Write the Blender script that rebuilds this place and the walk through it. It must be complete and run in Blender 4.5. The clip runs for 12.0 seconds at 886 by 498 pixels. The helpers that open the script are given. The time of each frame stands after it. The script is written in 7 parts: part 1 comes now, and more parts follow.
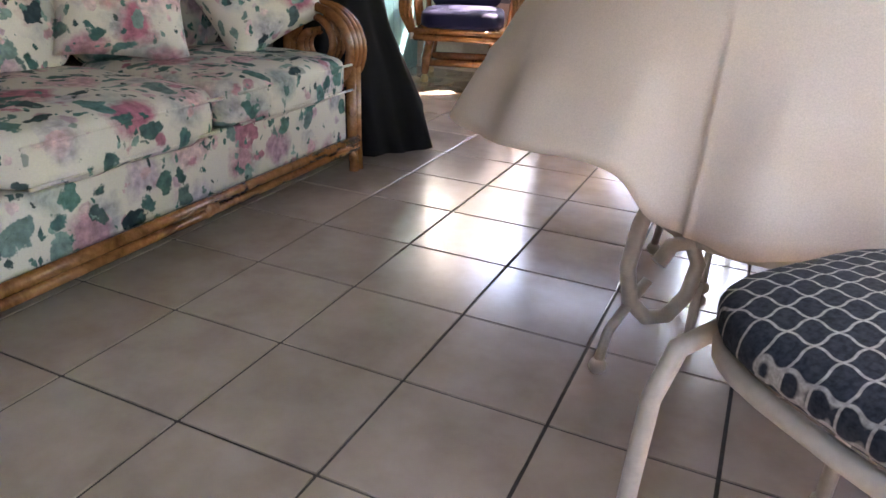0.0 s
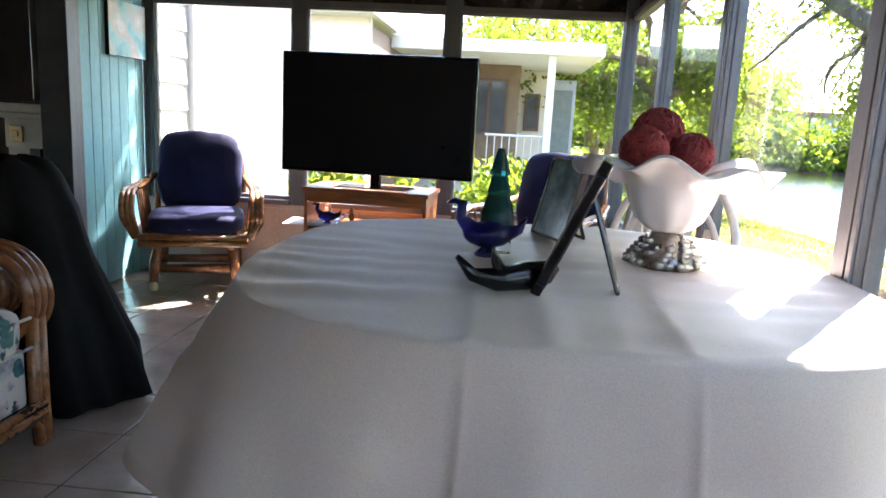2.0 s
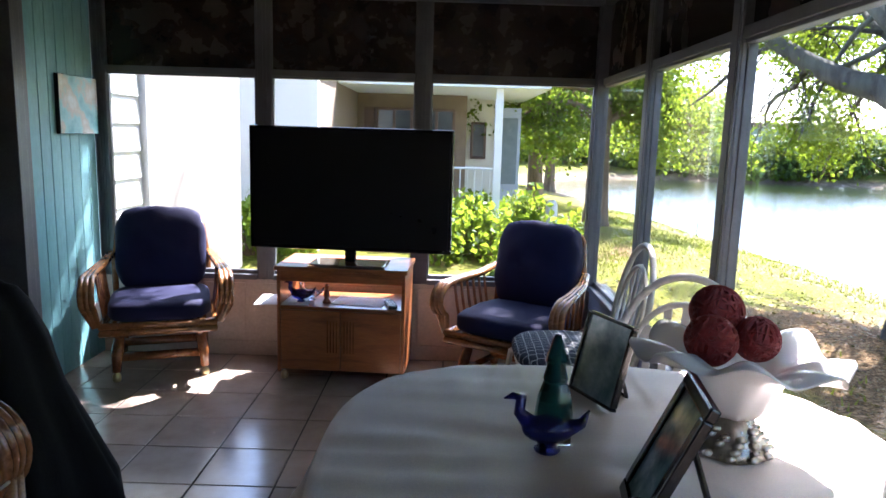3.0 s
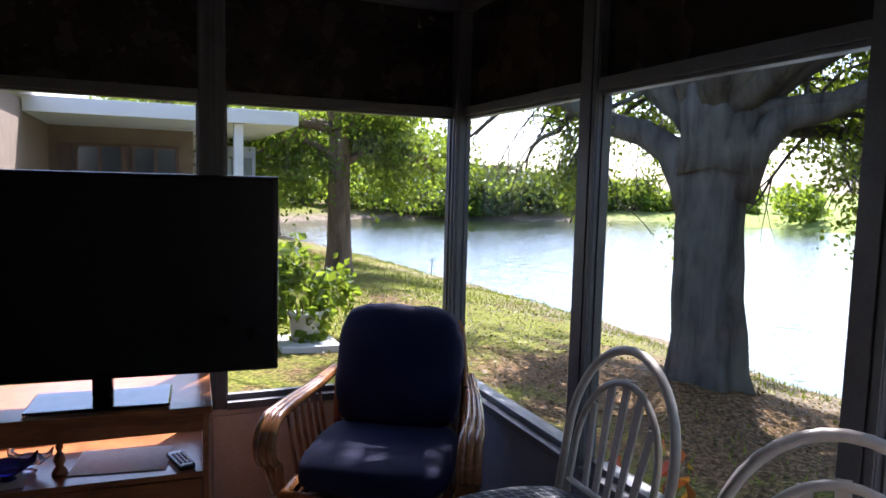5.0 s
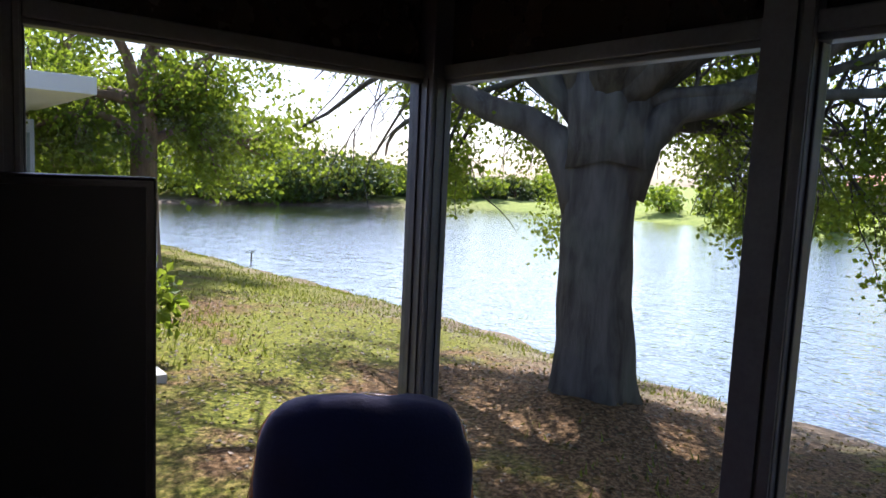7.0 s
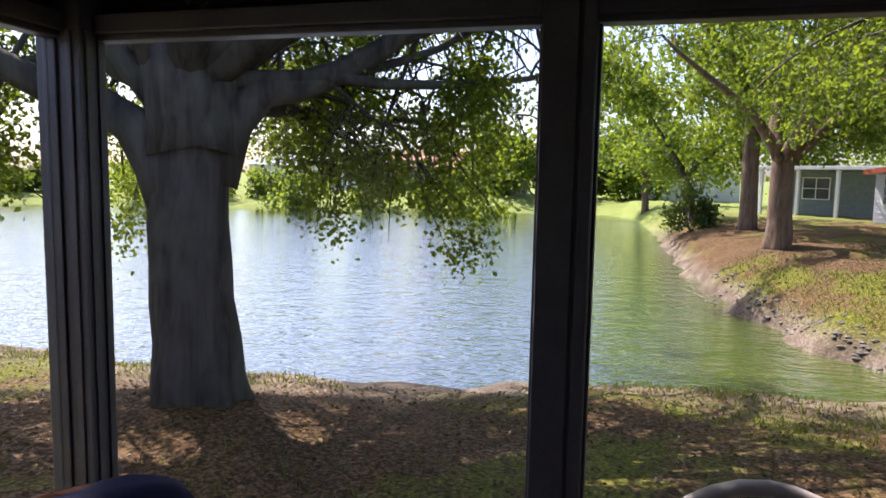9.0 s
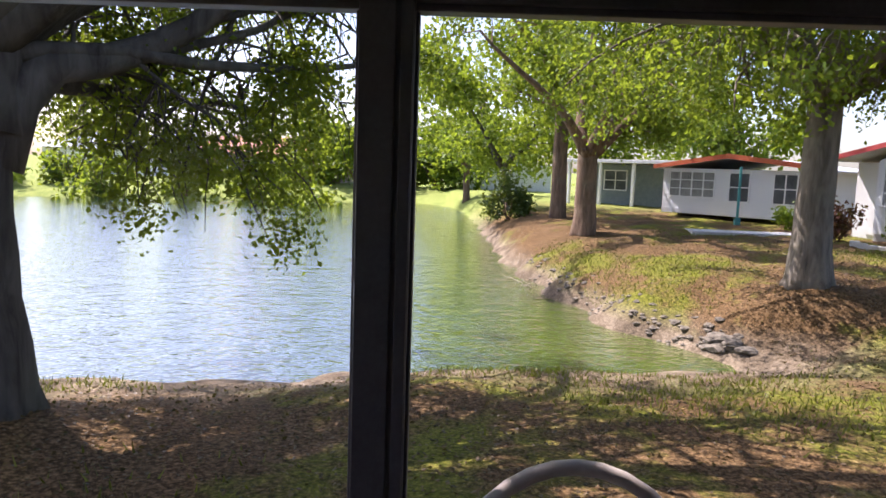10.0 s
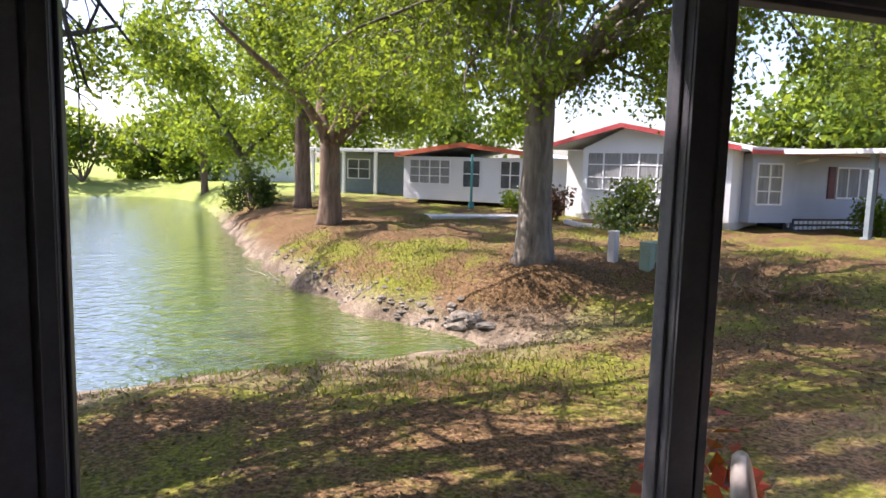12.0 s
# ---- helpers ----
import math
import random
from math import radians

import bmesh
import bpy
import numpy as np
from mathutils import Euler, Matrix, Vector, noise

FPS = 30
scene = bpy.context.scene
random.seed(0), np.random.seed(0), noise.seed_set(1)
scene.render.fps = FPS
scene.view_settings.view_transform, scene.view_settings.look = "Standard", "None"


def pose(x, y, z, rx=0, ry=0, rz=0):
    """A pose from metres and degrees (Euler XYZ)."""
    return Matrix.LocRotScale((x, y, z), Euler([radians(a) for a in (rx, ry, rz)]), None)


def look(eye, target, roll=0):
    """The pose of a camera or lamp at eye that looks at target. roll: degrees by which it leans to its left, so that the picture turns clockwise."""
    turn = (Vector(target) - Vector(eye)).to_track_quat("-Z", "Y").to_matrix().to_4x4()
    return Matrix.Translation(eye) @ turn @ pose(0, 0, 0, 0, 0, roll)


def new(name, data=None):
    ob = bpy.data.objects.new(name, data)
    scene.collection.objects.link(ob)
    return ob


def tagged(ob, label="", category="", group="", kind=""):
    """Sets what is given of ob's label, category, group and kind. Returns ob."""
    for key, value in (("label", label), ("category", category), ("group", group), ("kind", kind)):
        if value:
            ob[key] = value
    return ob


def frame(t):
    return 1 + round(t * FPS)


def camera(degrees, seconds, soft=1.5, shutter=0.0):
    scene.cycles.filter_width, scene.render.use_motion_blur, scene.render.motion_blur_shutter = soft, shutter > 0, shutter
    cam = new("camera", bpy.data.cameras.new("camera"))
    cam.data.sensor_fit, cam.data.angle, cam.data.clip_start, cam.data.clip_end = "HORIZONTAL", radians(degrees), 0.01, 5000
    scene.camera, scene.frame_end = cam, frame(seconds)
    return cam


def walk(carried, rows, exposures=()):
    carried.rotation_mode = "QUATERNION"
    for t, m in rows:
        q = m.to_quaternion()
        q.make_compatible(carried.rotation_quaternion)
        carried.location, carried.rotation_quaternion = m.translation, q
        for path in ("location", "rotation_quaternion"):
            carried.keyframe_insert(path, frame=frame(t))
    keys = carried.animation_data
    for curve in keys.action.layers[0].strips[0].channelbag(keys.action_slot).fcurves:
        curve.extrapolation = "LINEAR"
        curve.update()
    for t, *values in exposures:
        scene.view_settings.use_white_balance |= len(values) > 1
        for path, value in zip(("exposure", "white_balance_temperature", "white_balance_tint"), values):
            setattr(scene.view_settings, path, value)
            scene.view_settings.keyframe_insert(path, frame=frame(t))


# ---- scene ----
cam = camera(65.3, 12.0, soft=1.6, shutter=0.0)
PATH = [
    (0, (1.156, -0.429, 0.825), (0.408, 1.233, 0.002), 2.2),
    (0.5, (1.198, -0.413, 0.911), (0.567, 1.388, 0.313), 4.5),
    (1, (1.218, -0.339, 0.946), (0.747, 1.532, 0.419), 2.1),
    (1.5, (1.183, -0.192, 0.948), (0.844, 1.736, 0.537), 0.7),
    (2, (1.132, -0.065, 1.014), (0.957, 1.892, 0.643), 3.1),
    (2.5, (1.026, -0.1, 1.276), (0.859, 1.86, 0.915), 3.0),
    (3, (0.917, 0.062, 1.301), (0.906, 2.036, 0.978), 1.7),
    (3.2, (0.847, 0.176, 1.284), (0.84, 2.16, 1.03), 1.2),
    (4.8, (0.58, 1.177, 1.336), (1.283, 3.037, 1.125), 2.1),
    (5, (0.547, 1.32, 1.32), (1.328, 3.152, 1.132), 1.5),
    (5.5, (0.508, 1.664, 1.349), (1.525, 3.379, 1.187), -0.4),
    (6, (0.532, 1.993, 1.344), (1.636, 3.657, 1.219), -0.7),
    (6.5, (0.576, 2.266, 1.353), (1.709, 3.903, 1.163), 1.6),
    (8.5, (0.645, 2.944, 1.347), (2.457, 3.769, 1.152), 0.3),
    (9, (0.633, 2.956, 1.349), (2.554, 3.471, 1.137), 1.1),
    (9.5, (0.629, 2.959, 1.345), (2.6, 3.21, 1.121), 1.5),
    (10, (0.672, 2.95, 1.352), (2.659, 2.97, 1.121), 2.0),
    (10.5, (0.651, 2.942, 1.346), (2.631, 2.795, 1.103), 2.0),
    (11, (0.683, 2.935, 1.344), (2.641, 2.611, 1.097), 2.2),
    (11.5, (0.8, 2.924, 1.331), (2.72, 2.427, 1.073), 1.0),
    (12, (0.9, 2.879, 1.33), (2.764, 2.193, 1.091), 1.5),
]
walk(cam, [(t, look(eye, target, roll)) for t, eye, target, roll in PATH],
     exposures=[(0, 4.85, 7300, 30), (0.6, 4.6, 7000, 26), (1.2, 4.25, 6600, 25), (1.6, 4.08, 6300, 23), (2.0, 3.85, 6050, 22), (2.5, 3.65, 5800, 21), (3.2, 3.1, 5700, 22), (4.8, 2.15, 5700, 26), (6.5, 1.65, 5750, 28), (8.5, 1.15, 6000, 31), (9.2, 1.36, 6150, 34), (10.0, 1.48, 6250, 35), (12, 1.68, 6250, 34)])

# ---- world and sun ----
SUN_AZ = 35.0          # degrees from +y towards +x
SUN_EL = 55.0
world = bpy.data.worlds.new("sky")
scene.world = world
world.use_nodes = True
wt = world.node_tree
sky = wt.nodes.new("ShaderNodeTexSky")
sky.sky_type = "NISHITA"
sky.sun_disc = False
sky.sun_elevation = radians(SUN_EL)
sky.sun_rotation = radians(SUN_AZ)
sky.air_density = 1.0
sky.dust_density = 2.0
wt.links.new(sky.outputs[0], wt.nodes["Background"].inputs[0])
wt.nodes["Background"].inputs[1].default_value = 0.13
sun = new("sun", bpy.data.lights.new("sun", "SUN"))
sun.data.energy = 5.0
sun.data.angle = radians(0.5)
sun.data.color = (1.0, 0.93, 0.82)
_az, _el = radians(SUN_AZ), radians(SUN_EL)
_to = Vector((math.sin(_az) * math.cos(_el), math.cos(_az) * math.cos(_el), math.sin(_el)))
sun.matrix_world = look(_to * 60, (0, 0, 0))

# ---- materials ----
MATS = {}


def mat_base(name, rough=0.6, metal=0.0, spec=0.5):
    m = bpy.data.materials.new(name)
    m.use_nodes = True
    nt = m.node_tree
    b = nt.nodes["Principled BSDF"]
    b.inputs["Roughness"].default_value = rough
    b.inputs["Metallic"].default_value = metal
    b.inputs["Specular IOR Level"].default_value = spec
    return m, nt, b


def nd(nt, kind, **ins):
    n = nt.nodes.new(kind)
    for k, v in ins.items():
        n.inputs[k.replace("_", " ")].default_value = v
    return n


def ramp(nt, src, stops):
    r = nt.nodes.new("ShaderNodeValToRGB")
    els = r.color_ramp.elements
    while len(els) < len(stops):
        els.new(0.5)
    for e, (p, c) in zip(els, stops):
        e.position = p
        e.color = (*c, 1) if len(c) == 3 else c
    nt.links.new(src, r.inputs[0])
    return r.outputs[0]


def mixc(nt, fac, a, b, mode="MIX"):
    m = nt.nodes.new("ShaderNodeMix")
    m.data_type, m.blend_type = "RGBA", mode
    for sock, v in ((m.inputs[0], fac), (m.inputs[6], a), (m.inputs[7], b)):
        if isinstance(v, (int, float)):
            sock.default_value = v
        elif isinstance(v, tuple):
            sock.default_value = (*v, 1)
        else:
            nt.links.new(v, sock)
    return m.outputs[2]


def noise_tex(nt, scale, detail=4.0, coord="Object", stretch=None, rough=0.55, distort=0.0):
    if coord == "Position":
        out = nt.nodes.new("ShaderNodeNewGeometry").outputs["Position"]
    else:
        out = nt.nodes.new("ShaderNodeTexCoord").outputs[coord]
    if stretch:
        mp = nt.nodes.new("ShaderNodeMapping")
        mp.inputs["Scale"].default_value = stretch
        nt.links.new(out, mp.inputs[0])
        out = mp.outputs[0]
    n = nd(nt, "ShaderNodeTexNoise", Scale=scale, Detail=detail, Roughness=rough, Distortion=distort)
    nt.links.new(out, n.inputs["Vector"])
    return n.outputs[0]


def bump(nt, b, height, strength=0.2, dist=0.01):
    n = nt.nodes.new("ShaderNodeBump")
    n.inputs["Strength"].default_value = strength
    n.inputs["Distance"].default_value = dist
    nt.links.new(height, n.inputs["Height"])
    nt.links.new(n.outputs[0], b.inputs["Normal"])


def mat_mottled(name, c1, c2, scale=6, rough=0.6, metal=0.0, bmp=0.15, grain=60, spec=0.5, stretch=None, rand=0.0):
    """Two colours mixed by coarse noise, with fine grain in relief and gloss."""
    if name in MATS:
        return MATS[name]
    m, nt, b = mat_base(name, rough, metal, spec)
    n1 = noise_tex(nt, scale, 5, stretch=stretch)
    n2 = noise_tex(nt, grain, 3, stretch=stretch)
    col = mixc(nt, ramp(nt, n1, [(0.35, (0, 0, 0)), (0.68, (1, 1, 1))]), c1, c2)
    col = mixc(nt, 0.35, col, ramp(nt, n2, [(0.3, (0.55, 0.55, 0.55)), (0.7, (1, 1, 1))]), "MULTIPLY")
    if rand:
        oi = nt.nodes.new("ShaderNodeObjectInfo")
        col = mixc(nt, rand, col, ramp(nt, oi.outputs["Random"], [(0, (0.72, 0.7, 0.68)), (1, (1, 1, 1))]), "MULTIPLY")
    nt.links.new(col, b.inputs["Base Color"])
    rr = nt.nodes.new("ShaderNodeMapRange")
    rr.inputs[3].default_value, rr.inputs[4].default_value = max(0.02, rough - 0.1), min(1, rough + 0.12)
    nt.links.new(n1, rr.inputs[0])
    nt.links.new(rr.outputs[0], b.inputs["Roughness"])
    if bmp:
        bump(nt, b, n2, bmp, 0.004)
    MATS[name] = m
    return m


def mat_wood(name, dark, light, rough=0.35, axis=(1, 1, 12), scale=3.0):
    if name in MATS:
        return MATS[name]
    m, nt, b = mat_base(name, rough)
    n = noise_tex(nt, scale, 8, stretch=axis, rough=0.6, distort=0.8)
    n2 = noise_tex(nt, scale * 9, 4, stretch=axis)
    col = ramp(nt, n, [(0.3, dark), (0.55, light), (0.75, tuple(v * 0.75 for v in light))])
    col = mixc(nt, 0.4, col, ramp(nt, n2, [(0.35, (0.5, 0.45, 0.4)), (0.65, (1, 1, 1))]), "MULTIPLY")
    nt.links.new(col, b.inputs["Base Color"])
    bump(nt, b, n2, 0.08, 0.002)
    b.inputs["Coat Weight"].default_value = 0.3
    b.inputs["Coat Roughness"].default_value = 0.2
    MATS[name] = m
    return m


def mat_leaf(name, dark, light, trans=0.45, rough=0.5):
    """Thin leaves that let light through, each one a little different."""
    if name in MATS:
        return MATS[name]
    m, nt, b = mat_base(name, rough, spec=0.3)
    g = nt.nodes.new("ShaderNodeNewGeometry")
    col = ramp(nt, g.outputs["Random Per Island"], [(0.0, dark), (0.6, light), (1.0, tuple(min(1, v * 1.35) for v in light))])
    nt.links.new(col, b.inputs["Base Color"])
    t = nt.nodes.new("ShaderNodeBsdfTranslucent")
    tcol = mixc(nt, 1.0, col, (1.0, 1.0, 0.55), "MULTIPLY")
    tcol2 = mixc(nt, 0.55, tcol, (0.30, 0.36, 0.022))
    nt.links.new(tcol2, t.inputs[0])
    mx = nt.nodes.new("ShaderNodeMixShader")
    mx.inputs[0].default_value = trans
    nt.links.new(b.outputs[0], mx.inputs[1])
    nt.links.new(t.outputs[0], mx.inputs[2])
    nt.links.new(mx.outputs[0], nt.nodes["Material Output"].inputs[0])
    MATS[name] = m
    return m


def mat_glass_pane(name="window_glass", tint=(0.93, 0.96, 0.95)):
    if name in MATS:
        return MATS[name]
    m, nt, b = mat_base(name)
    tr = nt.nodes.new("ShaderNodeBsdfTransparent")
    tr.inputs[0].default_value = (*tint, 1)
    gl = nt.nodes.new("ShaderNodeBsdfGlossy")
    gl.inputs["Roughness"].default_value = 0.03
    lw = nd(nt, "ShaderNodeLayerWeight", Blend=0.5)
    pw = nt.nodes.new("ShaderNodeMath")
    pw.operation = "POWER"
    pw.inputs[1].default_value = 5.0
    nt.links.new(lw.outputs["Facing"], pw.inputs[0])
    fr = nt.nodes.new("ShaderNodeMath")
    fr.operation = "MULTIPLY_ADD"
    fr.inputs[1].default_value, fr.inputs[2].default_value = 0.55, 0.008
    nt.links.new(pw.outputs[0], fr.inputs[0])
    dirt = noise_tex(nt, 3.0, 6)
    df = nt.nodes.new("ShaderNodeBsdfDiffuse")
    df.inputs[0].default_value = (0.7, 0.7, 0.68, 1)
    mx = nt.nodes.new("ShaderNodeMixShader")
    nt.links.new(fr.outputs[0], mx.inputs[0])
    nt.links.new(tr.outputs[0], mx.inputs[1])
    nt.links.new(gl.outputs[0], mx.inputs[2])
    mx2 = nt.nodes.new("ShaderNodeMixShader")
    nt.links.new(ramp(nt, dirt, [(0.45, (0, 0, 0)), (0.9, (0.012, 0.012, 0.012))]), mx2.inputs[0])
    nt.links.new(mx.outputs[0], mx2.inputs[1])
    nt.links.new(df.outputs[0], mx2.inputs[2])
    nt.links.new(mx2.outputs[0], nt.nodes["Material Output"].inputs[0])
    MATS[name] = m
    return m


def mat_clear(name, color, rough=0.05, trans=1.0, ior=1.45):
    if name in MATS:
        return MATS[name]
    m, nt, b = mat_base(name, rough)
    b.inputs["Base Color"].default_value = (*color, 1)
    b.inputs["Transmission Weight"].default_value = trans
    b.inputs["IOR"].default_value = ior
    MATS[name] = m
    return m


def mat_tile():
    m, nt, b = mat_base("ceramic_tile", 0.24)
    n1 = noise_tex(nt, 5.0, 6, coord="Position")
    n2 = noise_tex(nt, 28, 5, coord="Position")
    col = ramp(nt, n1, [(0.3, (0.33, 0.262, 0.215)), (0.5, (0.40, 0.33, 0.275)), (0.72, (0.46, 0.385, 0.33))])
    col = mixc(nt, 0.12, col, ramp(nt, n2, [(0.35, (0.7, 0.66, 0.62)), (0.6, (1, 1, 1))]), "MULTIPLY")
    oi = nt.nodes.new("ShaderNodeObjectInfo")
    col = mixc(nt, 0.25, col, ramp(nt, oi.outputs["Random"], [(0, (0.75, 0.74, 0.74)), (1, (1, 1, 1))]), "MULTIPLY")
    nt.links.new(col, b.inputs["Base Color"])
    r = nt.nodes.new("ShaderNodeMapRange")
    r.inputs[3].default_value, r.inputs[4].default_value = 0.15, 0.24
    nt.links.new(n1, r.inputs[0])
    nt.links.new(r.outputs[0], b.inputs["Roughness"])
    bump(nt, b, n1, 0.03, 0.005)
    b.inputs["Coat Weight"].default_value = 0.7
    b.inputs["Coat Roughness"].default_value = 0.17
    return m


def mat_floral():
    """Cream cotton print with rose blooms, sprigs and broad green leaves."""
    m, nt, b = mat_base("floral_cotton", 0.85, spec=0.2)
    tc = nt.nodes.new("ShaderNodeTexCoord")
    warp = nd(nt, "ShaderNodeTexNoise", Scale=11.0, Detail=5.0, Roughness=0.6)
    nt.links.new(tc.outputs["Object"], warp.inputs["Vector"])
    add = nt.nodes.new("ShaderNodeVectorMath")
    add.operation = "MULTIPLY_ADD"
    nt.links.new(warp.outputs["Color"], add.inputs[0])
    add.inputs[1].default_value = (0.10, 0.10, 0.10)
    nt.links.new(tc.outputs["Object"], add.inputs[2])

    def blobs(scale, thr, colors, offs, soft=0.03, stretch=(1, 1, 1), share=0.12, turn=(0.5, 0.3, 0.7)):
        mp = nt.nodes.new("ShaderNodeMapping")
        mp.inputs["Location"].default_value = offs
        mp.inputs["Rotation"].default_value = turn
        mp.inputs["Scale"].default_value = stretch
        nt.links.new(add.outputs[0], mp.inputs[0])
        v = nt.nodes.new("ShaderNodeTexVoronoi")
        v.inputs["Scale"].default_value = scale
        nt.links.new(mp.outputs[0], v.inputs["Vector"])
        sep = nt.nodes.new("ShaderNodeSeparateColor")
        nt.links.new(v.outputs["Color"], sep.inputs[0])
        colr = ramp(nt, sep.outputs[0], colors)
        colr = mixc(nt, 0.7, colr, ramp(nt, noise_tex(nt, 42, 5), [(0.3, (0.5, 0.48, 0.5)), (0.5, (1, 1, 1)), (0.65, (1.5, 1.45, 1.4))]), "MULTIPLY")
        mask = ramp(nt, v.outputs["Distance"], [(thr - soft, (1, 1, 1)), (thr + soft, (0, 0, 0))])
        on = ramp(nt, sep.outputs[1], [(share, (0, 0, 0)), (share + 0.02, (1, 1, 1))])
        mk = mixc(nt, 1.0, mask, on, "MULTIPLY")
        return mk, colr

    base = mixc(nt, noise_tex(nt, 4, 4), (0.56, 0.52, 0.45), (0.68, 0.64, 0.57))
    pinks = [(0.0, (0.52, 0.32, 0.34)), (0.4, (0.60, 0.46, 0.46)), (0.7, (0.36, 0.13, 0.18)), (1.0, (0.50, 0.48, 0.52))]
    greys = [(0.0, (0.40, 0.42, 0.40)), (0.5, (0.26, 0.31, 0.31)), (1.0, (0.44, 0.40, 0.42))]
    greens = [(0.0, (0.03, 0.10, 0.095)), (0.35, (0.09, 0.20, 0.18)), (0.6, (0.022, 0.045, 0.055)), (1.0, (0.20, 0.31, 0.28))]
    for spec in ((7.0, 0.36, greys, (1.7, 0.4, 0.2), 0.12, (1, 1, 1), 0.15), (6.5, 0.43, pinks, (0.3, 0.1, 0.7), 0.09, (1, 1, 1), 0.22),
                 (19.0, 0.34, pinks, (1.3, 0.6, 0.2), 0.06, (1, 1, 1), 0.55), (9.0, 0.36, greens, (0.8, 1.9, 0.4), 0.02, (0.75, 1.5, 1.2), 0.36),
                 (12.0, 0.33, greens, (2.8, 0.9, 1.4), 0.02, (1.7, 0.8, 1.0), 0.45, (1.1, 0.2, 0.1)), (26.0, 0.32, greens, (0.4, 2.9, 2.4), 0.04, (1, 1.6, 1), 0.6)):
        mk, c = blobs(*spec)
        col = mixc(nt, mk, base, c)
        base = col
    weave = noise_tex(nt, 220, 2)
    col = mixc(nt, 0.25, col, ramp(nt, weave, [(0.3, (0.7, 0.7, 0.7)), (0.7, (1, 1, 1))]), "MULTIPLY")
    nt.links.new(col, b.inputs["Base Color"])
    bump(nt, b, weave, 0.2, 0.002)
    return m


def mat_lattice():
    """Navy seat fabric with a woven white trellis."""
    m, nt, b = mat_base("trellis_fabric", 0.8, spec=0.2)
    tc = nt.nodes.new("ShaderNodeTexCoord")
    sep = nt.nodes.new("ShaderNodeSeparateXYZ")
    nt.links.new(tc.outputs["Object"], sep.inputs[0])

    def wave(axis, other, freq, bend):
        a = nt.nodes.new("ShaderNodeMath"); a.operation = "MULTIPLY"; a.inputs[1].default_value = freq * 2
        nt.links.new(sep.outputs[other], a.inputs[0])
        s = nt.nodes.new("ShaderNodeMath"); s.operation = "SINE"; nt.links.new(a.outputs[0], s.inputs[0])
        k = nt.nodes.new("ShaderNodeMath"); k.operation = "MULTIPLY"; k.inputs[1].default_value = bend; nt.links.new(s.outputs[0], k.inputs[0])
        f = nt.nodes.new("ShaderNodeMath"); f.operation = "MULTIPLY_ADD"; f.inputs[1].default_value = freq
        nt.links.new(sep.outputs[axis], f.inputs[0]); nt.links.new(k.outputs[0], f.inputs[2])
        c = nt.nodes.new("ShaderNodeMath"); c.operation = "SINE"; nt.links.new(f.outputs[0], c.inputs[0])
        d = nt.nodes.new("ShaderNodeMath"); d.operation = "ABSOLUTE"; nt.links.new(c.outputs[0], d.inputs[0])
        return ramp(nt, d.outputs[0], [(0.10, (1, 1, 1)), (0.2, (0, 0, 0))])

    l1 = wave(0, 1, 104.0, 0.16)
    l2 = wave(1, 0, 104.0, 0.16)
    mask = mixc(nt, 1.0, l1, l2, "LIGHTEN")
    n = noise_tex(nt, 160, 2)
    dark = ramp(nt, n, [(0.3, (0.008, 0.012, 0.02)), (0.7, (0.03, 0.04, 0.055))])
    lite = ramp(nt, n, [(0.3, (0.22, 0.22, 0.21)), (0.7, (0.42, 0.42, 0.40))])
    nt.links.new(mixc(nt, mask, dark, lite), b.inputs["Base Color"])
    bump(nt, b, n, 0.3, 0.002)
    return m


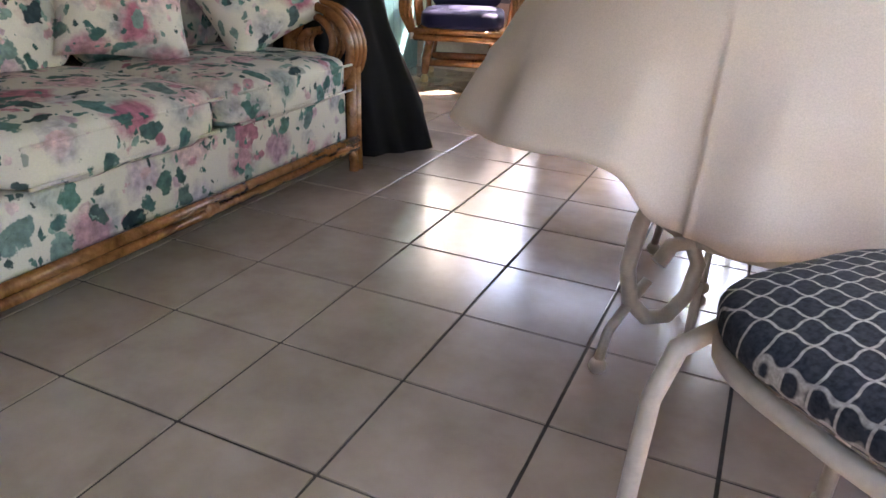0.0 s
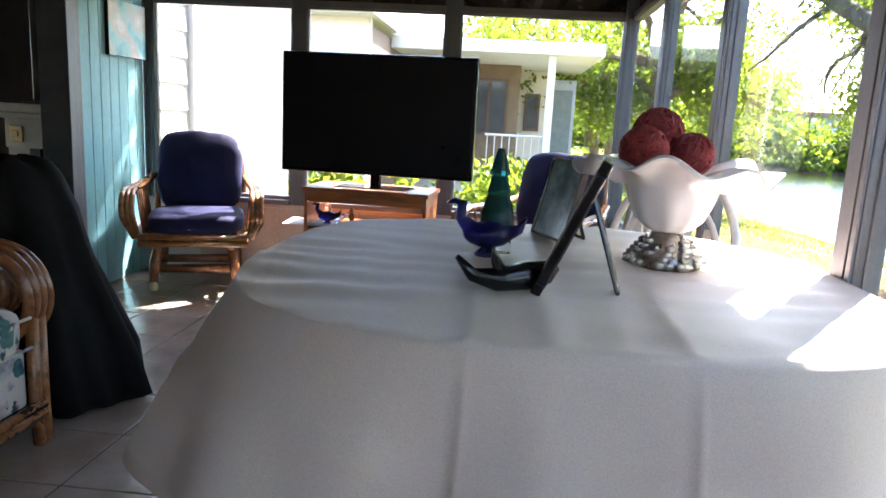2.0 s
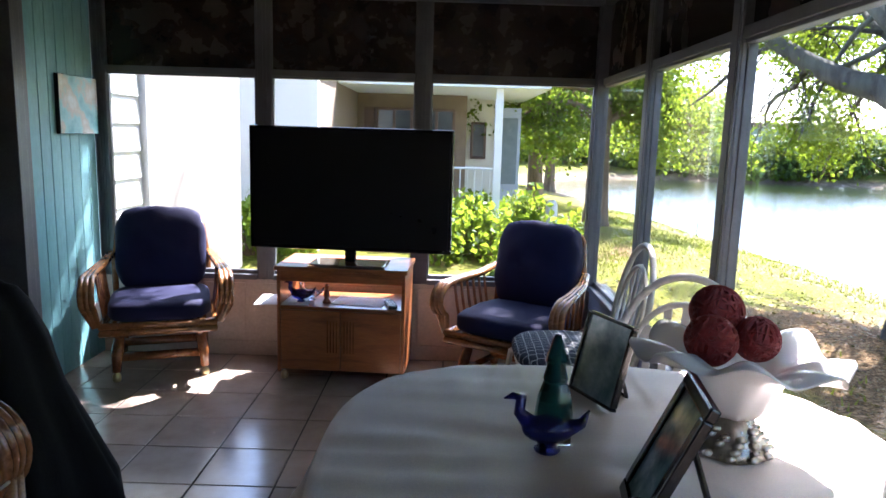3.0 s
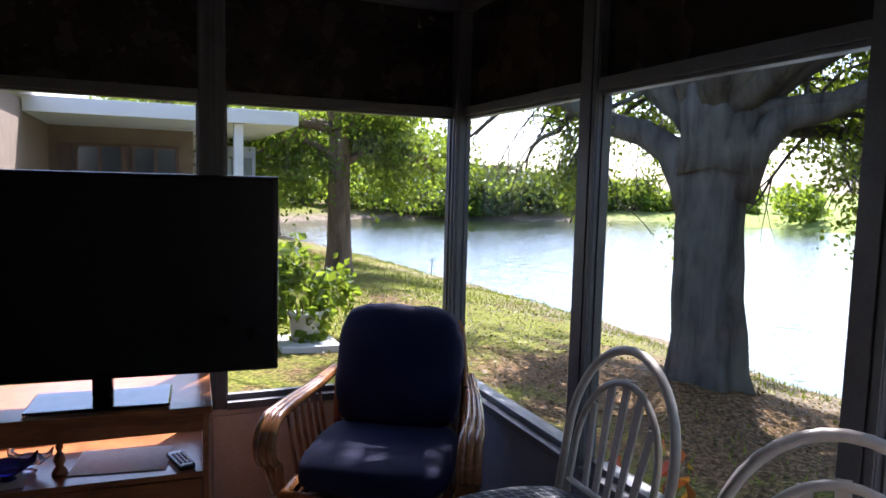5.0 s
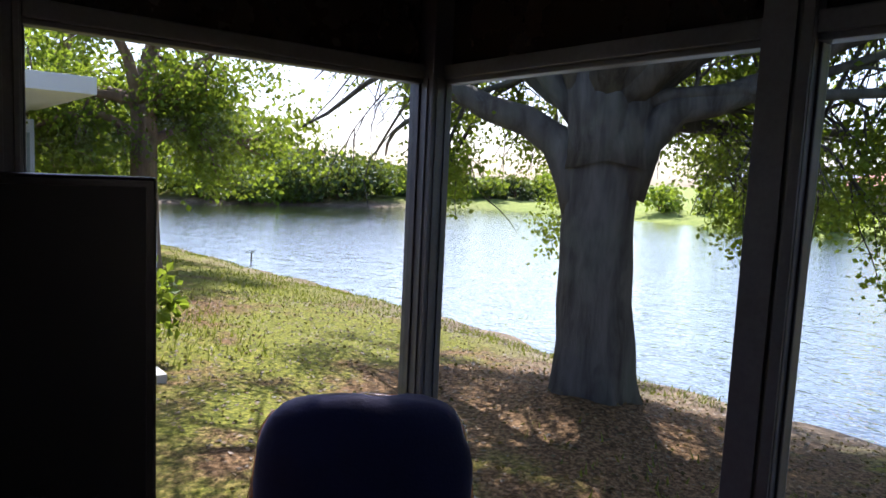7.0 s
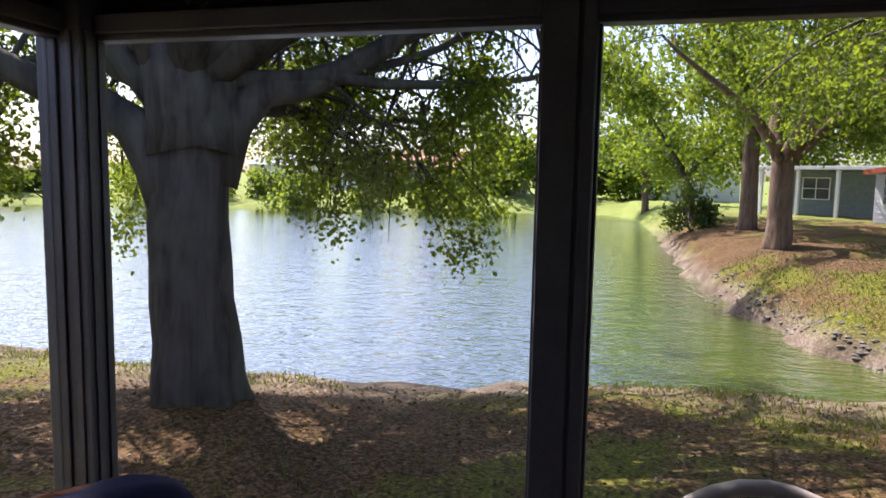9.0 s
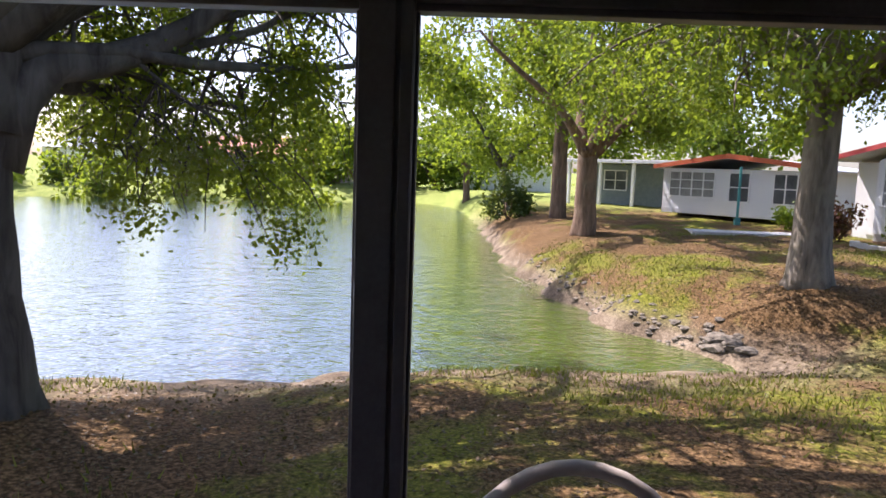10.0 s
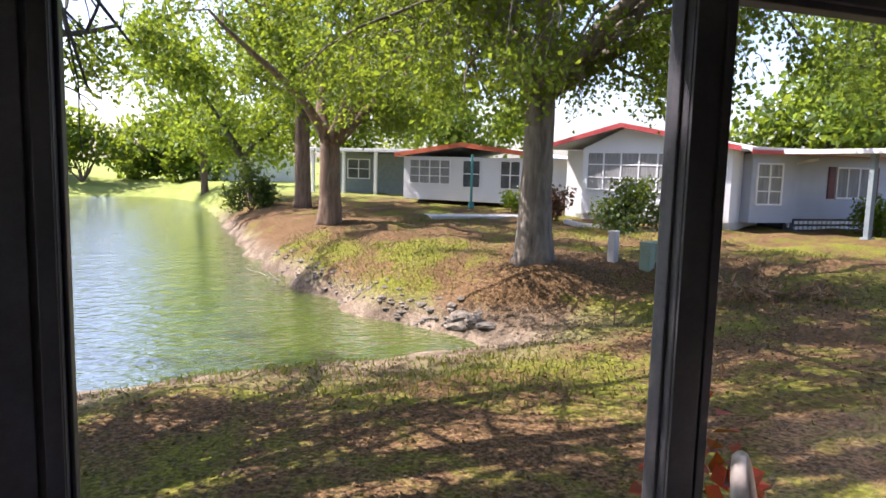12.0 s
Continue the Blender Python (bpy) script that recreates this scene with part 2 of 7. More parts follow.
def mat_ground():
    """Thin lawn, leaf litter and bare sandy soil."""
    m, nt, b = mat_base("yard_ground", 0.95, spec=0.1)
    big = noise_tex(nt, 0.45, 5, coord="Position", distort=0.6)
    mid = noise_tex(nt, 2.2, 6, coord="Position", rough=0.7)
    fine = noise_tex(nt, 26, 4, coord="Position", rough=0.75)
    grass = ramp(nt, fine, [(0.3, (0.018, 0.027, 0.005)), (0.5, (0.105, 0.112, 0.014)), (0.72, (0.30, 0.275, 0.045))])
    litter = ramp(nt, fine, [(0.3, (0.016, 0.010, 0.005)), (0.47, (0.07, 0.041, 0.017)), (0.6, (0.20, 0.122, 0.058)), (0.78, (0.40, 0.27, 0.155))])
    soil = ramp(nt, mixc(nt, 0.5, mid, fine), [(0.38, (0.045, 0.034, 0.022)), (0.5, (0.15, 0.115, 0.078)), (0.62, (0.29, 0.235, 0.17))])
    m1 = mixc(nt, 0.45, big, mid)
    where = nt.nodes.new("ShaderNodeNewGeometry")
    axes = nt.nodes.new("ShaderNodeSeparateXYZ")
    nt.links.new(where.outputs["Position"], axes.inputs[0])
    for axis, lo, hi, gain in ((0, 8.0, 13.0, 0.0), (1, 5.0, 9.0, 0.075)):
        mr = nt.nodes.new("ShaderNodeMapRange")
        mr.inputs[1].default_value, mr.inputs[2].default_value, mr.inputs[4].default_value = lo, hi, gain
        nt.links.new(axes.outputs[axis], mr.inputs[0])
        ad = nt.nodes.new("ShaderNodeMath")
        ad.operation = "ADD"
        nt.links.new(m1, ad.inputs[0])
        nt.links.new(mr.outputs[0], ad.inputs[1])
        m1 = ad.outputs[0]
    for px, py, reach, less in ((20.2, -0.8, 3.4, -0.095), (26.5, -1.0, 4.0, -0.095), (11.6, -2.75, 2.6, -0.095), (5.45, 6.29, 2.8, -0.12), (9.5, -5.6, 2.0, -0.1)):
        far_ = nt.nodes.new("ShaderNodeVectorMath")
        far_.operation = "DISTANCE"
        far_.inputs[1].default_value = (px, py, -0.4)
        nt.links.new(where.outputs["Position"], far_.inputs[0])
        mr = nt.nodes.new("ShaderNodeMapRange")
        mr.inputs[1].default_value, mr.inputs[2].default_value, mr.inputs[3].default_value, mr.inputs[4].default_value = reach * 0.35, reach, less, 0.0
        nt.links.new(far_.outputs["Value"], mr.inputs[0])
        ad = nt.nodes.new("ShaderNodeMath")
        ad.operation = "ADD"
        nt.links.new(m1, ad.inputs[0])
        nt.links.new(mr.outputs[0], ad.inputs[1])
        m1 = ad.outputs[0]
    col = mixc(nt, ramp(nt, m1, [(0.47, (0, 0, 0)), (0.57, (1, 1, 1))]), litter, grass)
    g = nt.nodes.new("ShaderNodeNewGeometry")
    sep = nt.nodes.new("ShaderNodeSeparateXYZ")
    nt.links.new(g.outputs["Position"], sep.inputs[0])
    wet = nt.nodes.new("ShaderNodeMapRange")
    wet.inputs[1].default_value, wet.inputs[2].default_value, wet.inputs[3].default_value, wet.inputs[4].default_value = -1.15, -0.8, 1.0, 0.0
    nt.links.new(sep.outputs[2], wet.inputs[0])
    col = mixc(nt, wet.outputs[0], col, soil)
    far = nt.nodes.new("ShaderNodeMapRange")
    far.inputs[1].default_value, far.inputs[2].default_value = 30.0, 42.0
    nt.links.new(sep.outputs[0], far.inputs[0])
    lawn = ramp(nt, mid, [(0.3, (0.13, 0.18, 0.04)), (0.7, (0.26, 0.29, 0.08))])
    col = mixc(nt, far.outputs[0], col, lawn)
    nt.links.new(col, b.inputs["Base Color"])
    bump(nt, b, fine, 0.6, 0.03)
    return m


def mat_water():
    m, nt, b = mat_base("lake_water", 0.06)
    b.inputs["Base Color"].default_value = (0.055, 0.095, 0.035, 1)
    b.inputs["IOR"].default_value = 1.33
    b.inputs["Coat Weight"].default_value = 1.0
    b.inputs["Coat Roughness"].default_value = 0.05
    b.inputs["Coat IOR"].default_value = 1.8
    a = noise_tex(nt, 2.6, 3, coord="Position", stretch=(1.0, 0.6, 1))
    c = noise_tex(nt, 9.0, 2, coord="Position", stretch=(1.0, 0.6, 1))
    mx = mixc(nt, 0.35, a, c)
    bump(nt, b, mx, 0.42, 0.18)
    nt.links.new(b.inputs["Normal"].links[0].from_socket, b.inputs["Coat Normal"])
    col = ramp(nt, noise_tex(nt, 0.15, 3, coord="Position"), [(0.3, (0.016, 0.034, 0.010)), (0.7, (0.026, 0.044, 0.015))])
    where = nt.nodes.new("ShaderNodeNewGeometry")
    axes = nt.nodes.new("ShaderNodeSeparateXYZ")
    nt.links.new(where.outputs["Position"], axes.inputs[0])
    # cove side: murky green with the trees' reflection painted into the base colour
    cove = nt.nodes.new("ShaderNodeMapRange")
    cove.inputs[1].default_value, cove.inputs[2].default_value, cove.inputs[3].default_value, cove.inputs[4].default_value = 1.5, 4.5, 1.0, 0.0
    nt.links.new(axes.outputs[1], cove.inputs[0])
    tree_reflection = ramp(nt, noise_tex(nt, 0.5, 4, coord="Position"), [(0.3, (0.050, 0.092, 0.010)), (0.7, (0.072, 0.10, 0.018))])
    col = mixc(nt, cove.outputs[0], col, tree_reflection)
    nt.links.new(col, b.inputs["Base Color"])
    return m


def mat_bark(name, dark, light, scale=7.0, stretch=(1, 1, 0.22)):
    if name in MATS:
        return MATS[name]
    m, nt, b = mat_base(name, 0.9, spec=0.15)
    n = noise_tex(nt, scale, 8, stretch=stretch, rough=0.7, distort=0.5)
    n2 = noise_tex(nt, scale * 6, 4, stretch=stretch)
    n3 = noise_tex(nt, 1.6, 3)
    col = ramp(nt, n, [(0.32, dark), (0.6, light), (0.8, tuple(min(1, v * 1.3) for v in light))])
    col = mixc(nt, ramp(nt, n3, [(0.5, (0, 0, 0)), (0.75, (0.5, 0.5, 0.5))]), col, (0.16, 0.18, 0.13))
    nt.links.new(col, b.inputs["Base Color"])
    bump(nt, b, mixc(nt, 0.4, n, n2), 0.8, 0.03)
    MATS[name] = m
    return m

# ---- building tools ----
def thing(name, label, category, group="", at=(0, 0, 0), turn=0.0, kind=""):
    ob = new(name)
    ob.empty_display_size = 0.1
    ob.matrix_world = pose(*at, 0, 0, turn)
    return tagged(ob, label, category, group, kind)


def part(name, bm, material, parent=None, label="", smooth=False, kind=""):
    me = bpy.data.meshes.new(name)
    bmesh.ops.recalc_face_normals(bm, faces=bm.faces)
    bm.to_mesh(me)
    bm.free()
    me.materials.append(material)
    if smooth:
        for p in me.polygons:
            p.use_smooth = True
    ob = new(name, me)
    if parent is not None:
        ob.parent = parent
    return tagged(ob, label, kind=kind)


def solo(name, bm, material, label, category, group="", smooth=False, kind=""):
    return tagged(part(name, bm, material, None, label, smooth), "", category, group, kind)


def raw(name, verts, faces, material, parent=None, label="", smooth=False):
    me = bpy.data.meshes.new(name)
    me.from_pydata(verts, [], faces)
    me.materials.append(material)
    if smooth:
        me.polygons.foreach_set("use_smooth", [True] * len(me.polygons))
    ob = new(name, me)
    if parent is not None:
        ob.parent = parent
    return tagged(ob, label)


def B():
    return bmesh.new()


def box(bm, x0, x1, y0, y1, z0, z1, bev=0.0, m=None):
    r = bmesh.ops.create_cube(bm, size=1.0)
    vs = r["verts"]
    for v in vs:
        v.co = Vector((x0 + (v.co.x + 0.5) * (x1 - x0), y0 + (v.co.y + 0.5) * (y1 - y0), z0 + (v.co.z + 0.5) * (z1 - z0)))
    es = list({e for v in vs for e in v.link_edges})
    if bev > 0:
        out = bmesh.ops.bevel(bm, geom=es, offset=bev, segments=2, affect="EDGES", profile=0.6)
        vs = list({v for f in out["faces"] for v in f.verts} | {v for v in vs if v.is_valid})
    if m is not None:
        bmesh.ops.transform(bm, matrix=m, verts=[v for v in vs if v.is_valid])
    return bm


def tube(bm, pts, r, seg=8, closed=False, caps=True):
    """A round bar along a line of points; r: one radius or one for each point."""
    pts = [Vector(p) for p in pts]
    n = len(pts)
    rs = r if isinstance(r, (list, tuple)) else [r] * n
    rings, side = [], None
    for i, p in enumerate(pts):
        a = pts[(i - 1) % n] if (closed or i) else p
        c = pts[(i + 1) % n] if (closed or i < n - 1) else p
        d = (c - a).normalized() if (c - a).length > 1e-9 else Vector((0, 0, 1))
        if side is None:
            side = d.orthogonal().normalized()
        side = side - d * side.dot(d)
        side = side.normalized() if side.length > 1e-6 else d.orthogonal().normalized()
        up = d.cross(side)
        rings.append([bm.verts.new(p + (side * math.cos(2 * math.pi * k / seg) + up * math.sin(2 * math.pi * k / seg)) * rs[i]) for k in range(seg)])
    for i in range(n if closed else n - 1):
        a, b2 = rings[i], rings[(i + 1) % n]
        for k in range(seg):
            bm.faces.new((a[k], a[(k + 1) % seg], b2[(k + 1) % seg], b2[k]))
    if caps and not closed:
        bm.faces.new(rings[0][::-1])
        bm.faces.new(rings[-1])
    return bm


def arc(c, r, a0, a1, n, u=(1, 0, 0), v=(0, 0, 1), ry=None):
    c, u, v = Vector(c), Vector(u), Vector(v)
    ry = r if ry is None else ry
    return [c + u * (r * math.cos(radians(a0 + (a1 - a0) * i / n))) + v * (ry * math.sin(radians(a0 + (a1 - a0) * i / n))) for i in range(n + 1)]


def lathe(bm, prof, seg=20, at=(0, 0, 0), wob=None):
    """Turned shape from (radius, height) pairs; wob(angle, i) shifts radius and height."""
    rings = []
    for i, (r, z) in enumerate(prof):
        ring = []
        for k in range(seg):
            a = 2 * math.pi * k / seg
            dr, dz = wob(a, i) if wob else (0, 0)
            ring.append(bm.verts.new((at[0] + (r + dr) * math.cos(a), at[1] + (r + dr) * math.sin(a), at[2] + z + dz)))
        rings.append(ring)
    for a, b2 in zip(rings, rings[1:]):
        for k in range(seg):
            bm.faces.new((a[k], a[(k + 1) % seg], b2[(k + 1) % seg], b2[k]))
    bm.faces.new(rings[0][::-1])
    bm.faces.new(rings[-1])
    return bm


def ball(bm, c, r, sub=2, scale=(1, 1, 1)):
    out = bmesh.ops.create_icosphere(bm, subdivisions=sub, radius=r)
    for v in out["verts"]:
        v.co = Vector((v.co.x * scale[0], v.co.y * scale[1], v.co.z * scale[2])) + Vector(c)
    return bm


def cushion(bm, c, size, p=4.5, cuts=9, wrinkle=0.006, m=None, puff=0.0, seed=0.0):
    """A stuffed cushion: a rounded block, swollen in the middle, a little uneven."""
    out = bmesh.ops.create_cube(bm, size=2.0)
    es = list({e for v in out["verts"] for e in v.link_edges})
    bmesh.ops.subdivide_edges(bm, edges=es, cuts=cuts, use_grid_fill=True)
    vs = list(bm.verts)
    for v in vs:
        q = v.co.copy()
        big = max(abs(q.x), abs(q.y), abs(q.z))
        nrm = (abs(q.x) ** p + abs(q.y) ** p + abs(q.z) ** p) ** (1 / p)
        q *= big / nrm
        sw = 1 + puff * (1 - min(1, q.x * q.x)) * (1 - min(1, q.y * q.y))
        q = Vector((q.x * size[0] / 2, q.y * size[1] / 2, q.z * size[2] / 2 * sw))
        q += v.co.normalized() * wrinkle * (noise.noise(q * 9 + Vector((seed, seed, 0))) + 0.5 * noise.noise(q * 23 + Vector((seed, 0, 0))))
        v.co = (m @ q if m is not None else q) + Vector(c)
    return bm


def pillow(bm, size, thick, m, n=14, seed=0.0):
    """A knife-edged throw pillow with pointed corners."""
    top, bot = [], []
    for i in range(n + 1):
        rt, rb = [], []
        for j in range(n + 1):
            u, v = 2 * i / n - 1, 2 * j / n - 1
            pin = 1 - 0.10 * (1 - u * u) * abs(v) ** 3 - 0.0
            pin2 = 1 - 0.10 * (1 - v * v) * abs(u) ** 3
            x, y = u * size / 2 * pin2, v * size / 2 * pin
            h = thick / 2 * ((1 - u ** 4) * (1 - v ** 4)) ** 0.6 + 0.004 * noise.noise(Vector((x * 14 + seed, y * 14, 0)))
            edge = i in (0, n) or j in (0, n)
            a = bm.verts.new(m @ Vector((x, y, 0 if edge else h)))
            rt.append(a)
            rb.append(a if edge else bm.verts.new(m @ Vector((x, y, -h))))
        top.append(rt)
        bot.append(rb)
    for g, flip in ((top, False), (bot, True)):
        for i in range(n):
            for j in range(n):
                q = (g[i][j], g[i + 1][j], g[i + 1][j + 1], g[i][j + 1])
                bm.faces.new(q[::-1] if flip else q)
    return bm


def leaves(name, pts, size, material, parent, label="", spread=0.0, rng=None, long=1.0, flat=0.0):
    """Many small bent leaves at the points given, each of four corners."""
    rng = rng or np.random.default_rng(1)
    pts = np.asarray(pts, float)
    n = len(pts)
    p = pts + rng.normal(0, 1, (n, 3)) * spread
    d = rng.normal(0, 1, (n, 3))
    d[:, 2] -= 0.4
    d[:, 2] *= 1 - flat
    d /= np.linalg.norm(d, axis=1)[:, None]
    e = rng.normal(0, 1, (n, 3))
    e[:, 2] *= 1 - flat
    e -= d * (e * d).sum(1)[:, None]
    e /= np.linalg.norm(e, axis=1)[:, None]
    f = np.cross(d, e)
    s = size * rng.uniform(0.6, 1.35, n)[:, None]
    w = s * 0.36 / long
    a = p
    b_ = p + d * s * 0.5 + e * w + f * w * 0.35
    c = p + d * s
    g = p + d * s * 0.5 - e * w + f * w * 0.35
    verts = np.stack([a, b_, c, g], 1).reshape(-1, 3)
    idx = np.arange(n)[:, None] * 4 + np.array([[0, 1, 2, 3]])
    return raw(name, verts.tolist(), idx.tolist(), material, parent, label)


def bend(p0, d, length, n, rng, curl=0.25, droop=0.0):
    """A wandering line of points for a limb."""
    p, d = Vector(p0), Vector(d).normalized()
    out = [p.copy()]
    for i in range(n):
        d = (d + Vector(rng.normal(0, curl, 3)) * 0.5 + Vector((0, 0, -droop))).normalized()
        p = p + d * (length / n)
        out.append(p.copy())
    return out


def in_clear(p, clear):
    """Whether a place is in the open space round the trunk: clear = radius, height, the way it opens to, in degrees."""
    r = math.hypot(p[0], p[1])
    a = radians(clear[2])
    wide = (p[0] * math.sin(a) + p[1] * math.cos(a)) > 0.1 * r
    return p[2] < clear[1] and r < (clear[0] if wide else 0.6)


def along_line(pts, n):
    """n + 1 points along a smooth line through the points given."""
    pts = [Vector(p) for p in pts]
    ext = [pts[0] * 2 - pts[1]] + pts + [pts[-1] * 2 - pts[-2]]
    out = []
    for i in range(n + 1):
        u = i / n * (len(pts) - 1)
        k = min(int(u), len(pts) - 2)
        f = u - k
        p0, p1, p2, p3 = ext[k:k + 4]
        out.append(0.5 * (2 * p1 + (p2 - p0) * f + (2 * p0 - 5 * p1 + 4 * p2 - p3) * f ** 2 + (3 * p1 - 3 * p2 + p3 - p0) * f ** 3))
    return out


def tree(at, fork_h, radius, limbs, label, bark, leaf, n_leaf, leaf_size, seed, droop=0.08, subs=7, sub_len=0.45, clump=0.28, lean=(0, 0), flare=1.5, floor_z=None, category="tree", twig_r=0.012, clear=None, skirt=(), thin=0.5, stout=()):
    """A tree: tapered trunk with flared roots, limbs that branch twice, leaves in loose clumps round the twigs."""
    rng = np.random.default_rng(seed)
    t = thing("tree", label, category, at=at)
    n = 9
    pts = [Vector((lean[0] * (i / n), lean[1] * (i / n), -0.25 + (fork_h + 0.25) * i / n)) + Vector(rng.normal(0, 0.012, 3)) * (1 if i else 0) for i in range(n + 1)]
    rs = [radius * (1 + (flare - 1) * math.exp(-5.5 * i / n)) * (1 - 0.10 * i / n) for i in range(n + 1)]
    bm = B()
    tube(bm, pts, rs, 26)
    for v in bm.verts:
        c = Vector((0, 0, v.co.z))
        off = v.co - c
        a = math.atan2(off.y, off.x)
        low = math.exp(-max(0, v.co.z + 0.25) * 2.2)
        k = 1 + 0.022 * noise.noise(v.co * 2.2) + 0.16 * low * math.sin(a * 5 + seed)
        v.co = Vector((off.x * k, off.y * k, v.co.z))
    part("trunk", bm, bark, t, smooth=True)
    top = pts[-1]
    anchor = []
    for az, el, length, lr in [(0, 0, pts_, r_) for pts_, r_ in stout] + list(limbs):
        a, e = radians(az), radians(el)
        d = Vector((math.sin(a) * math.cos(e), math.cos(a) * math.cos(e), math.sin(e)))
        led = isinstance(length, list)
        if led:
            lp = along_line(length, 9)
            length = sum((q_ - p_).length for p_, q_ in zip(lp, lp[1:]))
        else:
            lp = bend(top - Vector((0, 0, radius * 1.1)), d, length, 9, rng, 0.2, droop * 0.15)
        for i, p_ in enumerate([] if led else lp):
            low = floor_z is not None and p_.z + at[2] < floor_z + 0.5
            bare = bool(clear) and p_.z < lp[i - 1].z and in_clear(p_, clear)
            if i > 2 and (low or bare):
                lp = lp[:i]
                break
            if i > 2 and any(p_[ax] < lim_ + 0.1 and p_.z < low_ for ax, lim_, low_ in skirt):
                lp = lp[:i]
                break
        last = len(lp) - 1
        bm = B()
        tube(bm, lp, [lr * (1 - 0.82 * i / last) * (1 + 0.45 * math.exp(-1.1 * i)) + 0.008 for i in range(last + 1)], 10)
        for s in range(subs):
            k = int(rng.integers(2, 10)) if last == 9 else int(rng.integers(1, last + 1))
            bd = (lp[k] - lp[k - 1]).normalized()
            sd = (bd * 0.5 + Vector(rng.normal(0, 0.75, 3)) + Vector((0, 0, 0.1))).normalized()
            sp = bend(lp[k], sd, length * sub_len * rng.uniform(0.6, 1.2), 6, rng, 0.35, droop)
            if floor_z is not None and min(q_.z for q_ in sp) + at[2] < floor_z + 0.3:
                sp = [Vector((q_.x, q_.y, max(q_.z, lp[k].z + (q_.z - lp[k].z) * 0.4))) for q_ in sp]
            if floor_z is not None and min(q_.z for q_ in sp) + at[2] < floor_z + 0.25:
                continue
            if clear and any(in_clear(q_, clear) for q_ in sp[2:]):
                continue
            if any(min(q_[ax] for q_ in sp) < lim_ and min(q_.z for q_ in sp[1:]) < low_ for ax, lim_, low_ in skirt):
                continue
            r0 = max(0.012, lr * 0.35 * (1 - k / 14))
            tube(bm, sp, [r0 * (1 - 0.8 * i / 6) + 0.004 for i in range(7)], 5)
            for q in range(4):
                k2 = rng.integers(1, 7)
                tp = bend(sp[k2], Vector(rng.normal(0, 1, 3)) + (sp[k2] - sp[k2 - 1]).normalized(), length * sub_len * 0.4, 4, rng, 0.4, droop * 2.5)
                if floor_z is not None and min(q_.z for q_ in tp) + at[2] < floor_z + 0.15:
                    continue
                if any(min(q_[ax] for q_ in tp) < lim_ and min(q_.z for q_ in tp) < low_ for ax, lim_, low_ in skirt):
                    continue
                tube(bm, tp, [twig_r * (1 - 0.7 * i / 4) for i in range(5)], 3)
                anchor += tp[1:]
            anchor += sp[3:]
        part("limb", bm, bark, t, smooth=True)
    anc = np.array([tuple(p) for p in anchor])
    if floor_z is not None:
        anc = anc[anc[:, 2] + at[2] > floor_z + 0.3 * np.maximum(0, np.sin(anc[:, 0] * 2.3 + 1.0) * np.sin(anc[:, 1] * 2.0))]
    if clear:
        anc = anc[[not in_clear(q_, clear) for q_ in anc]]
    for ax, lim_, low_ in skirt:
        anc = anc[(anc[:, ax] > lim_) | (anc[:, 2] > low_)]
    anc = anc[rng.random(len(anc)) < thin]
    pick = anc[rng.integers(0, len(anc), n_leaf)]
    leaves("crown", pick, leaf_size, leaf, t, spread=clump, rng=rng)
    return t

# ---- materials in use ----
M_TILE = mat_tile()
M_GROUT = mat_mottled("dark_grout", (0.035, 0.03, 0.028), (0.06, 0.05, 0.045), rough=0.9)
M_FRAME = mat_mottled("grey_aluminium_frame", (0.12, 0.124, 0.135), (0.155, 0.16, 0.17), scale=9, rough=0.42, metal=0.35, bmp=0.05, grain=120)
M_PANEL = mat_mottled("dark_brown_transom", (0.018, 0.012, 0.009), (0.03, 0.018, 0.012), rough=0.25, bmp=0.03)
M_KNEE_N = mat_mottled("beige_panel_paint", (0.52, 0.41, 0.32), (0.58, 0.47, 0.38), rough=0.6)
M_KNEE_E = mat_mottled("grey_blue_panel_paint", (0.16, 0.175, 0.22), (0.20, 0.215, 0.26), rough=0.5)
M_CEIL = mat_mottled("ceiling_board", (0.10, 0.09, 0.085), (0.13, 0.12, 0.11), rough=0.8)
M_BLUE = mat_mottled("aqua_board_paint", (0.17, 0.40, 0.45), (0.24, 0.49, 0.53), scale=4, rough=0.5, stretch=(1, 1, 0.3))
M_PLASTER = mat_mottled("taupe_wall_paint", (0.16, 0.14, 0.13), (0.20, 0.18, 0.165), rough=0.8)
M_GLASS = mat_glass_pane()
M_SIDING = mat_mottled("pale_vinyl_siding", (0.62, 0.64, 0.66), (0.70, 0.71, 0.72), scale=3, rough=0.5, bmp=0.05)
M_STUCCO = mat_mottled("white_stucco", (0.78, 0.74, 0.68), (0.86, 0.82, 0.77), scale=3, rough=0.9, grain=90, bmp=0.3)
M_GROUND = mat_ground()
M_WATER = mat_water()

XW, XE, YN, YS = -1.08, 1.74, 3.97, -3.4      # inner faces of the room
SILL, HEAD, RAIL, CEIL = 0.48, 1.60, 2.02, 2.12
TILE = 0.305

# ---- floor ----
bm = B()
box(bm, XW - 0.12, XE + 0.14, YS - 0.1, YN + 0.12, -0.26, -0.004)
floor = solo("floor", bm, M_GROUT, "tiled floor of tan ceramic squares with dark joints", "floor", kind="structure")

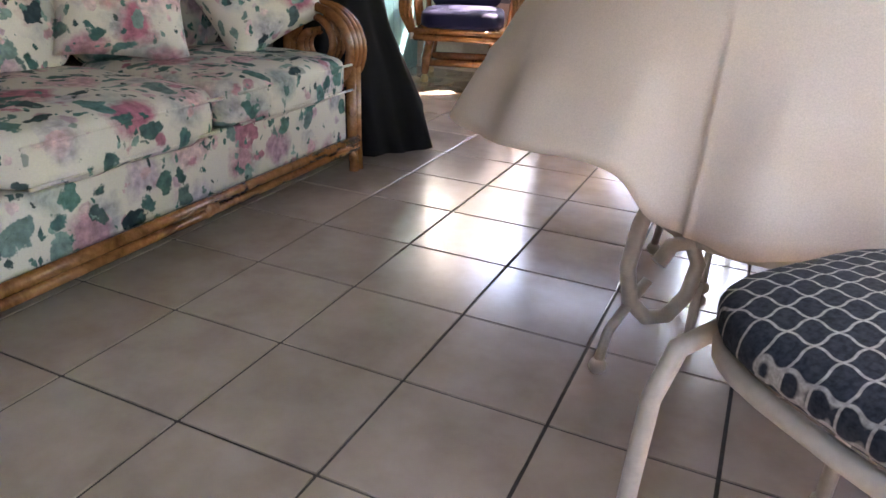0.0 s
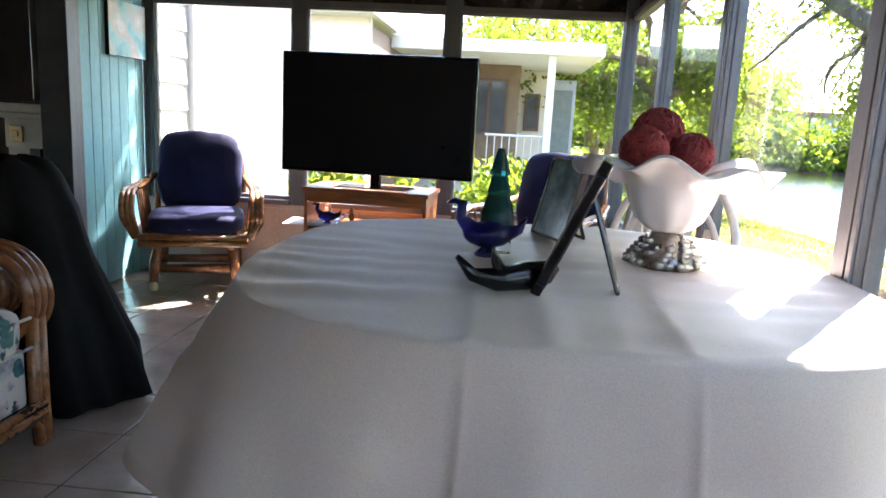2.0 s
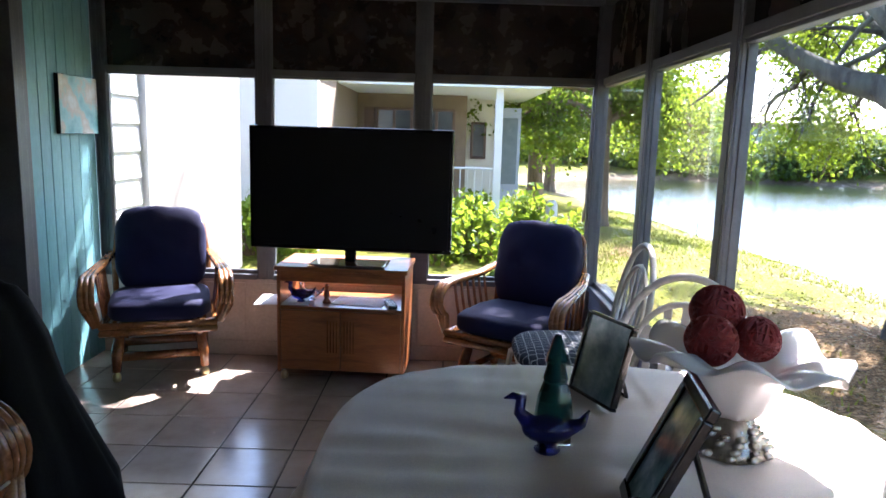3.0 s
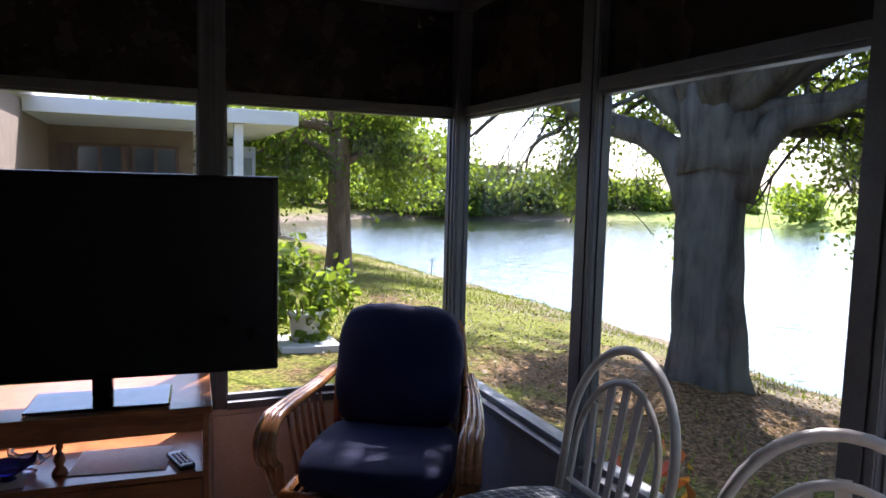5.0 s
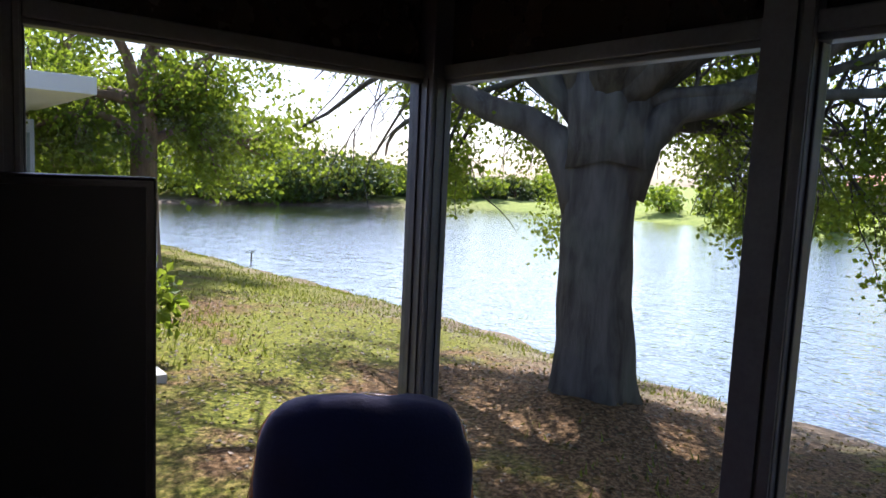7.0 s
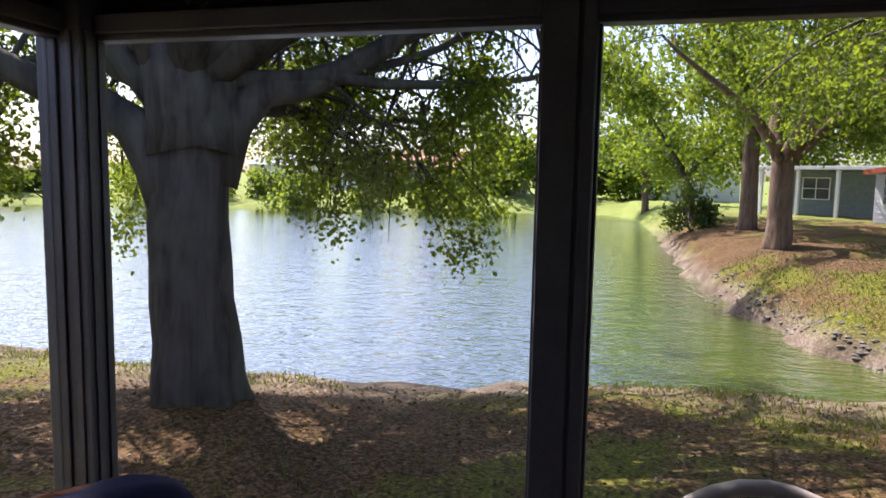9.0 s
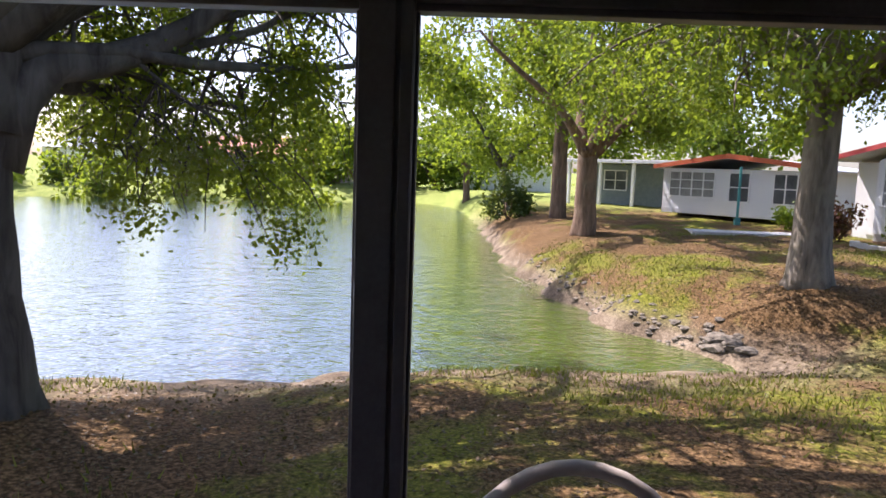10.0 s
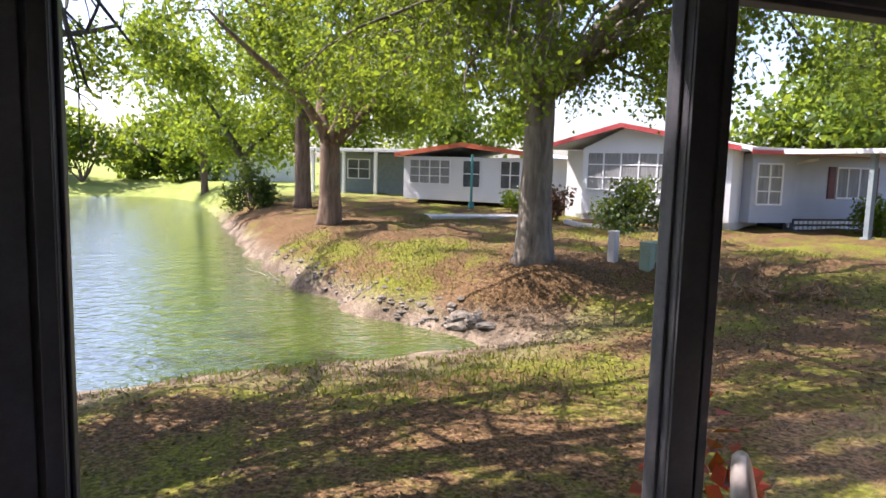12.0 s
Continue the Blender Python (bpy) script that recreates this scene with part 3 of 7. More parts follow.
# ---- low walls under the windows ----
bm = B()
box(bm, XW, XE, YN, YN + 0.10, -0.004, SILL - 0.03)
for k in range(12):
    x = XW + 0.12 + k * 0.245
    if x < XE - 0.02:
        box(bm, x, x + 0.228, YN - 0.008, YN + 0.001, 0.09, SILL - 0.05, 0.003)
wall_n = solo("wall_north", bm, M_KNEE_N, "low beige panelled wall under the windows", "wall", kind="structure")
bm = B()
box(bm, XE, XE + 0.12, YS, YN + 0.10, -0.004, SILL - 0.03)
wall_e = solo("wall_east", bm, M_KNEE_E, "low grey-blue panelled wall under the lake windows", "wall", kind="structure")
bm = B()
box(bm, XW, XE + 0.0, YN - 0.013, YN - 0.0005, 0.0, 0.085, 0.003)
solo("baseboard", bm, M_KNEE_N, "beige painted skirting board", "baseboard", kind="structure")
bm = B()
box(bm, XE - 0.013, XE - 0.0005, YS, YN - 0.014, 0.0, 0.085, 0.003)
solo("baseboard", bm, M_KNEE_E, "grey painted skirting board", "baseboard", kind="structure")


def post(x0, x1, y0, y1, z0, z1, along, label):
    """An upright with raised ribs, as extruded window posts have."""
    bm = B()
    box(bm, x0, x1, y0, y1, z0, z1, 0.004)
    ob = solo("window_post", bm, M_FRAME, label, "post", "window posts", kind="structure")
    for f, fw in ((0.02, 0.22), (0.33, 0.65)) if along == "y" else ((0.05, 0.11), (0.36, 0.11), (0.56, 0.11), (0.84, 0.11)):
        bm = B()
        if along == "y":
            w = y1 - y0
            box(bm, x0 - 0.006, x0 - 0.0005, y0 + w * f, y0 + w * (f + fw), z0, z1, 0.0015)
        else:
            w = x1 - x0
            box(bm, x0 + w * f, x0 + w * (f + 0.11), y0 - 0.005, y0 - 0.0005, z0, z1, 0.0015)
        part("rib", bm, M_FRAME, ob)
    return ob


def window_bay(name, along, a0, a1, label):
    """One bay: sill, head, side stops, top panel and pane. along: the wall's direction."""
    w = thing(name, label, "window", kind="structure")

    def bx(bm, p0, p1, d0, d1, z0, z1, bev=0.003):
        if along == "x":
            box(bm, p0, p1, YN + d0, YN + d1, z0, z1, bev)
        else:
            box(bm, XE + d0, XE + d1, p0, p1, z0, z1, bev)

    bm = B()
    bx(bm, a0, a1, -0.012, 0.11, SILL - 0.03, SILL)
    bx(bm, a0, a1, 0.02, 0.045, SILL, SILL + 0.022)
    part("window_sill", bm, M_FRAME, w)
    bm = B()
    bx(bm, a0, a1, 0.004, 0.07, HEAD, HEAD + 0.035)
    bx(bm, a0, a1, 0.012, 0.05, HEAD - 0.012, HEAD)
    bx(bm, a0, a0 + 0.006, 0.02, 0.05, SILL + 0.022, HEAD - 0.012)
    bx(bm, a1 - 0.006, a1, 0.02, 0.05, SILL + 0.022, HEAD - 0.012)
    part("window_frame", bm, M_FRAME, w)
    bm = B()
    bx(bm, a0, a1, 0.03, 0.055, HEAD + 0.035, RAIL, 0.002)
    part("transom_panel", bm, M_PANEL, w, "dark brown top panel")
    bm = B()
    bx(bm, a0 + 0.006, a1 - 0.006, 0.036, 0.041, SILL + 0.022, HEAD - 0.012, 0)
    pane = part("pane", bm, M_GLASS, w, "clear window glass")
    pane.visible_shadow = False
    return w


N_POSTS = [(XW, -1.0), (-0.174, -0.078), (0.712, 0.808)]
edges = [-1.0, -0.174, -0.078, 0.712, 0.808, 1.71]
for k in range(3):
    window_bay(f"window_{k + 1}", "x", edges[2 * k], edges[2 * k + 1], "fixed window in a grey metal frame with a dark top panel")
E_POSTS = [(3.014, 3.100)] + [(2.117 - 0.93 * k, 2.191 - 0.93 * k) for k in range(6)]
tops = [4.0] + [p[0] for p in E_POSTS]
for k in range(7):
    window_bay(f"window_{k + 4}", "y", E_POSTS[k][1], tops[k], "lakeside window in a grey metal frame with a dark top panel")
for k, (x0, x1) in enumerate(N_POSTS):
    post(x0, x1, YN + 0.012, YN + 0.06, SILL - 0.03 if k else 0.0, RAIL, "x", "ribbed grey metal post between windows")
for y0, y1 in E_POSTS:
    post(XE + 0.004, XE + 0.05, y0, y1, SILL - 0.03, RAIL, "y", "ribbed grey metal post between lake windows")
bm = B()
box(bm, 1.71, 1.776, 3.940, YN + 0.07, 0.0, RAIL, 0.004)
corner = solo("corner_post", bm, M_FRAME, "ribbed grey metal corner post", "post", "window posts", kind="structure")
for f in (0.012, 0.05):
    bm = B()
    box(bm, 1.712 + f * 0.8, 1.712 + f * 0.8 + 0.012, 3.935, 3.9395, SILL, HEAD, 0.0015)
    part("rib", bm, M_FRAME, corner)
    bm = B()
    box(bm, 1.705, 1.7095, 3.945 + f, 3.945 + f + 0.012, SILL, HEAD, 0.0015)
    part("rib", bm, M_FRAME, corner)
bm = B()
box(bm, XW, XE + 0.11, YN - 0.012, YN + 0.11, RAIL, CEIL, 0.003)
solo("trim", bm, M_FRAME, "grey metal top rail over the windows", "trim", kind="structure")
bm = B()
box(bm, XE - 0.012, XE + 0.11, YS, YN - 0.0125, RAIL, CEIL, 0.003)
solo("trim", bm, M_FRAME, "grey metal top rail over the lake windows", "trim", kind="structure")

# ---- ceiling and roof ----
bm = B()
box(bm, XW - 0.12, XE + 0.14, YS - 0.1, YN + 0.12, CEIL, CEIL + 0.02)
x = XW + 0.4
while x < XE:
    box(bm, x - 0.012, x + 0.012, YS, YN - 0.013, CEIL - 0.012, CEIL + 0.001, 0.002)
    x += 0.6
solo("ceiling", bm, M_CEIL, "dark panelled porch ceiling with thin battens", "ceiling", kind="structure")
bm = B()
box(bm, -9.0, XE + 0.20, YS - 6.0, YN + 0.3, CEIL + 0.022, CEIL + 0.16, 0.01)
solo("roof", bm, mat_mottled("grey_roof_sheet", (0.35, 0.35, 0.35), (0.42, 0.42, 0.41), rough=0.6), "flat grey metal roof over the room", "roof", kind="structure")

bm = B()
box(bm, -9.0, XW - 0.1, YN + 0.305, 7.2, CEIL + 0.022, CEIL + 0.16, 0.01)
solo("roof_house", bm, MATS["grey_roof_sheet"], "flat grey roof over the house", "roof", kind="structure")
# ---- house wall beside the sofa: sliding door, aqua boards ----
bm = B()
box(bm, XW - 0.12, XW, YS, 0.55, -0.004, CEIL)
box(bm, XW - 0.12, XW, 0.55, 3.23, 2.02, CEIL)
solo("wall_west", bm, mat_mottled("grey_house_wall", (0.30, 0.30, 0.30), (0.36, 0.36, 0.35), rough=0.7), "grey painted house wall", "wall", kind="structure")
bm = B()
box(bm, XW - 0.12, XW - 0.002, 3.345, YN, -0.004, CEIL)
aqua = solo("wall_aqua", bm, M_BLUE, "aqua painted board wall section", "wall", kind="structure")
for k in range(7):
    bm = B()
    y = 3.352 + k * 0.0875
    box(bm, XW - 0.001, XW + 0.012, y, min(y + 0.083, YN - 0.014), 0.004, CEIL - 0.004, 0.004)
    part("board", bm, M_BLUE, aqua)
bm = B()
box(bm, XW - 0.13, XW + 0.035, 3.23, 3.29, 0.0, 2.02, 0.004)
box(bm, XW - 0.12, XW + 0.02, 3.29, 3.345, 0.0, 2.02, 0.004)
box(bm, XW - 0.10, XW + 0.045, 3.205, 3.23, 0.0, 2.02, 0.003)
part_frame = solo("door_frame", bm, M_FRAME, "grey metal jamb of the sliding door", "door frame", kind="structure")
bm = B()
box(bm, XW - 0.12, XW + 0.02, 0.55, 3.205, 1.97, 2.018, 0.004)
solo("door_frame", bm, M_FRAME, "grey metal head rail of the sliding door", "door frame", kind="structure")
bm = B()
box(bm, XW - 0.12, XW + 0.02, 0.55, 3.205, 0.0, 0.03, 0.004)
solo("door_frame", bm, M_FRAME, "grey metal track of the sliding door", "door frame", kind="structure")
M_DOORFR = mat_mottled("white_door_metal", (0.62, 0.63, 0.64), (0.70, 0.70, 0.70), rough=0.4, bmp=0.04)
for n_, (y0, y1, dx) in enumerate([(0.56, 1.60, -0.06), (1.53, 2.58, -0.02)]):
    d = thing("door_1" if n_ else "door_2", "sliding glass door panel, pushed part open" if n_ else "fixed glass panel of the sliding door", "door", kind="structure")
    xa, xb = XW + dx - 0.035, XW + dx
    bm = B()
    box(bm, xa, xb, y1 - 0.06, y1, 0.03, 1.97, 0.003)
    part("stile", bm, M_DOORFR, d, "white metal stile")
    bm = B()
    box(bm, xa, xb, y0, y0 + 0.06, 0.03, 1.97, 0.003)
    part("stile", bm, M_DOORFR, d, "white metal stile")
    bm = B()
    box(bm, xa, xb, y0 + 0.06, y1 - 0.06, 0.03, 0.12, 0.003)
    part("rail", bm, M_DOORFR, d)
    bm = B()
    box(bm, xa, xb, y0 + 0.06, y1 - 0.06, 1.90, 1.97, 0.003)
    part("rail", bm, M_DOORFR, d)
    bm = B()
    box(bm, xa + 0.012, xa + 0.017, y0 + 0.06, y1 - 0.06, 0.12, 1.90)
    pane = part("pane", bm, M_GLASS, d, "clear door glass")
    pane.visible_shadow = False

# ---- walls that close the place ----
bm = B()
box(bm, XW, XE + 0.12, YS - 0.1, YS, -0.004, CEIL)
solo("wall_south", bm, M_PLASTER, "plain taupe end wall", "wall", kind="structure")
IX0, IX1, IY0, IY1 = -3.2, XW - 0.13, -1.2, 7.0
bm = B()
box(bm, IX0, IX1, IY0, IY1, -0.2, -0.004)
solo("floor_inside", bm, mat_mottled("brown_carpet", (0.10, 0.075, 0.06), (0.15, 0.115, 0.09), grain=150, rough=0.95, bmp=0.5), "brown carpet inside the house", "carpet", kind="structure")
bm = B()
box(bm, IX0, IX1, IY0, IY1, CEIL, CEIL + 0.02)
solo("ceiling_inside", bm, M_PLASTER, "dim house ceiling", "ceiling", kind="structure")
bm = B()
box(bm, IX0, IX1, IY0 - 0.1, IY0, -0.1, CEIL)
solo("wall_inside_south", bm, M_PLASTER, "taupe house wall", "wall", kind="structure")
bm = B()
box(bm, IX0, IX1 + 0.01, IY1, IY1 + 0.1, -0.1, CEIL)
solo("wall_inside_north", bm, M_PLASTER, "taupe house wall", "wall", kind="structure")
bm = B()
WY = [(3.3, 5.25), (6.1, 6.85)]       # windows in the far house wall
box(bm, IX0 - 0.1, IX0, IY0, WY[0][0], -0.1, CEIL)
box(bm, IX0 - 0.1, IX0, WY[0][1], WY[1][0], -0.1, CEIL)
box(bm, IX0 - 0.1, IX0, WY[1][1], IY1, -0.1, CEIL)
for a, b_ in WY:
    box(bm, IX0 - 0.1, IX0, a, b_, -0.1, 0.35)
    box(bm, IX0 - 0.1, IX0, a, b_, 1.95, CEIL)
solo("wall_inside_west", bm, M_PLASTER, "taupe house wall with two windows", "wall", kind="structure")
M_BLIND = mat_mottled("white_blind_slat", (0.72, 0.71, 0.68), (0.80, 0.79, 0.76), rough=0.5, bmp=0.03)
for a, b_ in WY:
    bl = thing("window_blind", "white slatted blind, half open, over a house window", "blind", "house window blinds", at=(IX0 + 0.05, 0, 0))
    for k in range(32):
        bm = B()
        box(bm, -0.018, 0.018, a, b_, -0.0012, 0.0012, 0, pose(0, 0, 0.38 + k * 0.049, 0, 30, 0))
        part("slat", bm, M_BLIND, bl)
    bm = B()
    box(bm, -0.025, 0.025, a, b_, 1.94, 1.98, 0.004)
    part("head_rail", bm, M_BLIND, bl)

bm = B()
box(bm, XW - 0.124, XW - 0.121, YN, IY1, -0.1, CEIL)
solo("wall_inside_east", bm, M_PLASTER, "taupe house wall", "wall", kind="structure")
# ---- house corner outside, to the north ----
wall = thing("house_corner", "pale lapped siding of the house beside the room", "house wall", kind="structure")
bm = B()
box(bm, XW - 0.12, XW - 0.03, YN + 0.112, 4.62, -0.5, 2.1)
part("sheathing", bm, M_SIDING, wall)
k = 0
z = -0.4
while z < 2.1:
    bm = B()
    box(bm, -0.012, 0.006, YN + 0.114, 4.60, 0, 0.178, 0.002, pose(XW - 0.018, 0, z, 0, -5, 0))
    part("siding_board", bm, M_SIDING, wall)
    z += 0.172
bm = B()
box(bm, XW - 0.12, XW + 0.02, 4.62, 4.68, -0.5, 2.12, 0.004)
part("corner_board", bm, M_SIDING, wall)

# ---- ground and lake ----
WATER = -1.3
OAK = (5.45, 6.29)
SHORE = [(6.8, 30), (7.9, 21), (8.6, 14), (8.7, 9.5), (8.5, 5.6), (9.7, 3.6), (9.7, 1.2), (9.9, -1.7), (12.2, 0.0), (15, 0.7),
         (21, 1.4), (32, 1.5), (50, 2.4), (54, 8), (47, 16), (44, 30), (41, 48), (26, 47), (14, 50), (5, 42)]


def smooth_loop(pts, rounds=3):
    for _ in range(rounds):
        out = []
        for a, b_ in zip(pts, pts[1:] + pts[:1]):
            out += [(a[0] * 0.75 + b_[0] * 0.25, a[1] * 0.75 + b_[1] * 0.25), (a[0] * 0.25 + b_[0] * 0.75, a[1] * 0.25 + b_[1] * 0.75)]
        pts = out
    return np.array(pts)


LOOP = smooth_loop(SHORE, 2)


def shore_distance(x, y):
    """Metres from the shoreline, positive on land."""
    x, y = np.asarray(x, float), np.asarray(y, float)
    best = np.full(x.shape, 1e9)
    inside = np.zeros(x.shape, bool)
    for (ax, ay), (bx_, by) in zip(LOOP, np.roll(LOOP, -1, 0)):
        dx, dy = bx_ - ax, by - ay
        t = np.clip(((x - ax) * dx + (y - ay) * dy) / (dx * dx + dy * dy), 0, 1)
        best = np.minimum(best, np.hypot(x - ax - t * dx, y - ay - t * dy))
        cross = ((ay > y) != (by > y)) & (x < (bx_ - ax) * (y - ay) / (by - ay + 1e-12) + ax)
        inside ^= cross
    return np.where(inside, -best, best)


def ground_z(x, y):
    x, y = np.asarray(x, float), np.asarray(y, float)
    d = shore_distance(x, y) + 0.12 * np.sin(x * 2.1 + y * 1.3) + 0.08 * np.sin(y * 3.7 - x * 2.9)
    across = np.clip((x - 9.9) / 1.2, 0, 1) * np.clip((3.5 - y) / 1.0, 0, 1)     # the bank beyond the cove is steeper
    steep = 4.0 + (0.75 - 4.0) * across
    land = WATER + (1.10 - 0.08 * across) * (1 - np.exp(-np.maximum(d, 0) / steep))
    land += 0.22 * np.exp(-((x - OAK[0]) ** 2 + (y - OAK[1]) ** 2) / 1.1) * (d > 0)
    land += 0.10 * np.sin(x * 2.6 - y * 1.1) * np.sin(y * 2.3 + x * 0.7) * np.clip(d, 0, 0.7) * (x > 9)
    land += 0.035 * np.sin(x * 1.7 + 0.6 * y) * np.sin(y * 1.3 - 0.4 * x) * np.clip(d, 0, 1)
    bed = WATER + np.maximum(d, -3) * 0.4
    return np.where(d > 0, land, bed)


def gz(x, y):
    return float(ground_z(np.array([x]), np.array([y]))[0])


gx = np.concatenate([[-3000, -900, -300, -120, -60, -30, -15], np.arange(-8, 2, 1.0), np.arange(2, 26, 0.17), np.arange(26, 62, 0.9), [75, 110, 200, 600, 3000]])
gy = np.concatenate([[-3000, -900, -300, -120, -60], np.arange(-34, -12, 1.0), np.arange(-12, 24, 0.17), np.arange(24, 62, 0.9), [75, 110, 200, 600, 3000]])
GX, GY = np.meshgrid(gx, gy, indexing="ij")
GZ = ground_z(GX, GY)
GV = np.stack([GX, GY, GZ], -1).reshape(-1, 3)
ii = np.arange(len(gx) * len(gy)).reshape(len(gx), len(gy))
GF = np.stack([ii[:-1, :-1], ii[1:, :-1], ii[1:, 1:], ii[:-1, 1:]], -1).reshape(-1, 4)
ground = raw("ground", GV.tolist(), GF.tolist(), M_GROUND, None, "patchy lawn with brown leaf litter sloping to a lake", True)
tagged(ground, category="ground", kind="structure")
bm = B()
wv = [bm.verts.new((x, y, WATER)) for x, y in ((3, -4), (60, -4), (60, 56), (3, 56))]
bm.faces.new(wv)
water = solo("water", bm, M_WATER, "rippled green lake reflecting a pale sky", "lake", kind="structure")

# ---- litter and grass on the near slope ----
rng = np.random.default_rng(5)
n = 60000
lx, ly = rng.uniform(2.0, 20.0, n), rng.uniform(-8.0, 13.0, n)
dd = shore_distance(lx, ly)
keep = dd > 0.5
lx, ly = lx[keep], ly[keep]
lit = leaves("leaf_litter", np.stack([lx, ly, ground_z(lx, ly) + 0.012], 1), 0.038, mat_leaf("dry_leaf", (0.016, 0.010, 0.004), (0.12, 0.07, 0.03), 0.15), None, "dry brown oak leaves strewn on the ground", rng=rng, flat=0.75)
tagged(lit, category="leaf litter", kind="stuff")
n = 120000
bx0, by0 = rng.uniform(2.0, 22.0, n), rng.uniform(-9.0, 24.0, n)
dd = shore_distance(bx0, by0)
patch = np.sin(bx0 * 1.1 + by0 * 0.5) + np.sin(by0 * 0.9 - bx0 * 0.7) + 1.6 * np.exp(-((dd - 0.9) / 0.7) ** 2) * 1.5 + rng.normal(0, 0.5, n) + 0.25 * np.clip((bx0 - 8) / 4, 0, 1) + 0.7 * np.clip((by0 - 5) / 4, 0, 1)
for px, py, reach in ((20.2, -0.8, 2.4), (11.6, -2.75, 2.2), (OAK[0], OAK[1], 2.2)):
    patch -= 2.5 * np.exp(-((bx0 - px) ** 2 + (by0 - py) ** 2) / reach ** 2)
keep = (dd > 0.25) & (patch > 0.9)
bx0, by0 = bx0[keep], by0[keep]
n = len(bx0)
bz = ground_z(bx0, by0)
h = rng.uniform(0.03, 0.085, n)
a = rng.uniform(0, 2 * np.pi, n)
w = 0.006 + h * 0.06
ox, oy = rng.normal(0, 0.025, n), rng.normal(0, 0.025, n)
gvv = np.stack([np.stack([bx0 - np.cos(a) * w, by0 - np.sin(a) * w, bz - 0.005], 1), np.stack([bx0 + np.cos(a) * w, by0 + np.sin(a) * w, bz - 0.005], 1),
                np.stack([bx0 + ox, by0 + oy, bz + h], 1)], 1).reshape(-1, 3)
gff = (np.arange(n)[:, None] * 3 + np.array([[0, 1, 2]])).tolist()
gr = raw("grass", gvv.tolist(), gff, mat_leaf("grass_blade", (0.026, 0.036, 0.006), (0.12, 0.13, 0.02), 0.35), None, "short thin lawn grass")
tagged(gr, category="grass", kind="stuff")

# ---- trees ----
BARK_G = mat_bark("grey_oak_bark", (0.032, 0.029, 0.025), (0.10, 0.092, 0.079))
BARK_T = mat_bark("tan_grey_bark", (0.06, 0.051, 0.040), (0.20, 0.172, 0.135))
BARK_B = mat_bark("brown_bark", (0.07, 0.045, 0.03), (0.22, 0.15, 0.10))
LEAF_O = mat_leaf("oak_leaf", (0.024, 0.054, 0.010), (0.085, 0.155, 0.020), 0.62)
LEAF_Y = mat_leaf("young_leaf", (0.045, 0.09, 0.010), (0.14, 0.225, 0.024), 0.55)
LEAF_D = mat_leaf("dark_shrub_leaf", (0.015, 0.035, 0.012), (0.05, 0.09, 0.02), 0.3)

# first twelve limbs are unseen, added overhead to shade the lawn and room
tree((*OAK, gz(*OAK)), 2.75, 0.325, [(125, 52, 8.0, 0.16), (105, 52, 8.0, 0.15), (148, 54, 7.5, 0.14), (165, 46, 8.2, 0.13), (152, 43, 8.5, 0.14), (178, 46, 8.0, 0.12), (136, 46, 8.5, 0.13), (130, 58, 9.0, 0.12), (144, 52, 9.5, 0.12), (160, 54, 9.5, 0.12), (208, 56, 6.5, 0.13), (228, 60, 6.5, 0.12), (95, 8, 4.2, 0.075), (114, 6, 4.0, 0.075), (130, 8, 3.4, 0.06), (75, 30, 5.2, 0.08), (150, 26, 5.0, 0.055), (-10, 30, 5.0, 0.09), (100, 62, 6.5, 0.15), (0, 80, 6.5, 0.14), (60, 74, 6.0, 0.13), (-120, 68, 5.5, 0.12), (150, 70, 6.0, 0.12), (-70, 62, 6.5, 0.15), (190, 58, 6.0, 0.14), (40, 40, 6.0, 0.14)],
     "large grey-barked oak with spreading limbs by the lake", BARK_G, LEAF_O, 165000, 0.058, 31, droop=0.15, subs=13, sub_len=0.45, clump=0.165, floor_z=0.5, flare=1.3, clear=(2.6, 3.6, 235), skirt=((1, -2.95, 3.6), (0, -1.0, 2.1)), thin=0.065, lean=(-0.05, 0.07),
     stout=(([(-0.08, 0.10, 1.55), (-0.30, 0.42, 2.22), (-0.72, 1.0, 2.5), (-1.3, 1.7, 3.1), (-1.9, 2.6, 4.1)], 0.17),
            ([(0.06, -0.08, 1.75), (0.22, -0.32, 2.38), (0.48, -0.68, 2.52), (0.80, -1.14, 2.78), (1.05, -1.50, 3.15), (1.7, -2.3, 3.9), (2.6, -3.2, 4.7)], 0.155),
            ([(-0.05, 0.10, 2.2), (-0.35, 0.9, 3.1), (-0.2, 2.1, 3.6), (0.3, 3.5, 3.0)], 0.10),
            ([(-0.02, 0.03, 2.0), (-0.16, 0.20, 2.9), (-0.35, 0.50, 4.2), (-0.3, 0.7, 5.8)], 0.25),
            ([(0.02, -0.02, 2.0), (0.14, -0.18, 2.9), (0.5, -0.45, 4.2), (0.9, -0.5, 5.8)], 0.24)))
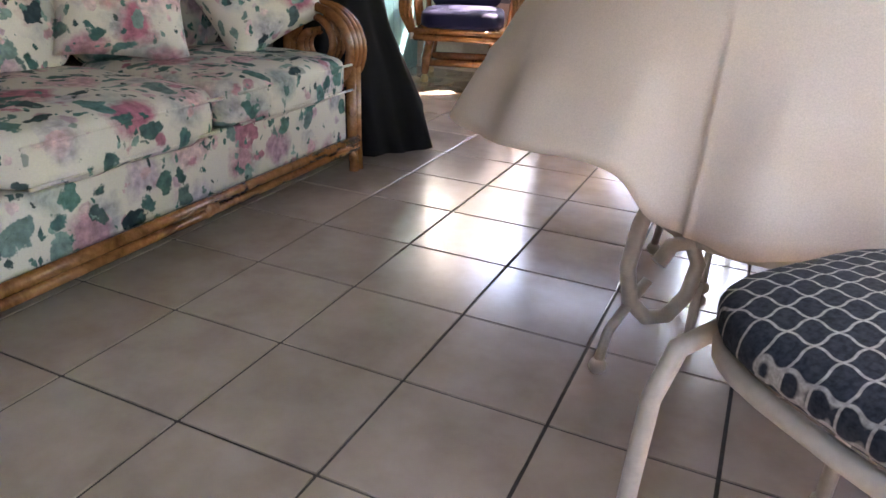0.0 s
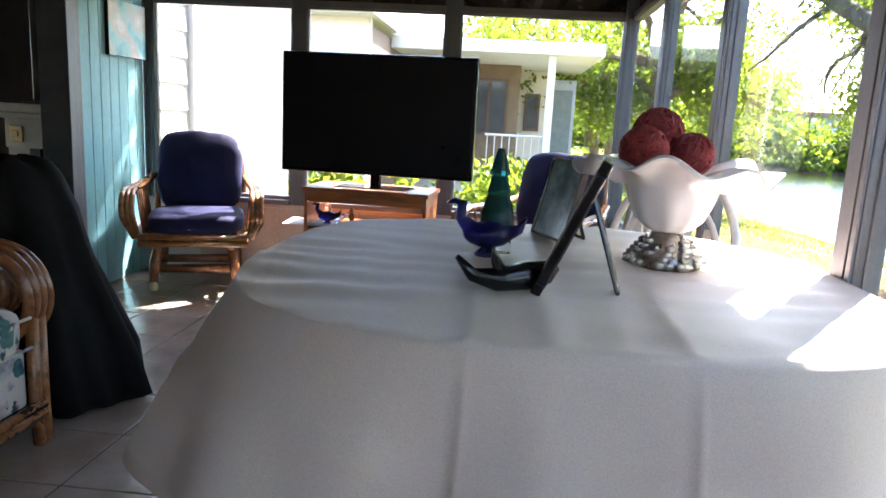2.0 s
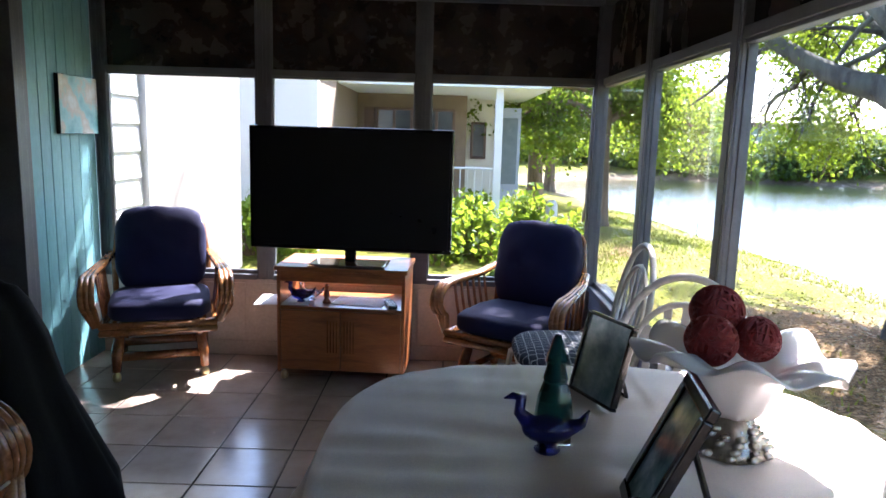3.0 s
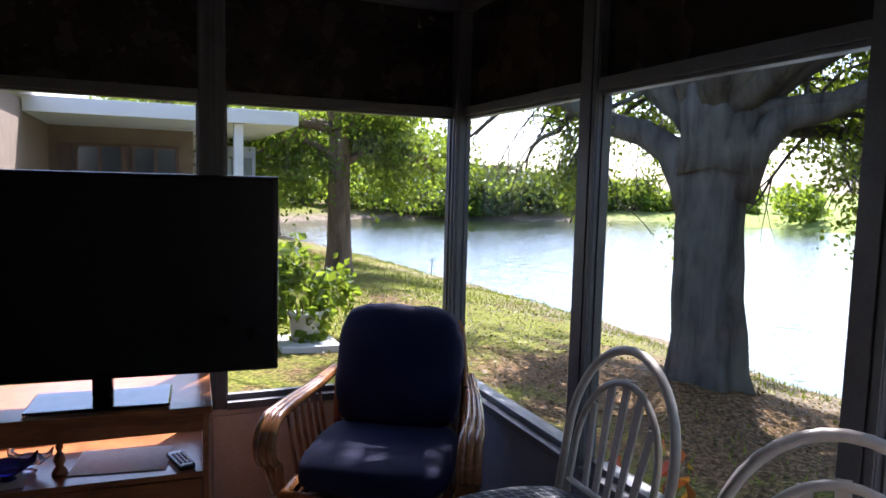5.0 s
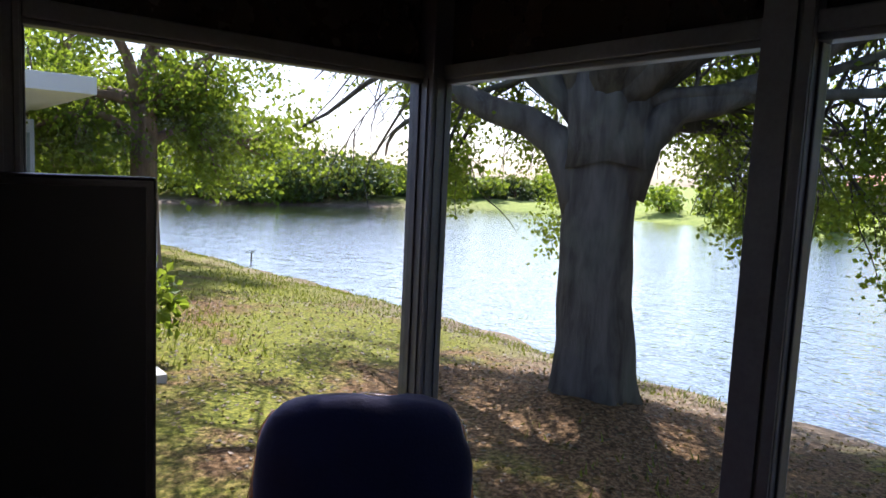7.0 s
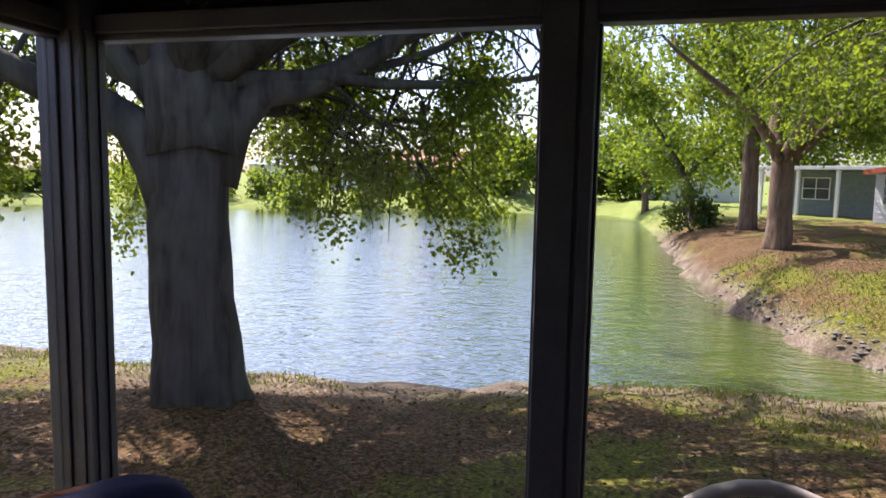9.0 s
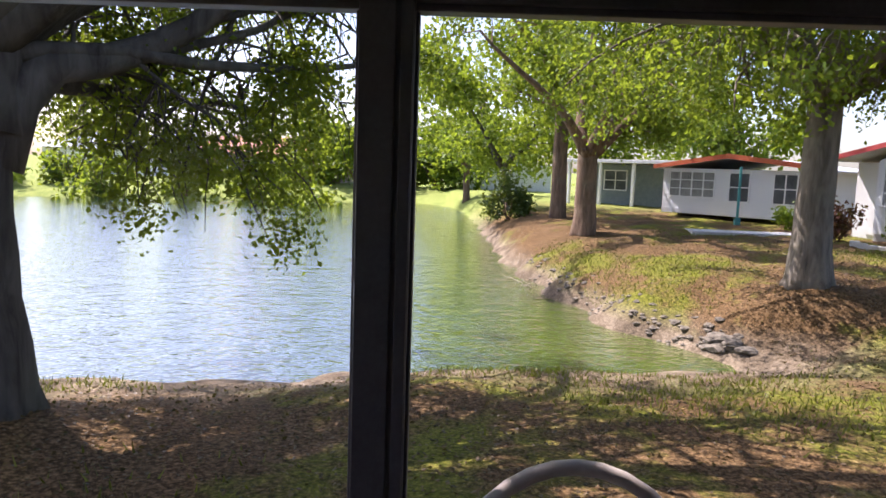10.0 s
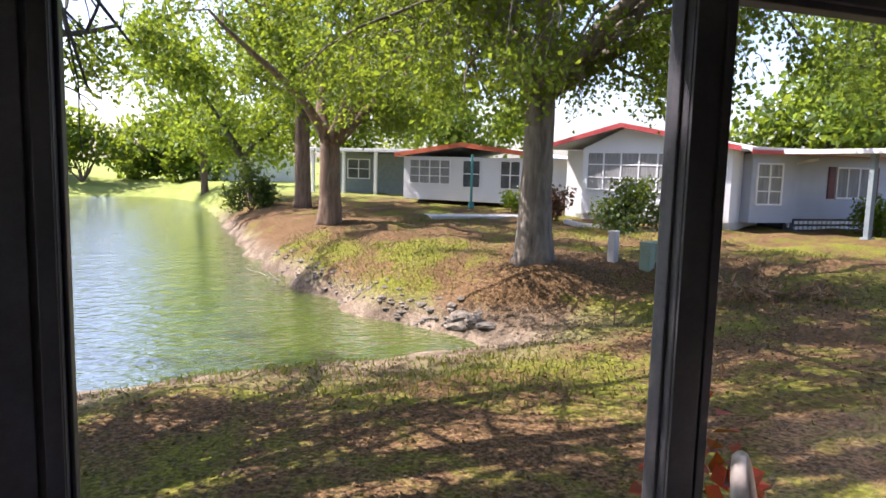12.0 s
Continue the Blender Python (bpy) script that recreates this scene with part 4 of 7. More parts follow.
tree((11.6, -2.75, gz(11.6, -2.75)), 3.1, 0.27, [(-60, 50, 5.6, 0.15), (60, 45, 5.6, 0.15), (170, 50, 5.6, 0.15), (-120, 38, 5.6, 0.12), (10, 70, 5.5, 0.14), (-20, 40, 6.0, 0.12), (100, 40, 5.6, 0.12), (200, 38, 6.8, 0.13), (222, 42, 7.0, 0.13), (245, 40, 6.6, 0.12), (-140, 60, 6.0, 0.12), (140, 60, 6.0, 0.12), (-40, 38, 6.5, 0.12), (0, 45, 6.2, 0.12), (-75, 42, 6.2, 0.12), (30, 50, 6.0, 0.12)],
     "tall smooth grey oak on the bank", BARK_T, LEAF_O, 70000, 0.085, 23, droop=0.12, subs=11, clump=0.20, flare=1.6, floor_z=2.0, thin=0.16)
tree((20.2, -0.8, gz(20.2, -0.8)), 2.45, 0.30, [(-62, 22, 2.7, 0.15), (-35, 34, 2.4, 0.11), (-88, 30, 2.2, 0.10), (-30, 50, 4.8, 0.14), (60, 55, 5.2, 0.15), (150, 45, 6.2, 0.15), (178, 46, 6.4, 0.14), (120, 48, 6.0, 0.14), (205, 50, 6.2, 0.14), (-110, 50, 5.0, 0.14)],
     "gnarled brown tree with bright young leaves", BARK_B, LEAF_Y, 30000, 0.12, 37, droop=0.10, subs=9, clump=0.24, flare=1.35, floor_z=2.3, clear=(2.3, 3.5, -75), thin=0.16)
tree((26.5, -1.0, gz(26.5, -1.0)), 4.6, 0.28, [(-60, 50, 4.5, 0.14), (80, 55, 4.5, 0.14), (180, 45, 6.0, 0.14), (150, 50, 6.0, 0.14), (215, 48, 6.0, 0.14), (0, 75, 4, 0.14)],
     "tall straight brown-trunked tree", BARK_B, LEAF_Y, 14000, 0.18, 41, subs=7, clump=0.40, flare=1.2, floor_z=1.8)
tree((33, 0.2, gz(33, 0.2)), 2.2, 0.2, [(-60, 45, 4.8, 0.12), (40, 50, 4.8, 0.12), (120, 45, 4.8, 0.12), (-140, 40, 4.8, 0.12)],
     "leaning pale-trunked tree with light foliage", BARK_G, LEAF_Y, 8000, 0.22, 43, subs=7, clump=0.45, flare=1.2, floor_z=0.6, lean=(-0.5, 0.5))
tree((47, 2.0, gz(47, 2.0)), 2.4, 0.22, [(-60, 45, 5, 0.12), (40, 50, 5, 0.12), (160, 45, 5, 0.12)],
     "far tree at the end of the lake", BARK_B, LEAF_Y, 4000, 0.32, 47, subs=6, clump=0.6, flare=1.2)
tree((4.25, 15.7, gz(4.25, 15.7)), 3.2, 0.24, [(-60, 30, 3.0, 0.11), (40, 40, 2.0, 0.10), (120, 30, 2.0, 0.10), (-140, 35, 3.0, 0.11), (0, 75, 4.5, 0.16), (80, 14, 1.7, 0.08), (-100, 10, 2.6, 0.09)],
     "brown-trunked tree with fine drooping foliage", BARK_B, LEAF_O, 24000, 0.10, 53, droop=0.1, subs=9, clump=0.24, flare=1.4, floor_z=0.7,
     stout=(([(0, 0, 2.2), (0.7, 0.1, 2.6), (1.5, 0.0, 2.5), (2.3, -0.1, 2.1)], 0.08), ([(0, 0, 2.3), (-0.7, -0.1, 2.7), (-1.4, -0.2, 2.6), (-2.0, -0.1, 2.2)], 0.08),
            ([(0, 0, 2.6), (0.4, 0.5, 3.0), (1.2, 1.0, 3.0), (2.0, 1.4, 2.6)], 0.07)))
for k, (x, y, h_) in enumerate([(3.5, 21.0, 2.6), (1.2, 26.0, 2.8), (5.4, 31.0, 2.6)]):
    tree((x, y, gz(x, y)), h_, 0.22, [(-60, 35, 3.4, 0.12), (40, 40, 3.4, 0.12), (120, 30, 3.2, 0.11), (-140, 35, 3.4, 0.11), (0, 75, 4.0, 0.14), (170, 18, 2.6, 0.09)],
         "leafy shade tree on the lawn beyond the neighbour's porch", BARK_B, LEAF_Y if k % 2 else LEAF_O, 9000, 0.17, 90 + k, droop=0.1, subs=8, clump=0.35, floor_z=0.9)
tree((12.5, -13.5, gz(12.5, -13.5)), 3.2, 0.25, [(-60, 45, 4.2, 0.13), (60, 45, 4.2, 0.13), (170, 45, 4.2, 0.13), (0, 70, 4.2, 0.13)],
     "oak with dark foliage beside the white houses", BARK_G, LEAF_O, 9000, 0.14, 59, subs=8, clump=0.3, floor_z=2.2)
for k, (x, y, s) in enumerate([(40, -13, 8), (48, -7, 8), (22, -21.5, 8), (17.5, -23.5, 8), (25, -31, 10)]):
    tree((x, y, -0.3), 2.6, 0.25, [(-60, 45, s * 0.55, 0.14), (60, 45, s * 0.55, 0.14), (180, 45, s * 0.55, 0.14), (0, 75, s * 0.6, 0.14)],
         "tall leafy tree behind the white houses", BARK_G, LEAF_Y if k % 2 else LEAF_O, 5000, 0.32, 70 + k, subs=7, clump=0.6)


# ---- thicket on the far shore ----
def bush(at, r, h, n, size, leaf, label, seed, name="bush", group=""):
    rng = np.random.default_rng(seed)
    t = thing(name, label, "bush", group, at=at)
    bm = B()
    tips = []
    for k in range(7):
        a = rng.uniform(0, 6.28)
        lp = bend((0, 0, -0.05), (math.cos(a) * 0.6, math.sin(a) * 0.6, 1), h * 0.75, 4, rng, 0.3)
        tube(bm, lp, [max(0.008, 0.02 * h) * (1 - 0.7 * i / 4) for i in range(5)], 4)
        tips += lp[1:]
    part("stem", bm, BARK_B, t)
    lobes = rng.normal(0, 1, (9, 3)) * np.array([r * 0.5, r * 0.5, h * 0.2]) + np.array([0, 0, h * 0.5])
    c = lobes[rng.integers(0, 9, n)] + np.clip(rng.normal(0, 1, (n, 3)), -1.8, 1.8) * np.array([r * 0.26, r * 0.26, h * 0.17])
    c[:, 2] = np.abs(c[:, 2])
    leaves("foliage", c, size, leaf, t, rng=rng)
    return t


rng = np.random.default_rng(9)
for k in range(26):
    f = k / 25
    x, y = 3 + f * 42, 51.5 + 2 * math.sin(f * 9)
    if f > 0.75:
        y -= (f - 0.75) * 20
    s = rng.uniform(0.6, 1.3)
    bush((x, y, gz(x, y)), 2.3 * s, 2.9 * s, 1500, 0.36, (LEAF_Y, LEAF_O, LEAF_D)[int(rng.integers(0, 3))], "dense green thicket on the far shore", 200 + k, group="far shore thicket")
for k in range(9):
    x, y = 47 + 2.0 * math.sin(k * 2.1), 46 - k * 4.2
    bush((x, y, gz(x, y)), 1.7, 2.4, 700, 0.4, LEAF_O if k % 3 else LEAF_Y, "green bushes on the far shore", 240 + k, group="far shore bushes")

for k in range(7):
    x, y = 60 + 2.5 * math.sin(k * 2.3), 16 - k * 2.9
    bush((x, y, gz(x, y)), 2.4, 5.5 + 1.2 * math.sin(k * 1.7), 1300, 0.5, LEAF_Y if k % 2 else LEAF_O, "tall green trees beyond the end of the lake", 260 + k, group="trees beyond the lake")


# ---- houses ----
M_WHITE = mat_mottled("white_house_paint", (0.70, 0.71, 0.72), (0.78, 0.78, 0.78), scale=2, rough=0.5, bmp=0.05)
M_BLUEGREY = mat_mottled("pale_blue_siding_paint", (0.36, 0.40, 0.47), (0.43, 0.47, 0.54), scale=2, rough=0.5, bmp=0.05)
M_RED = mat_mottled("red_fascia_paint", (0.42, 0.05, 0.05), (0.52, 0.08, 0.07), scale=3, rough=0.5)
M_ORANGE = mat_mottled("orange_red_fascia_paint", (0.55, 0.10, 0.04), (0.62, 0.16, 0.06), scale=3, rough=0.5)
M_ROOF = mat_mottled("white_roof_metal", (0.55, 0.56, 0.57), (0.66, 0.66, 0.66), rough=0.5)
M_DARKGLASS = mat_mottled("house_window_glass", (0.05, 0.06, 0.07), (0.10, 0.11, 0.12), scale=2, rough=0.08, bmp=0.0)
M_CURTAIN = mat_mottled("pale_curtain", (0.16, 0.17, 0.17), (0.36, 0.36, 0.34), scale=7, rough=0.8, stretch=(4, 4, 0.3))
M_TEAL = mat_mottled("teal_paint", (0.03, 0.22, 0.22), (0.05, 0.28, 0.27), rough=0.5)
M_CONC = mat_mottled("pale_concrete", (0.48, 0.47, 0.44), (0.58, 0.57, 0.54), rough=0.9)
# grey darkened so its colour holds the deep shade under the far porch
M_GREYP = mat_mottled("shade_dimmed_grey", (0.14, 0.18, 0.19), (0.20, 0.24, 0.25), rough=0.7)
# tan at half strength: the recessed porch's shade is put into the colour
M_BROWNW = mat_mottled("shade_dimmed_tan", (0.20, 0.145, 0.10), (0.26, 0.19, 0.135), rough=0.8)
M_SHUT = mat_mottled("brown_shutter", (0.10, 0.06, 0.045), (0.15, 0.09, 0.07), rough=0.6)
M_FASCIA = mat_mottled("white_fascia", (0.74, 0.74, 0.73), (0.80, 0.80, 0.79), rough=0.5)


def house_window(parent, x0, x1, z0, z1, y, cols, rows, glass, shutter=None, trim=None):
    """A framed window on a wall whose outer face is at y and looks to -y."""
    bm = B()
    f = 0.05
    box(bm, x0, x1, y - 0.07, y + 0.02, z0, z0 + f, 0.005)
    box(bm, x0, x1, y - 0.06, y + 0.02, z1 - f, z1, 0.005)
    box(bm, x0, x0 + f, y - 0.06, y + 0.02, z0 + f, z1 - f, 0.004)
    box(bm, x1 - f, x1, y - 0.06, y + 0.02, z0 + f, z1 - f, 0.004)
    for i in range(1, cols):
        x = x0 + (x1 - x0) * i / cols
        box(bm, x - 0.025, x + 0.025, y - 0.055, y + 0.02, z0 + f, z1 - f, 0.003)
    for j in range(1, rows):
        z = z0 + (z1 - z0) * j / rows
        box(bm, x0 + f, x1 - f, y - 0.05, y + 0.018, z - 0.018, z + 0.018, 0.003)
    wn = part("window", bm, trim or M_FASCIA, parent, "framed window")
    for i in range(cols):
        bm = B()
        xa, xb = x0 + (x1 - x0) * i / cols + 0.026, x0 + (x1 - x0) * (i + 1) / cols - 0.026
        box(bm, xa, xb, y - 0.036, y - 0.030, z0 + f, z1 - f)
        part("pane", bm, glass, wn)
    if shutter:
        for xa in (x0 - 0.3, x1 + 0.04):
            bm = B()
            box(bm, xa, xa + 0.26, y - 0.05, y - 0.02, z0, z1, 0.006)
            k = z0 + 0.05
            while k < z1 - 0.05:
                box(bm, xa + 0.03, xa + 0.23, y - 0.062, y - 0.048, k, k + 0.035, 0.003)
                k += 0.06
            part("shutter", bm, shutter, wn, "louvred shutter")


def siding(parent, x0, x1, z0, z1, y, material, step=0.2, depth=3.0):
    bm = B()
    box(bm, x0, x1, y + 0.012, y + depth, z0, z1)
    wl = part("wall", bm, material, parent)
    z = z0
    while z < z1 - 0.02:
        bm = B()
        box(bm, x0, x1, -0.01, 0.008, 0, min(step, z1 - z), 0, pose(0, y, z, 4, 0, 0))
        part("siding_board", bm, material, wl)
        z += step * 0.97
    return wl


def gable(bm, x0, x1, z, rise, y0, y1, th, mid=0.5):
    xm = x0 + (x1 - x0) * mid
    for a, b_ in (((x0, z), (xm, z + rise)), ((xm, z + rise), (x1, z))):
        vs = [bm.verts.new(p) for p in ((a[0], y0, a[1]), (b_[0], y0, b_[1]), (b_[0], y1, b_[1]), (a[0], y1, a[1]),
                                        (a[0], y0, a[1] + th), (b_[0], y0, b_[1] + th), (b_[0], y1, b_[1] + th), (a[0], y1, a[1] + th))]
        for q in ((0, 1, 2, 3), (7, 6, 5, 4), (0, 4, 5, 1), (1, 5, 6, 2), (2, 6, 7, 3), (3, 7, 4, 0)):
            bm.faces.new([vs[i] for i in q])
    return bm


G0 = -0.3
# gabled white house with a red fascia; its front looks to local -y
hs = thing("house", "white sided house with a red gable fascia and wide window row", "house", "lakeside houses", at=(18.2, -10.05, G0), turn=-150)
siding(hs, -2.3, 2.3, 0.25, 2.3, 0, M_WHITE, 0.17, 6)
bm = B(); box(bm, -2.3, 2.3, 0.05, 6, -0.1, 0.25); part("foundation", bm, M_CONC, hs)
bm = B(); gable(bm, -3.6, 2.6, 2.26, 0.68, -0.3, 6.2, 0.05, 0.43); part("roof", bm, M_ROOF, hs, "pale metal roof")
bm = B(); gable(bm, -3.6, 2.6, 2.24, 0.68, -0.34, -0.30, 0.14, 0.43); part("fascia", bm, M_RED, hs, "red painted fascia")
bm = B()
vs = [bm.verts.new(p) for p in ((-2.3, 0.02, 2.3), (2.3, 0.02, 2.3), (-0.93, 0.02, 2.92), (-2.3, 0.1, 2.3), (2.3, 0.1, 2.3), (-0.93, 0.1, 2.92))]
for q in ((0, 1, 2), (5, 4, 3), (0, 3, 4, 1), (1, 4, 5, 2), (2, 5, 3, 0)):
    bm.faces.new([vs[i] for i in q])
part("gable_end", bm, M_WHITE, hs)
house_window(hs, -2.15, 0.75, 1.0, 2.2, 0, 5, 3, M_CURTAIN)
bm = B(); box(bm, -3.4, -2.31, 0.9, 3, 0, 2.25, 0.01); box(bm, -3.0, -2.45, 0.86, 0.899, 0.15, 1.95, 0.006); part("side_porch", bm, M_FASCIA, hs, "white entry porch with a door")

# long wing to the right of it
hs = thing("house", "long pale blue-grey sided house with red shutters", "house", "lakeside houses", at=(16.5, -13.5, G0), turn=-94)
siding(hs, 0.0, 7.0, 0.35, 2.26, 0, M_BLUEGREY, 0.17, 5)
siding(hs, -1.5, 0.0, 0.25, 2.2, -0.3, M_BLUEGREY, 0.17, 3)
bm = B(); box(bm, -1.8, 7.4, -0.6, 5, 2.25, 2.37, 0.01); part("roof", bm, M_ROOF, hs, "low pale metal roof")
bm = B(); box(bm, -1.8, 7.4, -0.63, -0.6, 2.18, 2.3, 0.004); part("fascia", bm, M_RED, hs, "thin red fascia")
bm = B()
for i in range(24):
    for j in range(2):
        box(bm, 0.4 + i * 0.17, 0.4 + i * 0.17 + 0.1, -0.02, 0.03, 0.03 + j * 0.16, 0.12 + j * 0.16)
part("vent_blocks", bm, M_FASCIA, hs, "white patterned vent blocks")
bm = B(); box(bm, 0.01, 7, 0.03, 4.9, -0.1, 0.35); part("foundation", bm, M_DARKGLASS, hs)
house_window(hs, -1.35, -0.45, 0.75, 1.95, -0.3, 2, 3, M_CURTAIN)
house_window(hs, 1.75, 3.05, 0.95, 1.9, 0, 3, 1, M_CURTAIN, mat_mottled("dark_red_shutter", (0.10, 0.02, 0.025), (0.14, 0.03, 0.03), rough=0.5))
bm = B(); tube(bm, [(0.6, -0.5, 2.1), (0.15, -0.1, 1.95), (0.1, -0.06, 0.1)], 0.04, 6); part("downspout", bm, M_FASCIA, hs)
pl = thing("porch_post", "weathered white post of a porch roof", "post", at=(13.4, -13.0, G0))
bm = B(); box(bm, -0.07, 0.07, -0.07, 0.07, -0.1, 2.2, 0.01); box(bm, -0.12, 0.12, -0.12, 0.12, -0.05, 0.12, 0.01); part("shaft", bm, M_GREYP, pl)
bm = B(); box(bm, -0.6, 2.8, -2.8, 0.3, 2.2, 2.32, 0.01); part("porch_roof", bm, M_ROOF, pl)

# second gabled house, further along
hs = thing("house", "white house with an orange-red gable fascia", "house", "lakeside houses", at=(27.0, -8.2, G0), turn=-139)
siding(hs, -3.6, 2.6, 0.2, 2.0, 0, M_WHITE, 0.2, 6)
bm = B(); gable(bm, -3.9, 3.2, 1.98, 0.45, -0.3, 6.2, 0.06, 0.45); part("roof", bm, M_ROOF, hs)
bm = B(); gable(bm, -3.9, 3.2, 1.96, 0.45, -0.36, -0.3, 0.18, 0.45); part("fascia", bm, M_ORANGE, hs, "orange-red painted fascia")
house_window(hs, -0.75, 0.1, 0.75, 1.9, 0, 2, 2, M_DARKGLASS)
house_window(hs, 0.95, 1.85, 0.75, 1.9, 0, 2, 2, M_DARKGLASS)
house_window(hs, -3.3, -1.3, 0.85, 1.9, 0, 4, 3, M_CURTAIN)
# grey porch house behind
hs = thing("house", "grey screened porch house with a pale flat roof", "house", "lakeside houses", at=(36.0, -6.6, G0), turn=-132)
bm = B(); box(bm, -4.4, 3.6, 1.6, 6, 0, 2.2); part("wall", bm, M_GREYP, hs)
bm = B(); box(bm, -4.7, 3.9, -0.3, 6.2, 2.25, 2.42, 0.02); part("roof", bm, M_ROOF, hs)
for k in range(5):
    bm = B(); box(bm, -4.3 + k * 1.9, -4.15 + k * 1.9, -0.1, 0.05, 0, 2.25, 0.01); part("post", bm, M_FASCIA, hs)
house_window(hs, -3.0, -1.6, 0.8, 1.9, 1.6, 2, 2, M_DARKGLASS)
bm = B(); box(bm, 0.6, 1.5, 1.54, 1.6, 0.05, 2.0, 0.01); part("door", bm, M_TEAL, hs, "teal painted door")
house_window(hs, 2.0, 3.2, 0.8, 1.9, 1.6, 2, 2, M_DARKGLASS)
# white shed far off
sh = thing("shed", "low white building at the end of the lake", "shed", at=(57, -1.5, G0), turn=-94)
siding(sh, -3.5, 3.5, 0, 2.0, 0, M_WHITE, 0.25, 4)
bm = B(); box(bm, -3.8, 3.8, -0.3, 4.2, 2.0, 2.2, 0.02); part("roof", bm, M_ROOF, sh)
# far houses across the lake
for k, (x, y, w, turn, rc) in enumerate([(62, 20, 7, -95, "orange"), (64, 33, 8, -95, "grey")]):
    fh = thing("house", "pale house with a low hipped roof across the lake", "house", "houses across the lake", at=(x, y, G0), turn=turn)
    bm = B(); box(bm, -w, w, 0, 6, 0, 2.4); part("wall", bm, M_WHITE if k else M_BROWNW, fh)
    bm = B()
    vs = [bm.verts.new(p) for p in ((-w - 0.5, -0.5, 2.4), (w + 0.5, -0.5, 2.4), (w + 0.5, 6.5, 2.4), (-w - 0.5, 6.5, 2.4), (-w + 2.5, 3, 4.0), (w - 2.5, 3, 4.0))]
    for q in ((0, 1, 5, 4), (1, 2, 5), (2, 3, 4, 5), (3, 0, 4), (3, 2, 1, 0)):
        bm.faces.new([vs[i] for i in q])
    part("roof", bm, mat_mottled("clay_roof", (0.42, 0.17, 0.10), (0.52, 0.22, 0.13), rough=0.8) if rc == "orange" else M_GREYP, fh)
    for i in range(4):
        x0 = -w + 1 + i * (2 * w - 2) / 4
        house_window(fh, x0, x0 + 1.2, 0.8, 2.0, 0, 2, 1, M_DARKGLASS)
fb = thing("building", "long dark flat-roofed building beyond the far shore", "building", at=(26, 75, 0), turn=10)
bm = B(); box(bm, -16, 16, 0, 10, -0.5, 3.2); part("wall", bm, M_GREYP, fb)
bm = B(); box(bm, -16.5, 16.5, -0.5, 10.5, 3.2, 3.7, 0.05); part("roof", bm, M_SHUT, fb)

# neighbour's house to the north
nb = thing("house", "white neighbour house with a recessed tan porch and wide eave", "house", at=(0, 0, 0))
bm = B(); box(bm, -9, -0.85, 9.4, 9.55, -0.5, 2.28); part("wall", bm, M_STUCCO, nb, "white stucco wall")
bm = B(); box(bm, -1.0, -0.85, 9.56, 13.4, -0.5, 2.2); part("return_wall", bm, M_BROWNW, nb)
bm = B(); box(bm, -0.85, 1.08, 13.4, 13.55, -0.5, 2.2); part("porch_wall", bm, M_BROWNW, nb, "tan porch wall with the porch shade in its colour")
bm = B(); box(bm, -0.84, 2.4, 11.04, 19, 2.06, 2.1, 0.0); part("soffit", bm, M_FASCIA, nb)
bm = B(); box(bm, -0.84, 2.46, 11.0, 11.04, 2.06, 2.25, 0.005); box(bm, 2.4, 2.46, 11.04, 19, 2.06, 2.25, 0.005); part("fascia", bm, M_FASCIA, nb, "white fascia board")
bm = B(); box(bm, -0.84, 2.4, 11.05, 19, 2.11, 2.23); part("roof", bm, M_ROOF, nb)
bm = B(); box(bm, -9.4, -0.72, 9.0, 19, 2.28, 2.42, 0.01); part("roof", bm, M_ROOF, nb)
bm = B(); box(bm, 1.62, 1.74, 11.15, 11.27, -0.3, 2.06, 0.008); part("porch_post", bm, M_FASCIA, nb)
bm = B(); box(bm, -0.84, 2.4, 11.1, 13.4, -0.4, -0.14, 0.01); part("porch_floor", bm, M_CONC, nb)
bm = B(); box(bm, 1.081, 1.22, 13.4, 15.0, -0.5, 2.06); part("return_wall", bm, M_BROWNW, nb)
bm = B(); box(bm, 1.221, 1.86, 14.6, 14.75, -0.5, 2.06); part("wing_wall", bm, M_STUCCO, nb, "pale wall of a set-back wing")
house_window(nb, 1.34, 1.66, 0.85, 1.6, 14.59, 1, 1, M_DARKGLASS, None, M_SHUT)
bm = B(); box(bm, 1.87, 2.36, 14.5, 14.56, -0.3, 1.9, 0.006); sc_ = part("screen_wall", bm, M_BLUEGREY, nb, "pale blue screened porch wall")
bm = B(); box(bm, 1.93, 2.30, 14.488, 14.499, 0.35, 1.7, 0.003); part("insect_screen", bm, M_GREYP, sc_, "grey insect screen")
for x0 in (-0.5, 0.3):
    house_window(nb, x0, x0 + 0.7, 0.75, 1.8, 13.39, 2, 1, M_DARKGLASS, None, M_SHUT)
    bm = B(); box(bm, x0 - 0.22, x0 - 0.03, 13.36, 13.39, 0.75, 1.8, 0.004); part("shutter", bm, M_SHUT, nb)
bm = B()
tube(bm, [(0.7, 11.2, 0.8), (1.62, 11.2, 0.8)], 0.02, 6)
tube(bm, [(0.7, 11.2, 0.0), (1.62, 11.2, 0.0)], 0.02, 6)
for k in range(8):
    tube(bm, [(0.74 + k * 0.118, 11.2, 0.0), (0.74 + k * 0.118, 11.2, 0.8)], 0.01, 5)
part("railing", bm, M_FASCIA, nb, "white metal porch railing")

